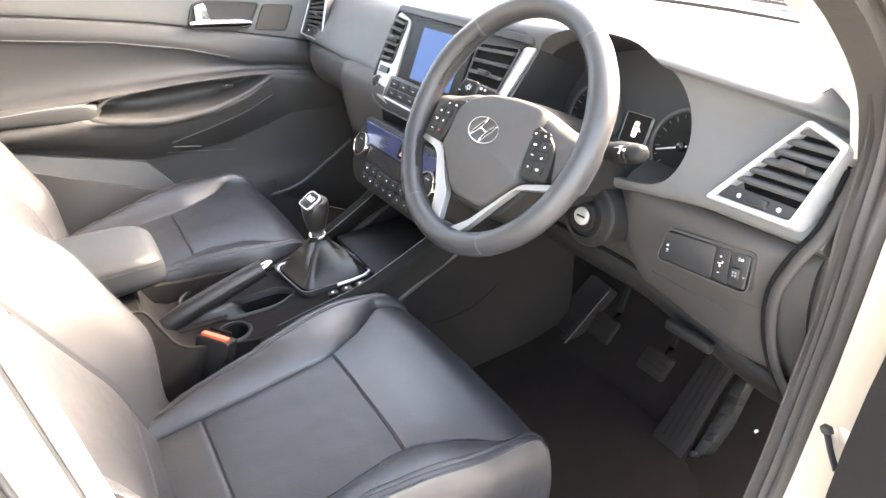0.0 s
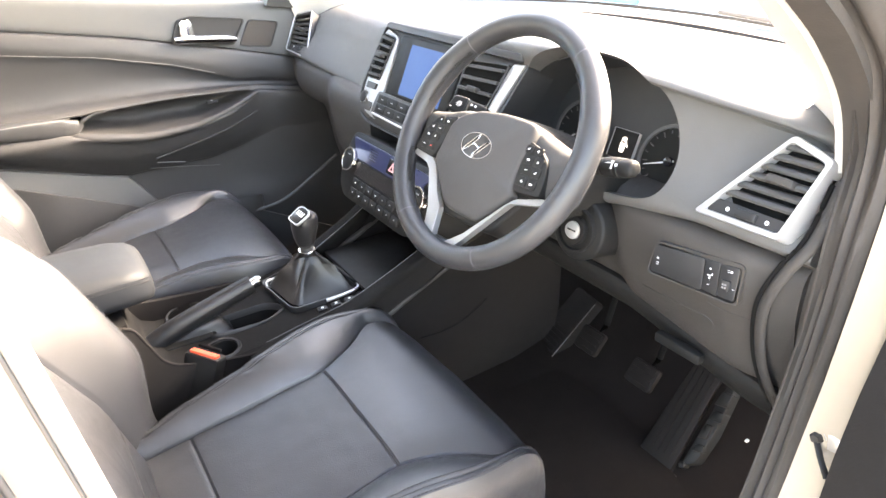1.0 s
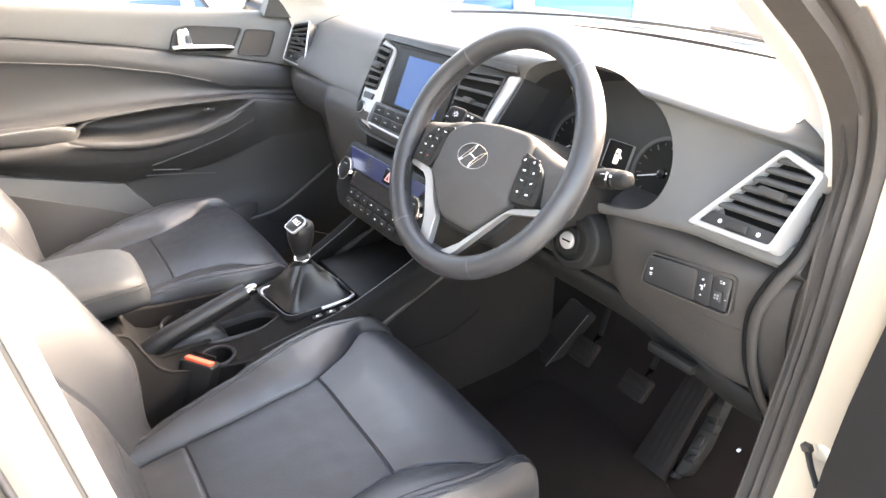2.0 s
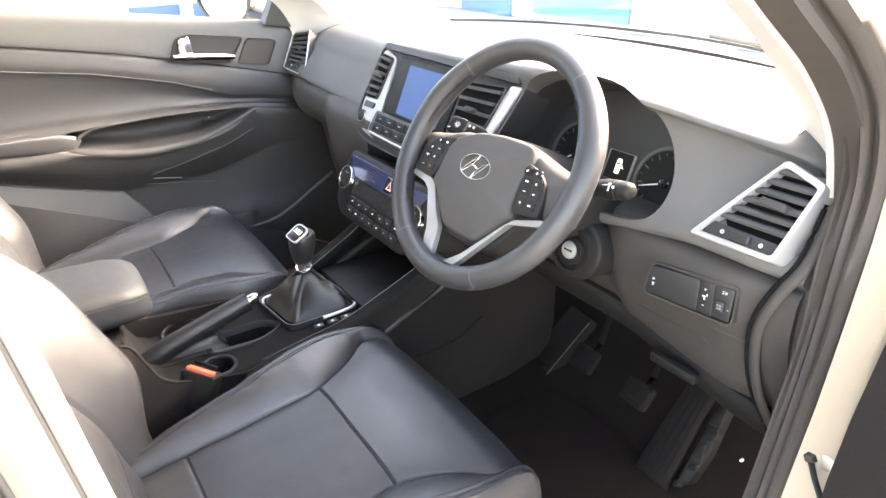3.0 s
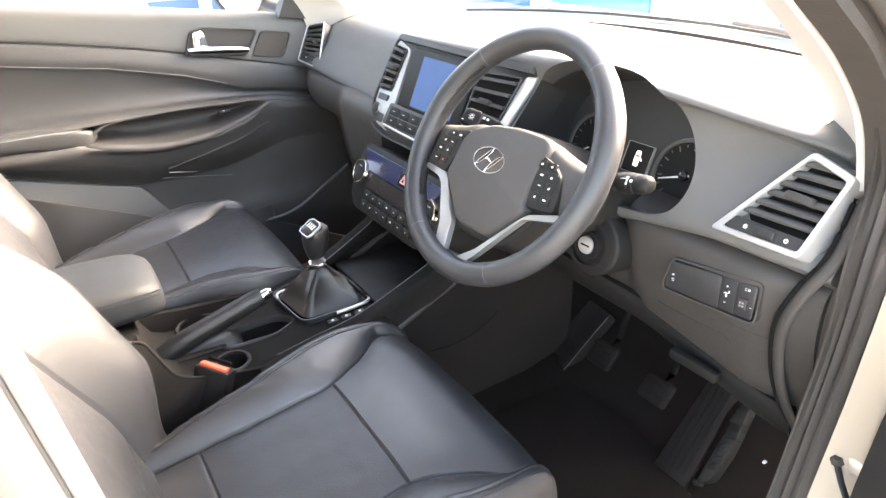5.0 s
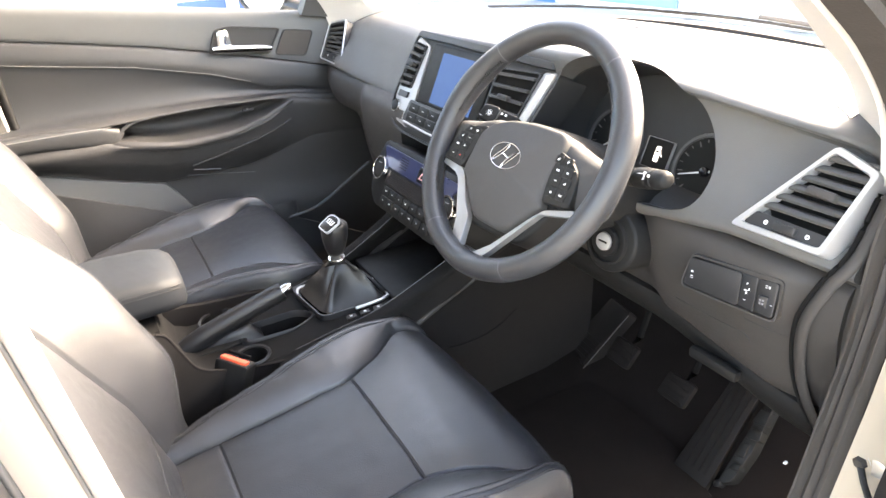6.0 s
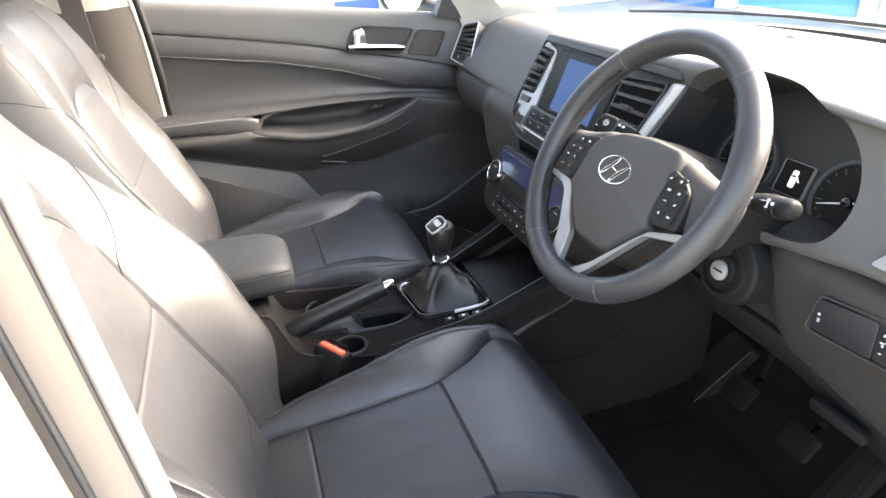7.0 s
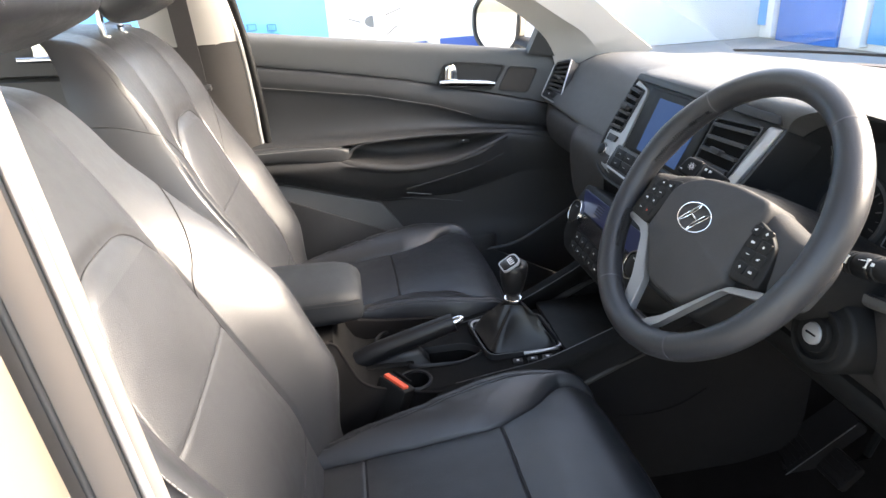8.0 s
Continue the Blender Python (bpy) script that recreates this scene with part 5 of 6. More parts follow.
part("box_side", plate([(-0.80, 0.735), (-0.470, 0.740), (-0.4570, 0.731), (-0.443, 0.694), (-0.430, 0.662), (-0.415, 0.646), (-0.397, 0.637), (-0.36, 0.626), (-0.31, 0.614), (-0.28, 0.606), (-0.28, 0.40), (-0.80, 0.40)], -0.010, 0.0, basis((0.1065, 0, 0), (0, 1, 0), (0, 0, 1)), 0.002), CONSOLE_SIDE, console, "grained side panel of the console box")
part("console_edge", tube(smooth_line([(0.1035, -0.470, 0.739), (0.1035, -0.4565, 0.731), (0.1035, -0.4425, 0.695), (0.1035, -0.4295, 0.663), (0.1035, -0.4145, 0.647), (0.1035, -0.396, 0.638), (0.104, -0.36, 0.627), (0.105, -0.31, 0.615), (0.110, -0.26, 0.610)], 6), 0.0030, 10), CONSOLE_SIDE, console, "rounded console edge")
part("box_side", plate([(-0.80, 0.735), (-0.470, 0.740), (-0.457, 0.731), (-0.443, 0.694), (-0.432, 0.668), (-0.420, 0.655), (-0.380, 0.648), (-0.303, 0.640), (-0.220, 0.634), (-0.16, 0.620), (-0.16, 0.40), (-0.80, 0.40)], -0.010, 0.0, basis((-0.1100, 0, 0), (0, 1, 0), (0, 0, 1)), 0.003), CONSOLE_SIDE, console, "grained side panel of the console box")
# raised rails beside the lever that climb to the heater panel
for s in (-1, 1):
    path = smooth_line([(s * 0.106, -0.30, 0.600), (s * 0.110, -0.20, 0.618), (s * 0.117, -0.11, 0.636), (s * 0.124, -0.02, 0.672), (s * 0.132, 0.06, 0.712), (s * 0.145, 0.13, 0.765)], 6)
    rail = part("side_rail", loft([rounded([p + Vector((s * dx, 0.4 * dz, dz)) for dx, dz in ((-0.016, -0.012), (-0.016, 0.008), (-0.012, 0.012), (0.012, 0.012), (0.016, 0.007), (0.016, -0.012))], 1) for p in path]), CONSOLE, console, "padded console side rail")
    # Thin lighter tube paints the highlight on the rail's top edge.
    part("rail_glint", tube([p + Vector((s * -0.013, 0.005, 0.0115)) for p in path[2:]], 0.0008, 6), DIAL_RING, rail, "thin grey line")
    # Lighter plastic than the wall puts the ledge's lit edge into its colour.
    part("knee_ledge", tube(smooth_line([(s * 0.132, -0.12, 0.566), (s * 0.134, -0.052, 0.600), (s * 0.135, 0.006, 0.630), (s * 0.137, 0.06, 0.652), (s * 0.142, 0.12, 0.678)], 6), [0.0085 - 0.004 * abs(i / 12 - 1) for i in range(25)], 10), HARD, console, "rounded knee ledge")
    wallp = [[(s * 0.116, y, 0.33), (s * 0.132, y, 0.45), (s * 0.130, y, lerp(0.45, z, 0.55)), (s * (x + 0.004), y, z - 0.062), (s * (x + 0.013), y, z - 0.052), (s * (x + 0.016), y, z - 0.044), (s * (x + 0.013), y, z - 0.038), (s * (x + 0.006), y, z - 0.030), (s * (x + 0.003), y, z - 0.004)]
             for x, y, z in ((0.108, -0.28, 0.603), (0.112, -0.18, 0.620), (0.118, -0.10, 0.638), (0.124, -0.02, 0.668), (0.132, 0.06, 0.708), (0.145, 0.13, 0.760), (0.150, 0.25, 0.80), (0.150, 0.42, 0.80))]
    part("side_wall", thick(loft(wallp, closed=False), 0.006), CONSOLE_SIDE, console, "console side panel darkened to hold its shade")
    sw_line = smooth_line([(s * 0.136, 0.20, 0.555), (s * 0.136, 0.165, 0.535), (s * 0.136, 0.129, 0.522), (s * 0.136, 0.08, 0.518), (s * 0.136, 0.03, 0.524)], 8)
    part("panel_groove", tube(sw_line, 0.0009, 6), CONSOLE_SIDE, console)
# open cubby under the heater panel with sockets
part("cubby_back", box((0.25, 0.02, 0.16), (0, 0.20, 0.70), 0.01), GLOSS, console)
part("cubby_floor", box((0.215, 0.262, 0.012), (0, 0.078, 0.6405), 0.004), STALK, console)
for x in (-0.055, 0.0, 0.055):
    m = basis((x, 0.188, 0.735), (1, 0, 0), (0, 0, 1))
    so = part("socket", disc(0.014, -0.004, 0.010, m, n=20, bevel=0.003), SATIN, console, "black power socket")
    part("socket_mark", plate([(-0.006, 0.003), (0.006, 0.003), (0.006, 0.005), (-0.006, 0.005)], 0.009, 0.0112, m), GREY_MARK, so)
for k in range(3):
    m = basis((0.071 + k * 0.003, -0.140 + k * 0.027, 0.6285 + k * 0.002), (0.1, 1, 0.06), (-1, 0.1, 0.05))
    part("console_key", plate(round_poly([(-0.009, -0.006), (0.009, -0.006), (0.009, 0.006), (-0.009, 0.006)], 0.002), -0.004, 0.0030, m, 0.001), SATIN, console)
    part("console_key_mark", plate([(-0.0025, -0.002), (0.0025, -0.002), (0.0025, 0.002), (-0.0025, 0.002)], 0.002, 0.0036, m), WHITE_MARK, console)

# gear lever
lever = thing("gear_lever", (-0.01, -0.135, 0.635), "black leather gear lever with silver shift pattern", "gear lever")
DECK = [(-0.086, -0.205), (-0.070, -0.058), (0.064, -0.048), (0.052, -0.190)]
up_m = basis((0, 0, 0.632), (1, 0, 0), (0, 1, 0.03))
dk_o, dk_i = round_poly(DECK, 0.020, 5), round_poly([(x * 0.955 - 0.001, (y + 0.125) * 0.955 - 0.125) for x, y in DECK], 0.018, 5)
part("trim_ring", frame_plate(dk_o, dk_i, -0.006, 0.010, up_m, 0.003), SATIN, lever, "satin black trim ring")
part("trim_line", tube(smooth_line([up_m @ Vector((x * 0.985, y, 0.0105)) for x, y in dk_o], 1, closed=True), 0.0011, 6, loop=True), DIAL_RING, lever, "thin grey line")
part("trim_bar", tube(smooth_line([up_m @ Vector((x, y, 0.008)) for x, y in ((-0.058, -0.200), (-0.078, -0.192), (-0.081, -0.170), (-0.077, -0.130))], 6), 0.0030, 10), SILVER, lever, "bright silver trim bar")
part("trim_bar", tube(smooth_line([up_m @ Vector((x, y, 0.008)) for x, y in ((-0.020, -0.052), (0.030, -0.049), (0.056, -0.056), (0.062, -0.085), (0.060, -0.125))], 6), 0.0036, 10), SILVER, lever, "bright silver trim bar")
part("deck", plate(dk_i, -0.010, 0.003, up_m), GLOSS, lever)
boot = []
top_c = Vector((0.004, -0.130, 0.722))
base_ring = round_poly([(x * 0.88 - 0.002, (y + 0.125) * 0.90 - 0.125) for x, y in DECK], 0.025, 7)
nb = len(base_ring)
for j in range(15):
    t = j / 14
    ring = []
    for i, p in enumerate(base_ring):
        a = 2 * math.pi * i / nb
        round_pt = Vector((top_c.x + 0.0135 * math.cos(a - 2.4), top_c.y + 0.0135 * math.sin(a - 2.4), 0))
        k = t ** 0.95
        q = Vector((p[0], p[1], 0)).lerp(round_pt, k)
        fold = 0.0075 * math.sin(a * 5 + 2.5 * t) * math.sin(math.pi * min(1, t * 1.1)) + 0.003 * noise.noise(Vector((q.x * 40, q.y * 40, t * 3)))
        dirn = (q - Vector((top_c.x, top_c.y, 0)))
        q += dirn.normalized() * fold if dirn.length > 1e-6 else Vector()
        ring.append((q.x, q.y, lerp(0.634, top_c.z, t) + 0.004 * math.sin(a * 4) * t * (1 - t)))
    boot.append(ring)
part("boot", loft(boot), BOOT_LEATHER, lever, "creased black leather boot", sharp=80)
part("collar", tube([top_c + Vector((0, 0, q)) for q in (-0.002, -0.001, 0.002, 0.003)], [0.0158, 0.0168, 0.0168, 0.0158], 24), CHROME, lever, "thin chrome collar")
part("neck", tube([top_c + Vector((0.001, 0, 0.002)), top_c + Vector((0.003, -0.001, 0.014)), top_c + Vector((0.004, -0.001, 0.024))], [0.0128, 0.0118, 0.0128], 24), DIAL_RING, lever, "dull grey neck")
kp = [(0.007, -0.131, 0.736), (0.008, -0.131, 0.744), (0.009, -0.131, 0.758), (0.010, -0.130, 0.774), (0.011, -0.129, 0.788), (0.012, -0.1285, 0.797), (0.0125, -0.1280, 0.8015)]
part("knob", tube(kp, [0.0135, 0.0162, 0.0195, 0.0222, 0.0228, 0.0212, 0.0170], 28, squash=1.12), BOOT_LEATHER, lever, "black leather shift knob", sharp=75)
KT = basis((0.0150, -0.1390, 0.8005), (1, 0.12, -0.10), (-0.12, 0.86, 0.50))
PLATE = round_poly([(-0.0165, -0.0165), (0.0165, -0.0165), (0.0175, 0.0130), (0.0100, 0.0190), (-0.0100, 0.0190), (-0.0175, 0.0130)], 0.007, 4)
cap = part("pattern_plate", plate(PLATE, -0.010, 0.0015, KT, 0.001), STALK, lever, "black plate with a silver shift pattern")
part("plate_frame", frame_plate([(x * 1.03, y * 1.03) for x, y in PLATE], [(x * 0.90, y * 0.90) for x, y in PLATE], -0.002, 0.0022, KT, 0.0008), SILVER, cap, "chrome frame")
for x, y0, y1 in ((-0.0085, -0.0095, 0.0095), (-0.0028, -0.0095, 0.0095), (0.0028, -0.0095, 0.0095), (0.0085, -0.0005, 0.0095)):
    part("gate_line", plate([(x - 0.0008, y0), (x + 0.0008, y0), (x + 0.0008, y1), (x - 0.0008, y1)], 0.001, 0.0026, KT), WHITE_MARK, cap)
part("gate_line", plate([(-0.0085, -0.0008), (0.0085, -0.0008), (0.0085, 0.0008), (-0.0085, 0.0008)], 0.001, 0.0025, KT), WHITE_MARK, cap)

# handbrake
brake = thing("handbrake", (0.0, -0.40, 0.62), "black leather handbrake lever with a chrome button", "handbrake")
hb = smooth_line([(-0.006, -0.450, 0.614), (-0.004, -0.40, 0.640), (-0.001, -0.33, 0.663), (0.002, -0.27, 0.681), (0.004, -0.243, 0.689)], 6)
part("grip", tube(hb, [lerp(0.0170, 0.0150, i / (len(hb) - 1)) for i in range(len(hb))], 18, squash=1.2), BOOT_LEATHER, brake)
part("grip_seam", tube([p + Vector((0.0150, 0, 0.004)) for p in hb[2:-2]], 0.0012, 6), SEAMS, brake)
stitches([p + Vector((0.0085, 0, 0.0158)) for p in hb[2:-2]], 0.005, 0.0034, 0.0007, DARK_THREAD, brake)
part("boot", loft([rounded([(x - 0.030, y, 0.600), (x - 0.014, y, z - 0.008), (x + 0.012, y, z - 0.010), (x + 0.016, y, lerp(0.600, z, 0.4)), (x + 0.030, y, 0.600)], 2) for x, y, z in ((-0.006, -0.440, 0.612), (-0.005, -0.40, 0.636), (-0.003, -0.35, 0.652), (-0.001, -0.315, 0.655), (0.0, -0.295, 0.630))]), BOOT_LEATHER, brake, "creased black lever boot", sharp=70)
part("button", tube([(0.004, -0.246, 0.689), (0.005, -0.232, 0.694), (0.005, -0.226, 0.696)], [0.0095, 0.0085, 0.005], 16), CHROME, brake, "chrome release button")
part("slot", box((0.05, 0.15, 0.006), (-0.002, -0.40, 0.6215), 0.003), STALK, brake)

# armrest lid on the console box
arm = thing("armrest", (-0.012, -0.56, 0.74), "black leather centre armrest with a rounded front", "armrest")
secs = []
for y, w, z1 in ((-0.78, 0.072, 0.800), (-0.74, 0.082, 0.812), (-0.60, 0.086, 0.815), (-0.50, 0.086, 0.813), (-0.450, 0.083, 0.811), (-0.425, 0.077, 0.806), (-0.410, 0.066, 0.797), (-0.405, 0.056, 0.786)):
    z0 = 0.742 + (0.010 if y > -0.41 else 0)
    secs.append(rounded([(-0.012 - w, y, z0), (-0.012 - w * 1.02, y, lerp(z0, z1, 0.6)), (-0.012 - w * 0.85, y, z1), (-0.012 + w * 0.85, y, z1), (-0.012 + w * 1.02, y, lerp(z0, z1, 0.6)), (-0.012 + w, y, z0)], 2))
part("lid", loft(secs), ARM_LEATHER, arm, sharp=60)
for dz, dx in ((0.0, 0.0), (-0.006, 0.0012)):
    row = smooth_line([(x + dx, y, z + dz) for x, y, z in ((0.0715, -0.76, 0.795), (0.0728, -0.60, 0.799), (0.0728, -0.50, 0.798), (0.0700, -0.450, 0.796), (0.0640, -0.425, 0.792), (0.0500, -0.4095, 0.786))], 6)
    stitches(row, 0.0050, 0.0036, 0.0007, SEAMS, arm)

# driver's seat belt buckle
buckle = thing("seat_belt_buckle", (0.100, -0.375, 0.56), "black seat belt buckle with an orange release button", "seat belt buckle")
BM = basis((0.104, -0.377, 0.606), (0.72, 0.62, -0.15), (0.12, 0.50, 0.86))
part("casing", plate(round_poly([(-0.030, -0.068), (0.024, -0.068), (0.031, 0.040), (-0.031, 0.040)], 0.006), -0.014, 0.014, BM, 0.004), STALK, buckle)
part("release", box((0.050, 0.008, 0.013), (0, 0.041, 0.0035), 0.0025, 2, BM), ORANGE, buckle, "orange release button")
part("tongue_slot", box((0.042, 0.006, 0.005), (0, 0.047, -0.0108), 0.001, 1, BM), VOID, buckle)
part("stem", box((0.022, 0.09, 0.010), (-0.002, -0.085, -0.002), 0.003, 2, BM), SATIN, buckle)

# ---- passenger door ----
pdoor = thing("passenger_door", (-0.76, -0.2, 0.40), "closed passenger door with grey upper trim and a long pull handle", "car door")


def z_belt(y): return 1.091 - 0.131 * y
def z_seam(y): return np.interp(y, [-0.75, -0.622, -0.44, -0.251, -0.05, 0.146, 0.40], [1.112, 1.093, 1.064, 1.030, 0.985, 0.936, 0.868])
def z_stitch(y): return np.interp(y, [-0.75, -0.607, -0.514, -0.325, -0.151, -0.027, 0.05, 0.4], [1.052, 1.035, 1.020, 0.990, 0.948, 0.905, 0.878, 0.80])
def z_ridge(y): return np.interp(y, [-0.75, -0.589, -0.45, -0.363, -0.2, -0.014, 0.07, 0.4], [0.884, 0.882, 0.881, 0.881, 0.880, 0.872, 0.862, 0.80])
def z_pull(y): return np.interp(y, [-0.75, -0.60, -0.411, -0.276, -0.115, -0.03, 0.052, 0.4], [0.838, 0.838, 0.826, 0.801, 0.805, 0.826, 0.858, 0.79])
def z_under(y): return np.interp(y, [-0.75, -0.575, -0.40, -0.317, -0.1, 0.1, 0.4], [0.800, 0.777, 0.722, 0.699, 0.70, 0.74, 0.72])


def door_rows(y):
    """Points (x, z) down the door's inner face."""
    b, s, t, r, p, u = z_belt(y), z_seam(y), z_stitch(y), z_ridge(y), z_pull(y), z_under(y)
    fade = step(0.075, -0.06, y)                    # the pull runs out towards the dashboard
    bulge = 0.030 * fade
    rest = step(-0.28, -0.42, y)                    # the arm rest behind the pull
    t = max(t, r + 0.025)
    pk = step(-0.435, -0.400, y) * step(0.045, -0.01, y)   # hollow behind the pull bar
    return [(-0.800, b - 0.004), (-0.775, b + 0.002), (-0.752, b - 0.012), (-0.744, lerp(b, s, 0.5)), (-0.741, s + 0.006), (-0.747, s + 0.0015), (-0.747, s - 0.0015), (-0.737, s - 0.006),
            (-0.729, lerp(s, t, 0.6)), (-0.731, t + 0.002), (-0.735, t - 0.004), (-0.741, lerp(t, r, 0.5)), (-0.733, lerp(t, r, 0.85)),
            (-0.722 + bulge * 0.3 + 0.014 * rest, r + 0.004), (-0.716 + bulge * 0.5 + 0.024 * rest, r - 0.006),
            (-0.716 - 0.028 * pk, lerp(r, p, 0.28)), (-0.714 - 0.034 * pk + bulge * 1.1 * (1 - pk), lerp(r, p, 0.72)), (-0.706 + bulge * 1.2, p), (-0.702 + bulge * 1.1, p - 0.018), (-0.708 + bulge * 0.9, lerp(p, u, 0.55)),
            (-0.716 + bulge * 0.4, u + 0.012), (-0.718 + bulge * 0.2, u), (-0.718, u - 0.010), (-0.714, 0.62), (-0.696, 0.56), (-0.690, 0.50), (-0.700, 0.44), (-0.72, 0.38)]


def door_sheet(i0, i1, y0, y1, ny, sub=4, hole=None):
    bm = bmesh.new()
    cols = []
    for j in range(ny + 1):
        y = lerp(y0, y1, j / ny)
        pts = [Vector((x, 0, z)) for x, z in door_rows(y)]
        fine = smooth_line(pts, sub)[i0 * sub:i1 * sub + 1]
        cols.append([bm.verts.new((q.x, y + 0.0, q.z)) for q in fine])
    for a, b in zip(cols, cols[1:]):
        for k in range(len(a) - 1):
            bm.faces.new((a[k], a[k + 1], b[k + 1], b[k]))
    return bm


Y0, Y1 = -0.665, 0.34
part("window_sill", door_sheet(0, 6, Y0, Y1, 60), DOOR_GREY, pdoor, "smooth grey upper door trim")
part("door_insert", door_sheet(6, 13, Y0, Y1, 90), DOOR_SOFT, pdoor, "soft black door insert with grey stitching")
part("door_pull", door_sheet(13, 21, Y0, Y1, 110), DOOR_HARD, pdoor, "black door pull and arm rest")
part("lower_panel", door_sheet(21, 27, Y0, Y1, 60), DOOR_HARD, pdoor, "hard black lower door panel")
stitches([Vector((-0.7285, y, z_stitch(y) + 0.004)) for y in np.linspace(-0.66, -0.05, 80)], 0.0046, 0.0034, 0.0008, THREAD, pdoor)
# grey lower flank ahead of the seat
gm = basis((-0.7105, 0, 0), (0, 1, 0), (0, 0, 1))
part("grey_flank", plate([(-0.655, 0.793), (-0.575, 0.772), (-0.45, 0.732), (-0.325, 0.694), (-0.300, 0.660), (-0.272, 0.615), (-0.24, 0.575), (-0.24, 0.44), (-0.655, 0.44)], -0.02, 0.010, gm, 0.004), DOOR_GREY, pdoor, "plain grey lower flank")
# Darker plate added for a shadow across the flank's lower part.
part("flank_shadow_board", plate([(-0.655, 0.765), (-0.563, 0.723), (-0.456, 0.674), (-0.340, 0.621), (-0.262, 0.580), (-0.245, 0.560), (-0.245, 0.44), (-0.655, 0.44)], 0.0, 0.016, gm, 0.003), DOOR_HARD, pdoor, "plate on the flank whose darker colour stands in for a shadow")
# pull bar over its hollow, with window switch
bar = smooth_line([(-0.690, -0.425, 0.826), (-0.676, -0.38, 0.817), (-0.668, -0.276, 0.800), (-0.669, -0.19, 0.799), (-0.674, -0.115, 0.806), (-0.684, -0.03, 0.828), (-0.698, 0.045, 0.856)], 8)
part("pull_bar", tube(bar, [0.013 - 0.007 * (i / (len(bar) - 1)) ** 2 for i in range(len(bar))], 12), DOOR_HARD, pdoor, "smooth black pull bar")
hook = smooth_line([(-0.688, -0.418, 0.830), (-0.689, -0.406, 0.845), (-0.690, -0.388, 0.862), (-0.694, -0.35, 0.873), (-0.700, -0.25, 0.8755), (-0.702, -0.13, 0.874), (-0.704, -0.02, 0.867)], 6)
part("pull_edge", tube(hook, [0.006 - 0.004 * i / (len(hook) - 1) for i in range(len(hook))], 10), DOOR_SOFT, pdoor)
part("arm_pad", loft([rounded([(-0.745, y, zt - 0.002), (x - 0.020, y, zt + 0.002), (x - 0.003, y, zt - 0.003), (x, y, zt - 0.012), (x - 0.002, y, zb + 0.006), (x - 0.010, y, zb), (-0.745, y, zb)], 2) for y, x, zt, zb in ((-0.66, -0.664, 0.884, 0.846), (-0.56, -0.665, 0.883, 0.843), (-0.48, -0.668, 0.880, 0.832), (-0.435, -0.672, 0.876, 0.826), (-0.412, -0.677, 0.871, 0.828), (-0.400, -0.684, 0.866, 0.834), (-0.390, -0.696, 0.860, 0.842))]), DOOR_SOFT, pdoor, "padded door arm rest")
stitches([Vector((-0.6655 - 0.012 * max(0, (y + 0.50) / 0.1) ** 2, y, 0.8775 - 0.05 * max(0, y + 0.50))) for y in np.linspace(-0.65, -0.42, 30)], 0.0046, 0.0034, 0.0007, THREAD, pdoor)
part("window_switch", box((0.010, 0.030, 0.008), (-0.716, -0.075, 0.846), 0.002), SATIN, pdoor)
part("switch_dot", box((0.003, 0.004, 0.002), (-0.710, -0.078, 0.851), 0.0005), WHITE_MARK, pdoor)
# release handle in its cup, tweeter grille beside it
hm = basis((-0.7435, 0, 0), (0, 1, 0), (0, 0, 1))
cupo = round_poly([(-0.142, 1.000), (-0.118, 1.056), (-0.085, 1.063), (0.058, 1.042), (0.016, 0.978), (-0.12, 0.994)], 0.012)
part("handle_cup", frame_plate(cupo, [(-0.05 + (x + 0.05) * 0.94, 1.02 + (y - 1.02) * 0.90) for x, y in cupo], -0.004, 0.008, hm, 0.002), SATIN, pdoor, "satin black handle cup")
part("cup_hollow", plate([(-0.05 + (x + 0.05) * 0.94, 1.02 + (y - 1.02) * 0.90) for x, y in cupo], -0.01, 0.0035, hm), SATIN, pdoor)
hd = part("release_handle", loft([rounded([(-0.7435 + 0.008, y, z - h), (-0.7435 + 0.026, y, z - h), (-0.7435 + 0.028, y, z + h), (-0.7435 + 0.008, y, z + h)], 2) for y, z, h in ((-0.134, 1.010, 0.008), (-0.10, 1.008, 0.011), (-0.03, 1.001, 0.0105), (0.000, 0.998, 0.010), (0.020, 0.996, 0.006))]), CHROME, pdoor, "chrome release handle")
part("lock_knob", loft([rounded([(-0.7435 + 0.004, y - w, 1.012), (-0.7435 + 0.020, y - w, 1.012), (-0.7435 + 0.020, y + w, 1.012), (-0.7435 + 0.004, y + w, 1.012)], 1) for y, w in ((-0.100, 0.018),)] + [rounded([(-0.7435 + 0.004, -0.100 - w, z), (-0.7435 + 0.018, -0.100 - w, z), (-0.7435 + 0.018, -0.100 + w, z), (-0.7435 + 0.004, -0.100 + w, z)], 1) for w, z in ((0.016, 1.035), (0.013, 1.050), (0.008, 1.056))]), CHROME, hd, "chrome lock knob")
tw = round_poly([(0.030, 0.975), (0.066, 1.038), (0.150, 1.026), (0.118, 0.960)], 0.012)
part("tweeter_rim", frame_plate(tw, [(0.092 + (x - 0.092) * 0.93, 1.0 + (y - 1.0) * 0.93) for x, y in tw], -0.004, 0.006, hm, 0.002), SATIN, pdoor)
part("tweeter_grille", plate([(0.092 + (x - 0.092) * 0.93, 1.0 + (y - 1.0) * 0.93) for x, y in tw], -0.004, 0.0035, hm), RUBBER, pdoor, "black tweeter grille")
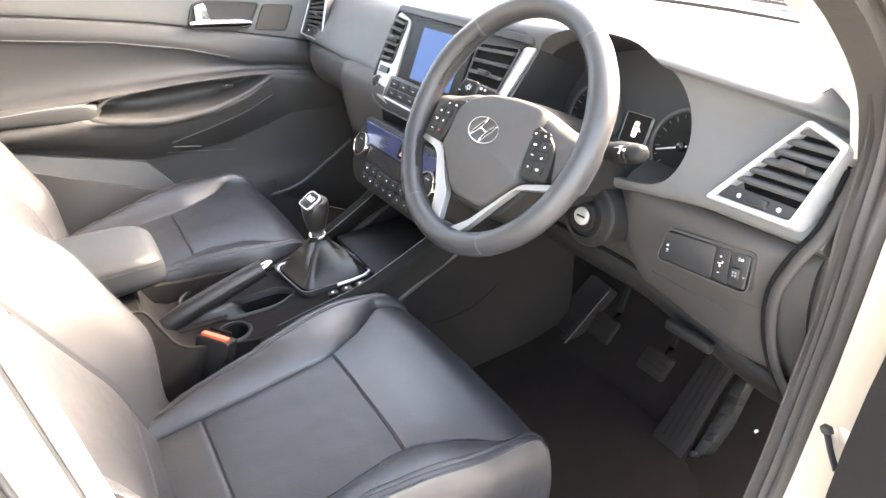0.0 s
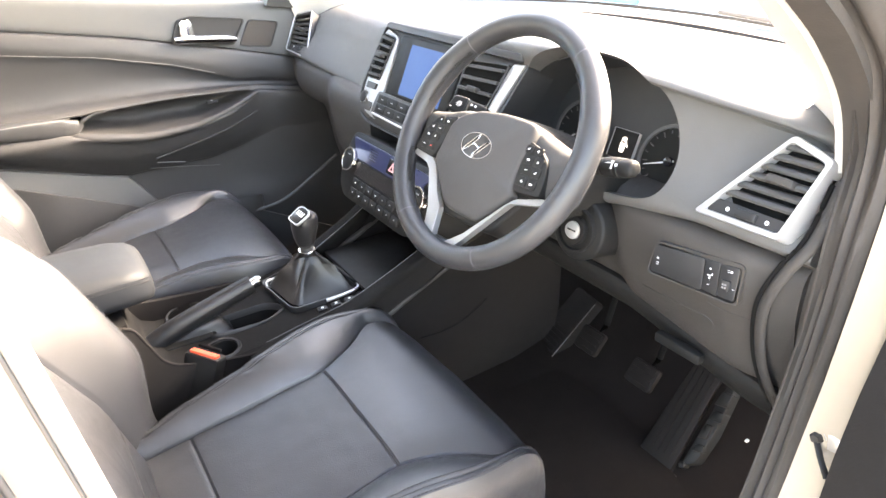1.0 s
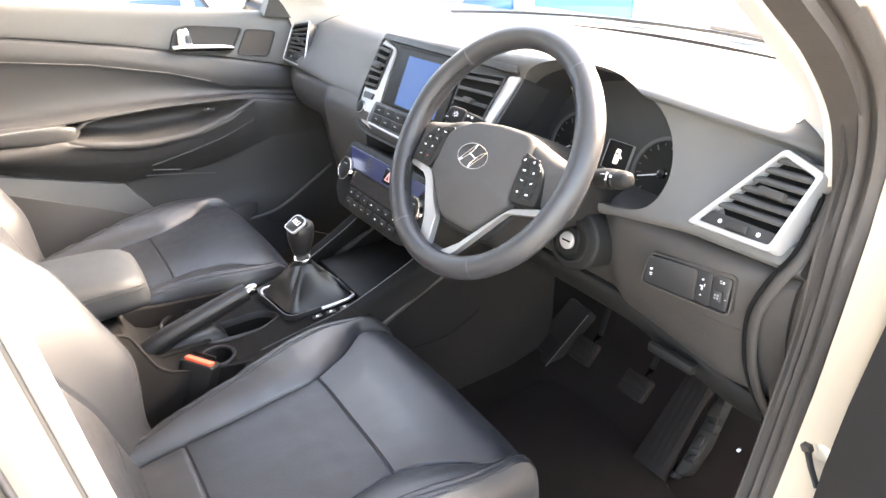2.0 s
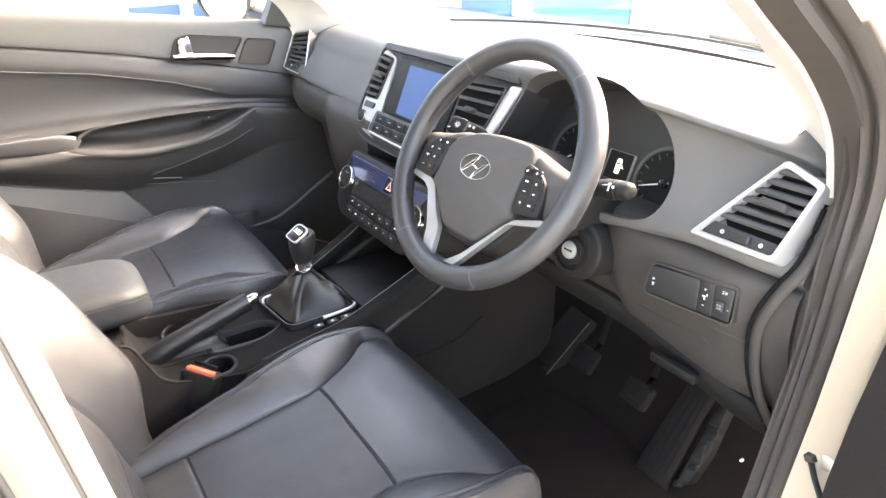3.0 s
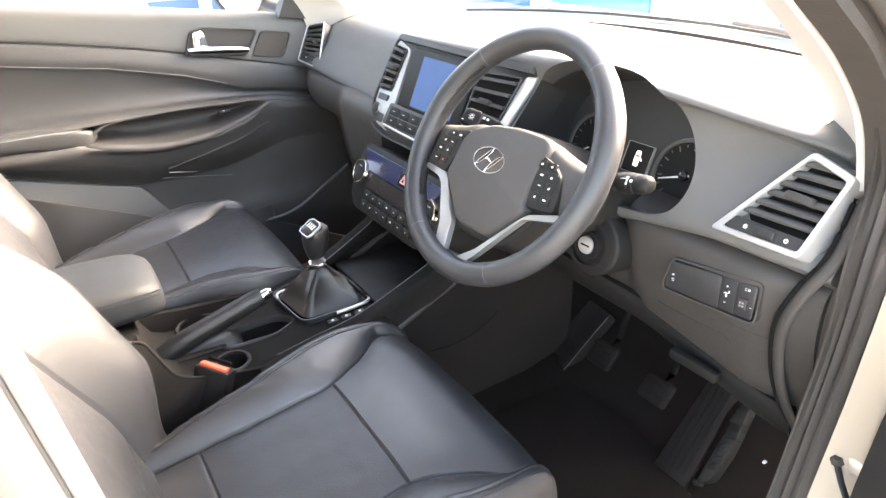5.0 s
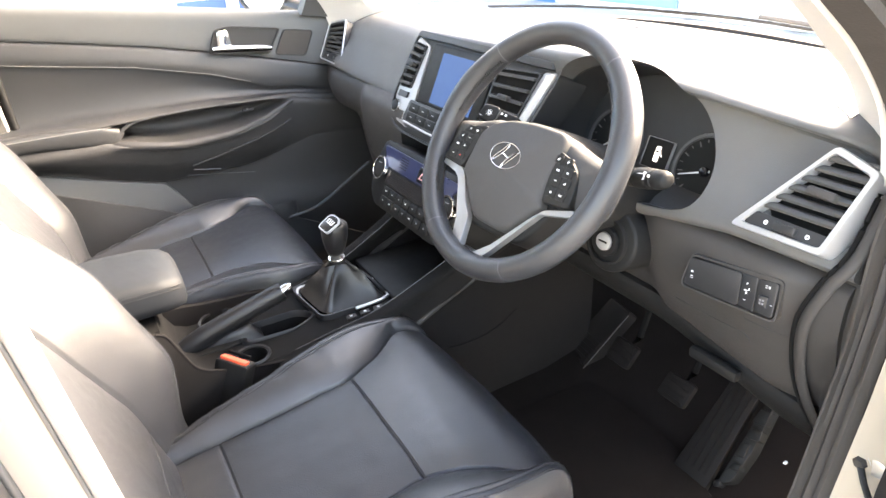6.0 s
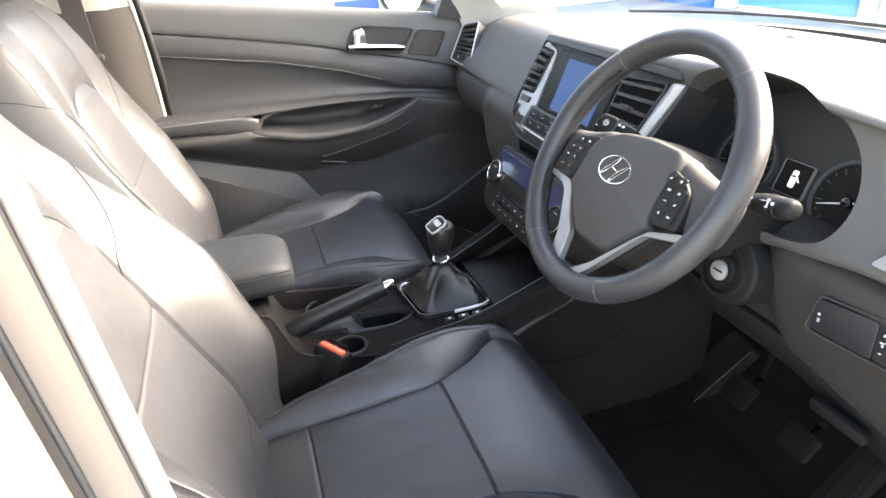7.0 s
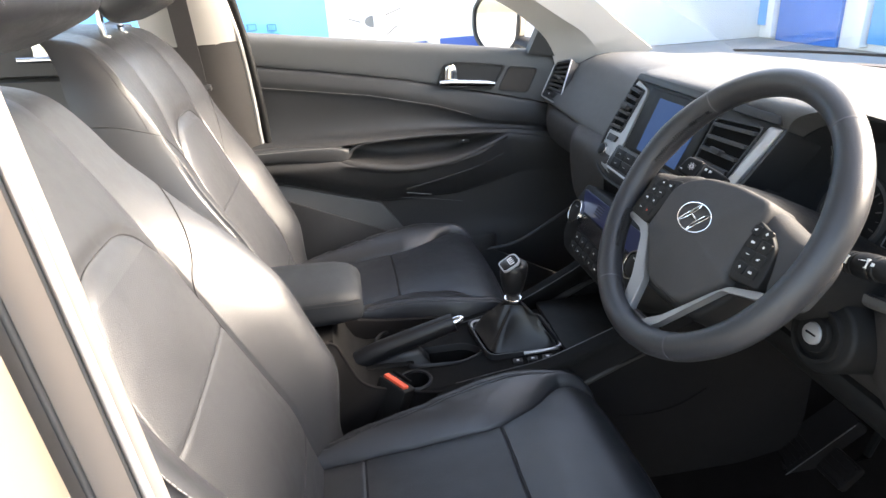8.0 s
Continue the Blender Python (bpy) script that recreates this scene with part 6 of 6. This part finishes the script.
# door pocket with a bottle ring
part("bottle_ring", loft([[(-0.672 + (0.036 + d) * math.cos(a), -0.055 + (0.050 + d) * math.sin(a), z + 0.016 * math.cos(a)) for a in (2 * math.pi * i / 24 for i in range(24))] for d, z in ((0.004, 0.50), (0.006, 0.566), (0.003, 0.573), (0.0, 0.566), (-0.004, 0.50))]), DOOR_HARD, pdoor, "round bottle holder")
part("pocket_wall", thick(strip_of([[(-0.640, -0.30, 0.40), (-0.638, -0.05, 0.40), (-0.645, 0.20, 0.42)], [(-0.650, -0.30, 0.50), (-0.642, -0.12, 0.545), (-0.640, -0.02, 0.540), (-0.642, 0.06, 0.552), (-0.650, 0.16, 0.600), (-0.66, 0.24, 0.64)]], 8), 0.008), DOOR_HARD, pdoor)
# Paler tube paints the lit edge of the pocket.
part("pocket_lit_edge", tube(smooth_line([(-0.648, -0.30, 0.502), (-0.640, -0.12, 0.547), (-0.638, -0.02, 0.542), (-0.640, 0.06, 0.554), (-0.648, 0.16, 0.602), (-0.658, 0.24, 0.642)], 8), 0.0045, 8), DOOR_GREY, pdoor, "pale pocket edge with its light put into the colour")
def door_x(y, z):
    """The door's inner face at (y, z)."""
    pts = smooth_line([Vector((x, 0, q)) for x, q in door_rows(y)], 8)
    return max(p.x for p in pts if abs(p.z - z) < 0.012)


for line, r, mat in (([(-0.251, 0.722), (-0.215, 0.713), (-0.180, 0.704)], 0.0012, THREAD), ([(-0.269, 0.706), (-0.18, 0.688), (-0.088, 0.669)], 0.0010, DOOR_GREY), ([(-0.252, 0.735), (-0.16, 0.754), (-0.06, 0.778), (0.034, 0.804)], 0.0022, DOOR_HARD)):
    part("panel_crease", tube([(door_x(y, z) + 0.0005, y, z) for y, z in line], r, 8), mat, pdoor)
pg = part("window", facing(sheet(lambda u, v: Vector((lerp(-0.775, -0.66, v), lerp(-0.66, lerp(0.20, -0.22, v), u), lerp(1.06, 1.46, v) + 0.05 * (1 - v) * (1 - u))), 0, 1, 6, 0, 1, 6), CABIN), GLASS, pdoor, "clear door window", fix=False)
pg.visible_shadow = False
part("outer_skin", thick(sheet(lambda u, v: Vector((lerp(-0.86, -0.80, v * v), lerp(-0.67, 0.36, u), lerp(0.35, 1.06, v) + 0.06 * v * (0.5 - u))), 0, 1, 10, 0, 1, 10), 0.01), PAINT, pdoor, "champagne painted outer skin")
part("mirror_corner", loft([[(x, y, z) for y, z in ((0.245, 1.048), (0.120, 1.068), (0.150, 1.130), (0.16, 1.21), (0.185, 1.21))] for x in (-0.775, -0.735)]), SATIN, pdoor, "black mirror corner cover")
part("window_frame", tube(smooth_line([(-0.765, 0.235, 1.075), (-0.745, 0.165, 1.19), (-0.70, 0.0, 1.36), (-0.67, -0.2, 1.445), (-0.665, -0.5, 1.46), (-0.675, -0.64, 1.45)], 6), 0.016, 10), RUBBER, pdoor, "black window frame")

mirror = thing("door_mirror", (-0.95, 0.13, 1.06), "door mirror with a dark rim and bright glass", "mirror")
MM = basis((-0.955, 0.085, 1.133), (1, 0.48, 0), (0, 0.05, 1))
mo = round_poly([(-0.105, 0.045), (-0.065, 0.080), (0.07, 0.080), (0.108, 0.045), (0.100, -0.045), (0.06, -0.076), (-0.06, -0.074), (-0.105, -0.03)], 0.045, 6)
part("shell", domed([(x * 1.06, y * 1.06) for x, y in mo][::-1], 0.0, 0.02, 0.07, MM @ Matrix.Rotation(math.pi, 4, "Y")), PAINT, mirror, "champagne mirror shell")
part("rim", frame_plate([(x * 1.05, y * 1.06) for x, y in mo], [(x * 0.95, y * 0.94) for x, y in mo], -0.02, 0.008, MM, 0.003), SATIN, mirror)
part("glass", plate([(x * 0.955, y * 0.945) for x, y in mo], -0.004, 0.002, MM), MIRROR, mirror, "mirror glass")
part("foot", tube([(-0.88, 0.14, 1.085), (-0.80, 0.19, 1.065)], [0.03, 0.04], 12, squash=0.6), SATIN, mirror)

# pillar behind the passenger door, with its belt
setting("trim_3", pillar_skin(-1, [[(x, y, z) for x, y, z in l if z > 1.10] + [] for l in ([(0.728, -0.648, 1.16), (0.715, -0.652, 1.20), (0.69, -0.665, 1.32), (0.655, -0.68, 1.44)], [(0.70, -0.695, 1.16), (0.69, -0.70, 1.20), (0.66, -0.71, 1.32), (0.625, -0.725, 1.44)], [(0.700, -0.80, 1.16), (0.69, -0.80, 1.20), (0.665, -0.81, 1.32), (0.63, -0.82, 1.44)], [(0.74, -0.86, 1.16), (0.73, -0.86, 1.20), (0.70, -0.87, 1.32), (0.66, -0.87, 1.44)])]), LIGHT_TRIM, "pale upper pillar trim beside the passenger seat", "trim")
setting("trim_4", pillar_skin(-1, [[(0.735, -0.575, 0.36), (0.735, -0.600, 0.70), (0.732, -0.630, 0.95), (0.725, -0.648, 1.16)], [(0.705, -0.64, 0.36), (0.705, -0.66, 0.70), (0.703, -0.685, 0.95), (0.700, -0.696, 1.16)], [(0.705, -0.80, 0.36), (0.705, -0.80, 0.70), (0.703, -0.80, 0.95), (0.700, -0.80, 1.16)], [(0.76, -0.88, 0.36), (0.76, -0.88, 0.70), (0.75, -0.87, 0.95), (0.74, -0.86, 1.16)]]), HARD, "black lower pillar trim beside the passenger seat", "trim")
setting("trim_5", tube(smooth_line([(-0.728, -0.590, 0.42), (-0.728, -0.602, 0.70), (-0.728, -0.611, 0.87), (-0.728, -0.613, 1.00), (-0.728, -0.624, 1.14), (-0.725, -0.632, 1.20), (-0.70, -0.650, 1.34), (-0.66, -0.66, 1.45)], 8), 0.0105, 10), STALK, "black rubber seal behind the passenger door", "trim")
setting("trim_6", tube(smooth_line([(-0.728, -0.606, 0.42), (-0.727, -0.618, 0.70), (-0.722, -0.626, 0.87), (-0.722, -0.629, 1.03), (-0.719, -0.638, 1.16), (-0.68, -0.668, 1.34), (-0.645, -0.68, 1.45)], 8), 0.0055, 8), LIGHT_TRIM, "pale finisher strip beside the seal", "trim")
belt = thing("seat_belt", (-0.66, -0.75, 1.05), "dark passenger seat belt hanging from its pillar guide", "seat belt")
part("webbing", loft([[(-0.665 + (z - 1.05) * 0.10 * -1 * -1 + 0.012, y, z), (-0.665 + (z - 1.05) * 0.10 + 0.012, y + 0.046, z), (-0.667 + (z - 1.05) * 0.10 + 0.012, y + 0.046, z), (-0.667 + (z - 1.05) * 0.10 + 0.012, y, z)] for y, z in ((-0.770, 1.02), (-0.772, 1.15), (-0.775, 1.30), (-0.78, 1.42))]), WEBBING, belt)
part("guide", box((0.018, 0.066, 0.016), (-0.655, -0.748, 1.060), 0.005), SATIN, belt, "black belt guide")
part("tongue", box((0.008, 0.034, 0.040), (-0.652, -0.742, 1.030), 0.003), SILVER, belt, "bright belt tongue")

# rear passenger-side door behind the front seat
rdoor = thing("rear_door", (-0.76, -1.2, 0.40), "closed rear door with black trim and a chrome handle", "car door")
part("panel", thick(strip_of([[(-0.775, -0.90, 1.215), (-0.775, -1.20, 1.235), (-0.77, -1.60, 1.25)], [(-0.745, -0.90, 1.205), (-0.745, -1.20, 1.222), (-0.74, -1.60, 1.235)], [(-0.738, -0.90, 1.10), (-0.738, -1.20, 1.115), (-0.735, -1.60, 1.13)], [(-0.748, -0.90, 1.094), (-0.748, -1.20, 1.109), (-0.745, -1.60, 1.124)], [(-0.735, -0.90, 1.085), (-0.735, -1.20, 1.10), (-0.732, -1.60, 1.115)], [(-0.70, -0.90, 0.88), (-0.70, -1.20, 0.88), (-0.70, -1.60, 0.88)], [(-0.72, -0.90, 0.40), (-0.72, -1.20, 0.40), (-0.72, -1.60, 0.40)]], 6), 0.01), DOOR_SOFT, rdoor)
part("handle", loft([rounded([(-0.738, y, z - 0.008), (-0.715, y, z - 0.008), (-0.713, y, z + 0.008), (-0.738, y, z + 0.008)], 2) for y, z in ((-1.165, 1.153), (-1.10, 1.150), (-1.035, 1.146))]), CHROME, rdoor, "chrome release handle")
part("lock_knob", loft([rounded([(-0.738, -1.105 - w, z), (-0.718, -1.105 - w, z), (-0.718, -1.105 + w, z), (-0.738, -1.105 + w, z)], 1) for w, z in ((0.022, 1.158), (0.020, 1.185), (0.015, 1.194))]), CHROME, rdoor, "chrome lock knob")
rg = part("window", facing(sheet(lambda u, v: Vector((lerp(-0.775, -0.67, v), lerp(-1.75, -0.88, u), lerp(1.235, 1.46, v))), 0, 1, 4, 0, 1, 4), CABIN), GLASS, rdoor, "clear rear door window", fix=False)
rg.visible_shadow = False
part("outer_skin", thick(sheet(lambda u, v: Vector((lerp(-0.86, -0.80, v * v), lerp(-1.75, -0.69, u), lerp(0.35, 1.17, v))), 0, 1, 6, 0, 1, 8), 0.01), PAINT, rdoor, "champagne painted outer skin")

# ---- driver's door opening ----
# ribbed seal band: inner and outer edge (x, y, z) up the hinge pillar and along the windscreen pillar
SEAL_IN = [(0.772, -0.30, 0.385), (0.770, 0.00, 0.39), (0.768, 0.08, 0.45), (0.766, 0.135, 0.62), (0.765, 0.158, 0.757), (0.765, 0.169, 0.868), (0.764, 0.164, 0.967), (0.757, 0.180, 1.061), (0.752, 0.150, 1.134), (0.748, 0.088, 1.190), (0.742, 0.014, 1.240), (0.702, -0.11, 1.345), (0.655, -0.23, 1.43), (0.645, -0.42, 1.445)]
SEAL_OUT = [(0.812, -0.30, 0.372), (0.810, 0.00, 0.38), (0.806, 0.09, 0.44), (0.802, 0.145, 0.62), (0.800, 0.168, 0.780), (0.800, 0.172, 0.888), (0.800, 0.177, 0.985), (0.800, 0.170, 1.075), (0.797, 0.140, 1.150), (0.792, 0.080, 1.205), (0.785, 0.005, 1.258), (0.745, -0.11, 1.365), (0.692, -0.26, 1.450), (0.680, -0.42, 1.465)]
bands = []
for a, b in zip(smooth_line(SEAL_IN, 8), smooth_line(SEAL_OUT, 8)):
    face_pts = [a.lerp(b, q) + Vector((0.0, -h, -0.15 * h)) for q, h in ((0.0, -0.004), (0.02, 0.004), (0.10, 0.005), (0.14, -0.004), (0.30, -0.005), (0.36, 0.004), (0.46, 0.009), (0.56, 0.004), (0.60, -0.003), (0.68, -0.002), (0.74, 0.005), (0.82, 0.006), (0.90, 0.002), (1.0, -0.004))]
    bands.append(face_pts + [b + Vector((-0.004, 0.03, 0)), a + Vector((0.004, 0.03, 0))])
setting("trim_7", loft(bands), RUBBER, "ribbed black rubber door seal on the driver side", "trim", sharp=60)
A_BACK = [(0.778, 0.205, 1.030), (0.776, 0.170, 1.112), (0.774, 0.094, 1.186), (0.771, -0.002, 1.248), (0.734, -0.13, 1.358), (0.69, -0.29, 1.445)]
setting("trim_9", thick(strip_of([A_OUT, A_BACK], 6), 0.010), RUBBER, "black sealing strip along the windscreen pillar", "trim")
# painted hinge pillar and sill
hp = loft([rounded([(0.796, y + 0.004, z), (0.815, y + 0.008, z), (0.850, y + 0.014, z), (0.895, y + 0.05, z), (0.90, y + 0.13, z), (0.79, y + 0.16, z)], 1) for y, z in ((0.07, 0.36), (0.120, 0.52), (0.155, 0.66), (0.172, 0.79), (0.178, 0.90), (0.180, 1.00), (0.172, 1.09), (0.100, 1.215), (-0.07, 1.37))])
setting("wall_hinge_pillar", hp, PAINT, "champagne painted hinge pillar of the open door", "wall")
sill = loft([rounded([(0.775, y, 0.375), (0.80, y, 0.380), (0.84, y, 0.36), (0.87, y, 0.30), (0.86, y, 0.22), (0.775, y, 0.22)], 1) for y in (-1.2, -0.5, 0.0, 0.15)])
setting("wall_sill", sill, PAINT, "champagne painted door sill", "wall")
sill = loft([rounded([(-0.745, y, 0.385), (-0.80, y, 0.390), (-0.86, y, 0.36), (-0.87, y, 0.24), (-0.86, y, 0.16), (-0.745, y, 0.16)], 1) for y in (-1.8, -0.5, 0.3, 0.9)])
setting("wall_sill_far", sill, HARD, "dark sill below the passenger door", "wall")
# pillar behind the driver's door
BP = [(0.750, -0.443, 0.36), (0.746, -0.456, 0.50), (0.737, -0.483, 0.80), (0.728, -0.510, 1.10), (0.722, -0.528, 1.30), (0.709, -0.541, 1.39), (0.682, -0.556, 1.46)]
BL = [p + Vector((0, -0.012, 0)) for p in smooth_line(BP, 5)]
flange = loft([rounded([(x - 0.008, y - 0.004, z), (x - 0.003, y, z), (x + 0.004, y - 0.002, z), (x + 0.003, y - 0.010, z), (x - 0.007, y - 0.038, z), (x - 0.012, y - 0.060, z), (x - 0.03, y - 0.060, z)], 2) for x, y, z in BL])
setting("trim_10", flange, FLANGE, "grey painted flange on the rear pillar of the driver door", "trim", sharp=60)
setting("trim_11", tube([p + Vector((0.0050, -0.0065, 0)) for p in BL], 0.0021, 8), LIGHT_TRIM, "thin pale lip on the rear pillar flange", "trim")
setting("trim_12", tube([p + Vector((-0.006, -0.041, 0)) for p in BL], 0.0022, 10), DIAL_RING, "dull grey seal on the rear pillar of the driver door", "trim")
setting("trim_8", tube([p + Vector((0.0030, -0.0125, 0)) for p in BL], 0.0012, 8), DIAL_RING, "thin grey joint in the rear pillar flange", "trim")
bpil = loft([rounded([(x - 0.010, y - 0.043, z), (x + 0.050, y - 0.045, z), (x + 0.085, y - 0.060, z), (x + 0.100, y - 0.12, z), (x + 0.100, y - 0.40, z), (x - 0.02, y - 0.40, z)], 1) for x, y, z in BL])
setting("wall_rear_pillar", bpil, PAINT, "champagne painted pillar behind the driver seat", "wall")

# driver's door, swung wide open
ddoor = thing("driver_door", (0.90, 0.16, 0.40), "open driver door with dark inner lining", "car door")
DM = Matrix.Translation((0.892, 0.205, 0)) @ Matrix.Rotation(radians(-2), 4, "Z")
part("lining", loft([rounded([DM @ Vector((x, y, z)) for y, z in ((-0.02, 0.36), (-0.075, 0.45), (-0.085, 0.62), (-0.09, 0.80), (-0.06, 0.95), (-0.035, 1.02), (0.0, 1.02), (0.02, 0.36))], 1) for x in (-0.036, -0.01, 0.5, 1.0)]), CONSOLE_SIDE, ddoor, "black inner lining")
part("outer_skin", loft([rounded([DM @ Vector((x, y, z)) for y, z in ((0.02, 0.30), (0.01, 1.02), (0.05, 1.04), (0.09, 0.80), (0.09, 0.50), (0.05, 0.30))], 1) for x in (0.0, 0.5, 1.05)]), PAINT, ddoor, "champagne painted outer skin")
strap = thing("door_check", (0.815, 0.180, 0.71), "dark metal door check strap bolted to the pillar", "door check")
part("bracket", plate(round_poly([(-0.016, -0.012), (0.018, -0.008), (0.020, 0.006), (0.004, 0.013), (-0.014, 0.011)], 0.005), -0.006, 0.003, basis((0.826, 0.176, 0.722), (1, 0.05, 0.1), (0, 0.1, 1)), 0.002), STEEL, strap)
part("bolt", tube([(0.814, 0.182, 0.722), (0.814, 0.170, 0.722), (0.814, 0.166, 0.722)], [0.0085, 0.0080, 0.0055], 6), RUBBER, strap, "black bolt head")
part("washer", tube([(0.814, 0.176, 0.722), (0.814, 0.173, 0.722)], 0.0112, 20), STEEL, strap)
part("arm", tube([(0.817, 0.168, 0.719), (0.828, 0.160, 0.708), (0.845, 0.148, 0.696)], 0.0040, 8, squash=0.6), SATIN, strap)

# pedals and mat
def pedal(name, at, w, h, lean, label, ribs):
    p = thing(name, at, label, "pedal")
    m = basis(at, (1, 0, 0), (0, math.sin(radians(lean)), math.cos(radians(lean))))
    pad = part("pad", plate(round_poly([(-w, -h), (w, -h), (w * 1.02, h), (-w * 0.98, h)], 0.008), -0.012, 0.0, m, 0.003), MAT_RUBBER, p)
    for k in range(ribs):
        y = lerp(-h * 0.75, h * 0.75, k / (ribs - 1))
        part("rib", plate([(-w * 0.8, y - 0.0022), (w * 0.8, y - 0.0022), (w * 0.8, y + 0.0022), (-w * 0.8, y + 0.0022)], -0.001, 0.0028, m), MAT_RUBBER, pad)
    top = Vector(at) + Vector((0, 0.05, 0.12))
    part("pedal_arm", tube([m @ Vector((0, 0, -0.010)), m @ Vector((0, h + 0.02, -0.03)), (at[0], at[1] + 0.12, at[2] + 0.24)], 0.007, 8), VOID, p)
    return p


pedal("clutch_pedal", (0.268, 0.382, 0.446), 0.031, 0.027, 40, "black rubber clutch pedal", 4)
pedal("brake_pedal", (0.416, 0.378, 0.450), 0.032, 0.026, 40, "black rubber brake pedal", 4)
acc = thing("accelerator_pedal", (0.53, 0.36, 0.34), "tall black accelerator pedal hinged at the floor", "pedal")
AM = basis((0.512, 0.400, 0.425), (1, 0.05, 0), (-0.05, 0.62, 0.75))
ap = part("pad", plate(round_poly([(-0.040, -0.130), (0.034, -0.130), (0.030, 0.110), (-0.026, 0.110)], 0.010), -0.016, 0.0, AM, 0.004), MAT_RUBBER, acc)
for k in range(4):
    x = -0.020 + k * 0.013
    part("rib", plate([(x - 0.002, -0.10), (x + 0.002, -0.10), (x + 0.0015, 0.095), (x - 0.0015, 0.095)], -0.001, 0.003, AM), MAT_RUBBER, ap)
part("pedal_box", plate(round_poly([(0.040, -0.105), (0.062, -0.085), (0.066, -0.02), (0.058, 0.075), (0.042, 0.09)], 0.008), -0.05, -0.010, AM, 0.006), STALK, acc, "black pedal housing")
for x0, x1, y0, y1, z1 in ((0.040, 0.064, 0.030, 0.064, 0.002), (0.046, 0.070, 0.000, 0.026, 0.006), (0.042, 0.060, -0.040, -0.006, 0.000), (0.048, 0.066, -0.066, -0.046, 0.004)):
    part("housing_rib", plate(round_poly([(x0, y0), (x1, y0 + 0.006), (x1 - 0.003, y1), (x0 + 0.002, y1 - 0.004)], 0.004), -0.03, z1 - 0.004, AM, 0.003), STALK, acc)
part("hinge_pin", disc(0.0065, -0.03, 0.0, AM, (0.044, -0.100), 20, 0.003), STALK, acc, "round hinge pin")
part("pivot_foot", box((0.10, 0.030, 0.022), (-0.004, -0.140, -0.010), 0.006, 2, AM), STALK, acc, "black pedal foot")
rest = thing("footrest", (0.15, 0.42, 0.34), "ribbed black footrest by the tunnel", "footrest")
FM = basis((0.138, 0.418, 0.386), (1, -0.15, 0), (0.12, 0.70, 0.70))
fp = part("pad", plate(round_poly([(-0.042, -0.11), (0.040, -0.11), (0.040, 0.11), (-0.036, 0.11)], 0.01), -0.03, 0.0, FM, 0.004), MAT_RUBBER, rest)
for k in range(9):
    y = -0.09 + k * 0.012
    part("rib", plate([(-0.032, y - 0.003), (0.030, y - 0.003), (0.030, y + 0.003), (-0.032, y + 0.003)], -0.001, 0.003, FM), MAT_RUBBER, fp)
part("edge_strip", tube([FM @ Vector((0.041, -0.10, 0.001)), FM @ Vector((0.041, 0.10, 0.001))], 0.0011, 8), DIAL_RING, rest, "thin metal edge")
fm = thing("floor_mat", (0.38, 0.12, 0.32), "thin black carpet mat in the footwell", "floor mat")
part("mat", loft([[(x, y, 0.318 + 0.012 * k + 0.10 * max(0, y - 0.30) ) for x, y in round_poly([(0.17, -0.22), (0.66, -0.22), (0.62, 0.30), (0.46, 0.36), (0.20, 0.36)], 0.04)] for k in (0, 1)]), CARPET, fm)
part("release_grip", box((0.080, 0.016, 0.018), (0.596, 0.203, 0.708), 0.005, 2), STALK, dash, "bonnet release grip")
clip = thing("trim_clip", (0.766, 0.17, 0.69), "tiny white plastic clip on the kick panel", "clip")
part("clip_head", box((0.004, 0.006, 0.0028), (0.742, 0.163, 0.663), 0.001), WHITE_MARK, clip)
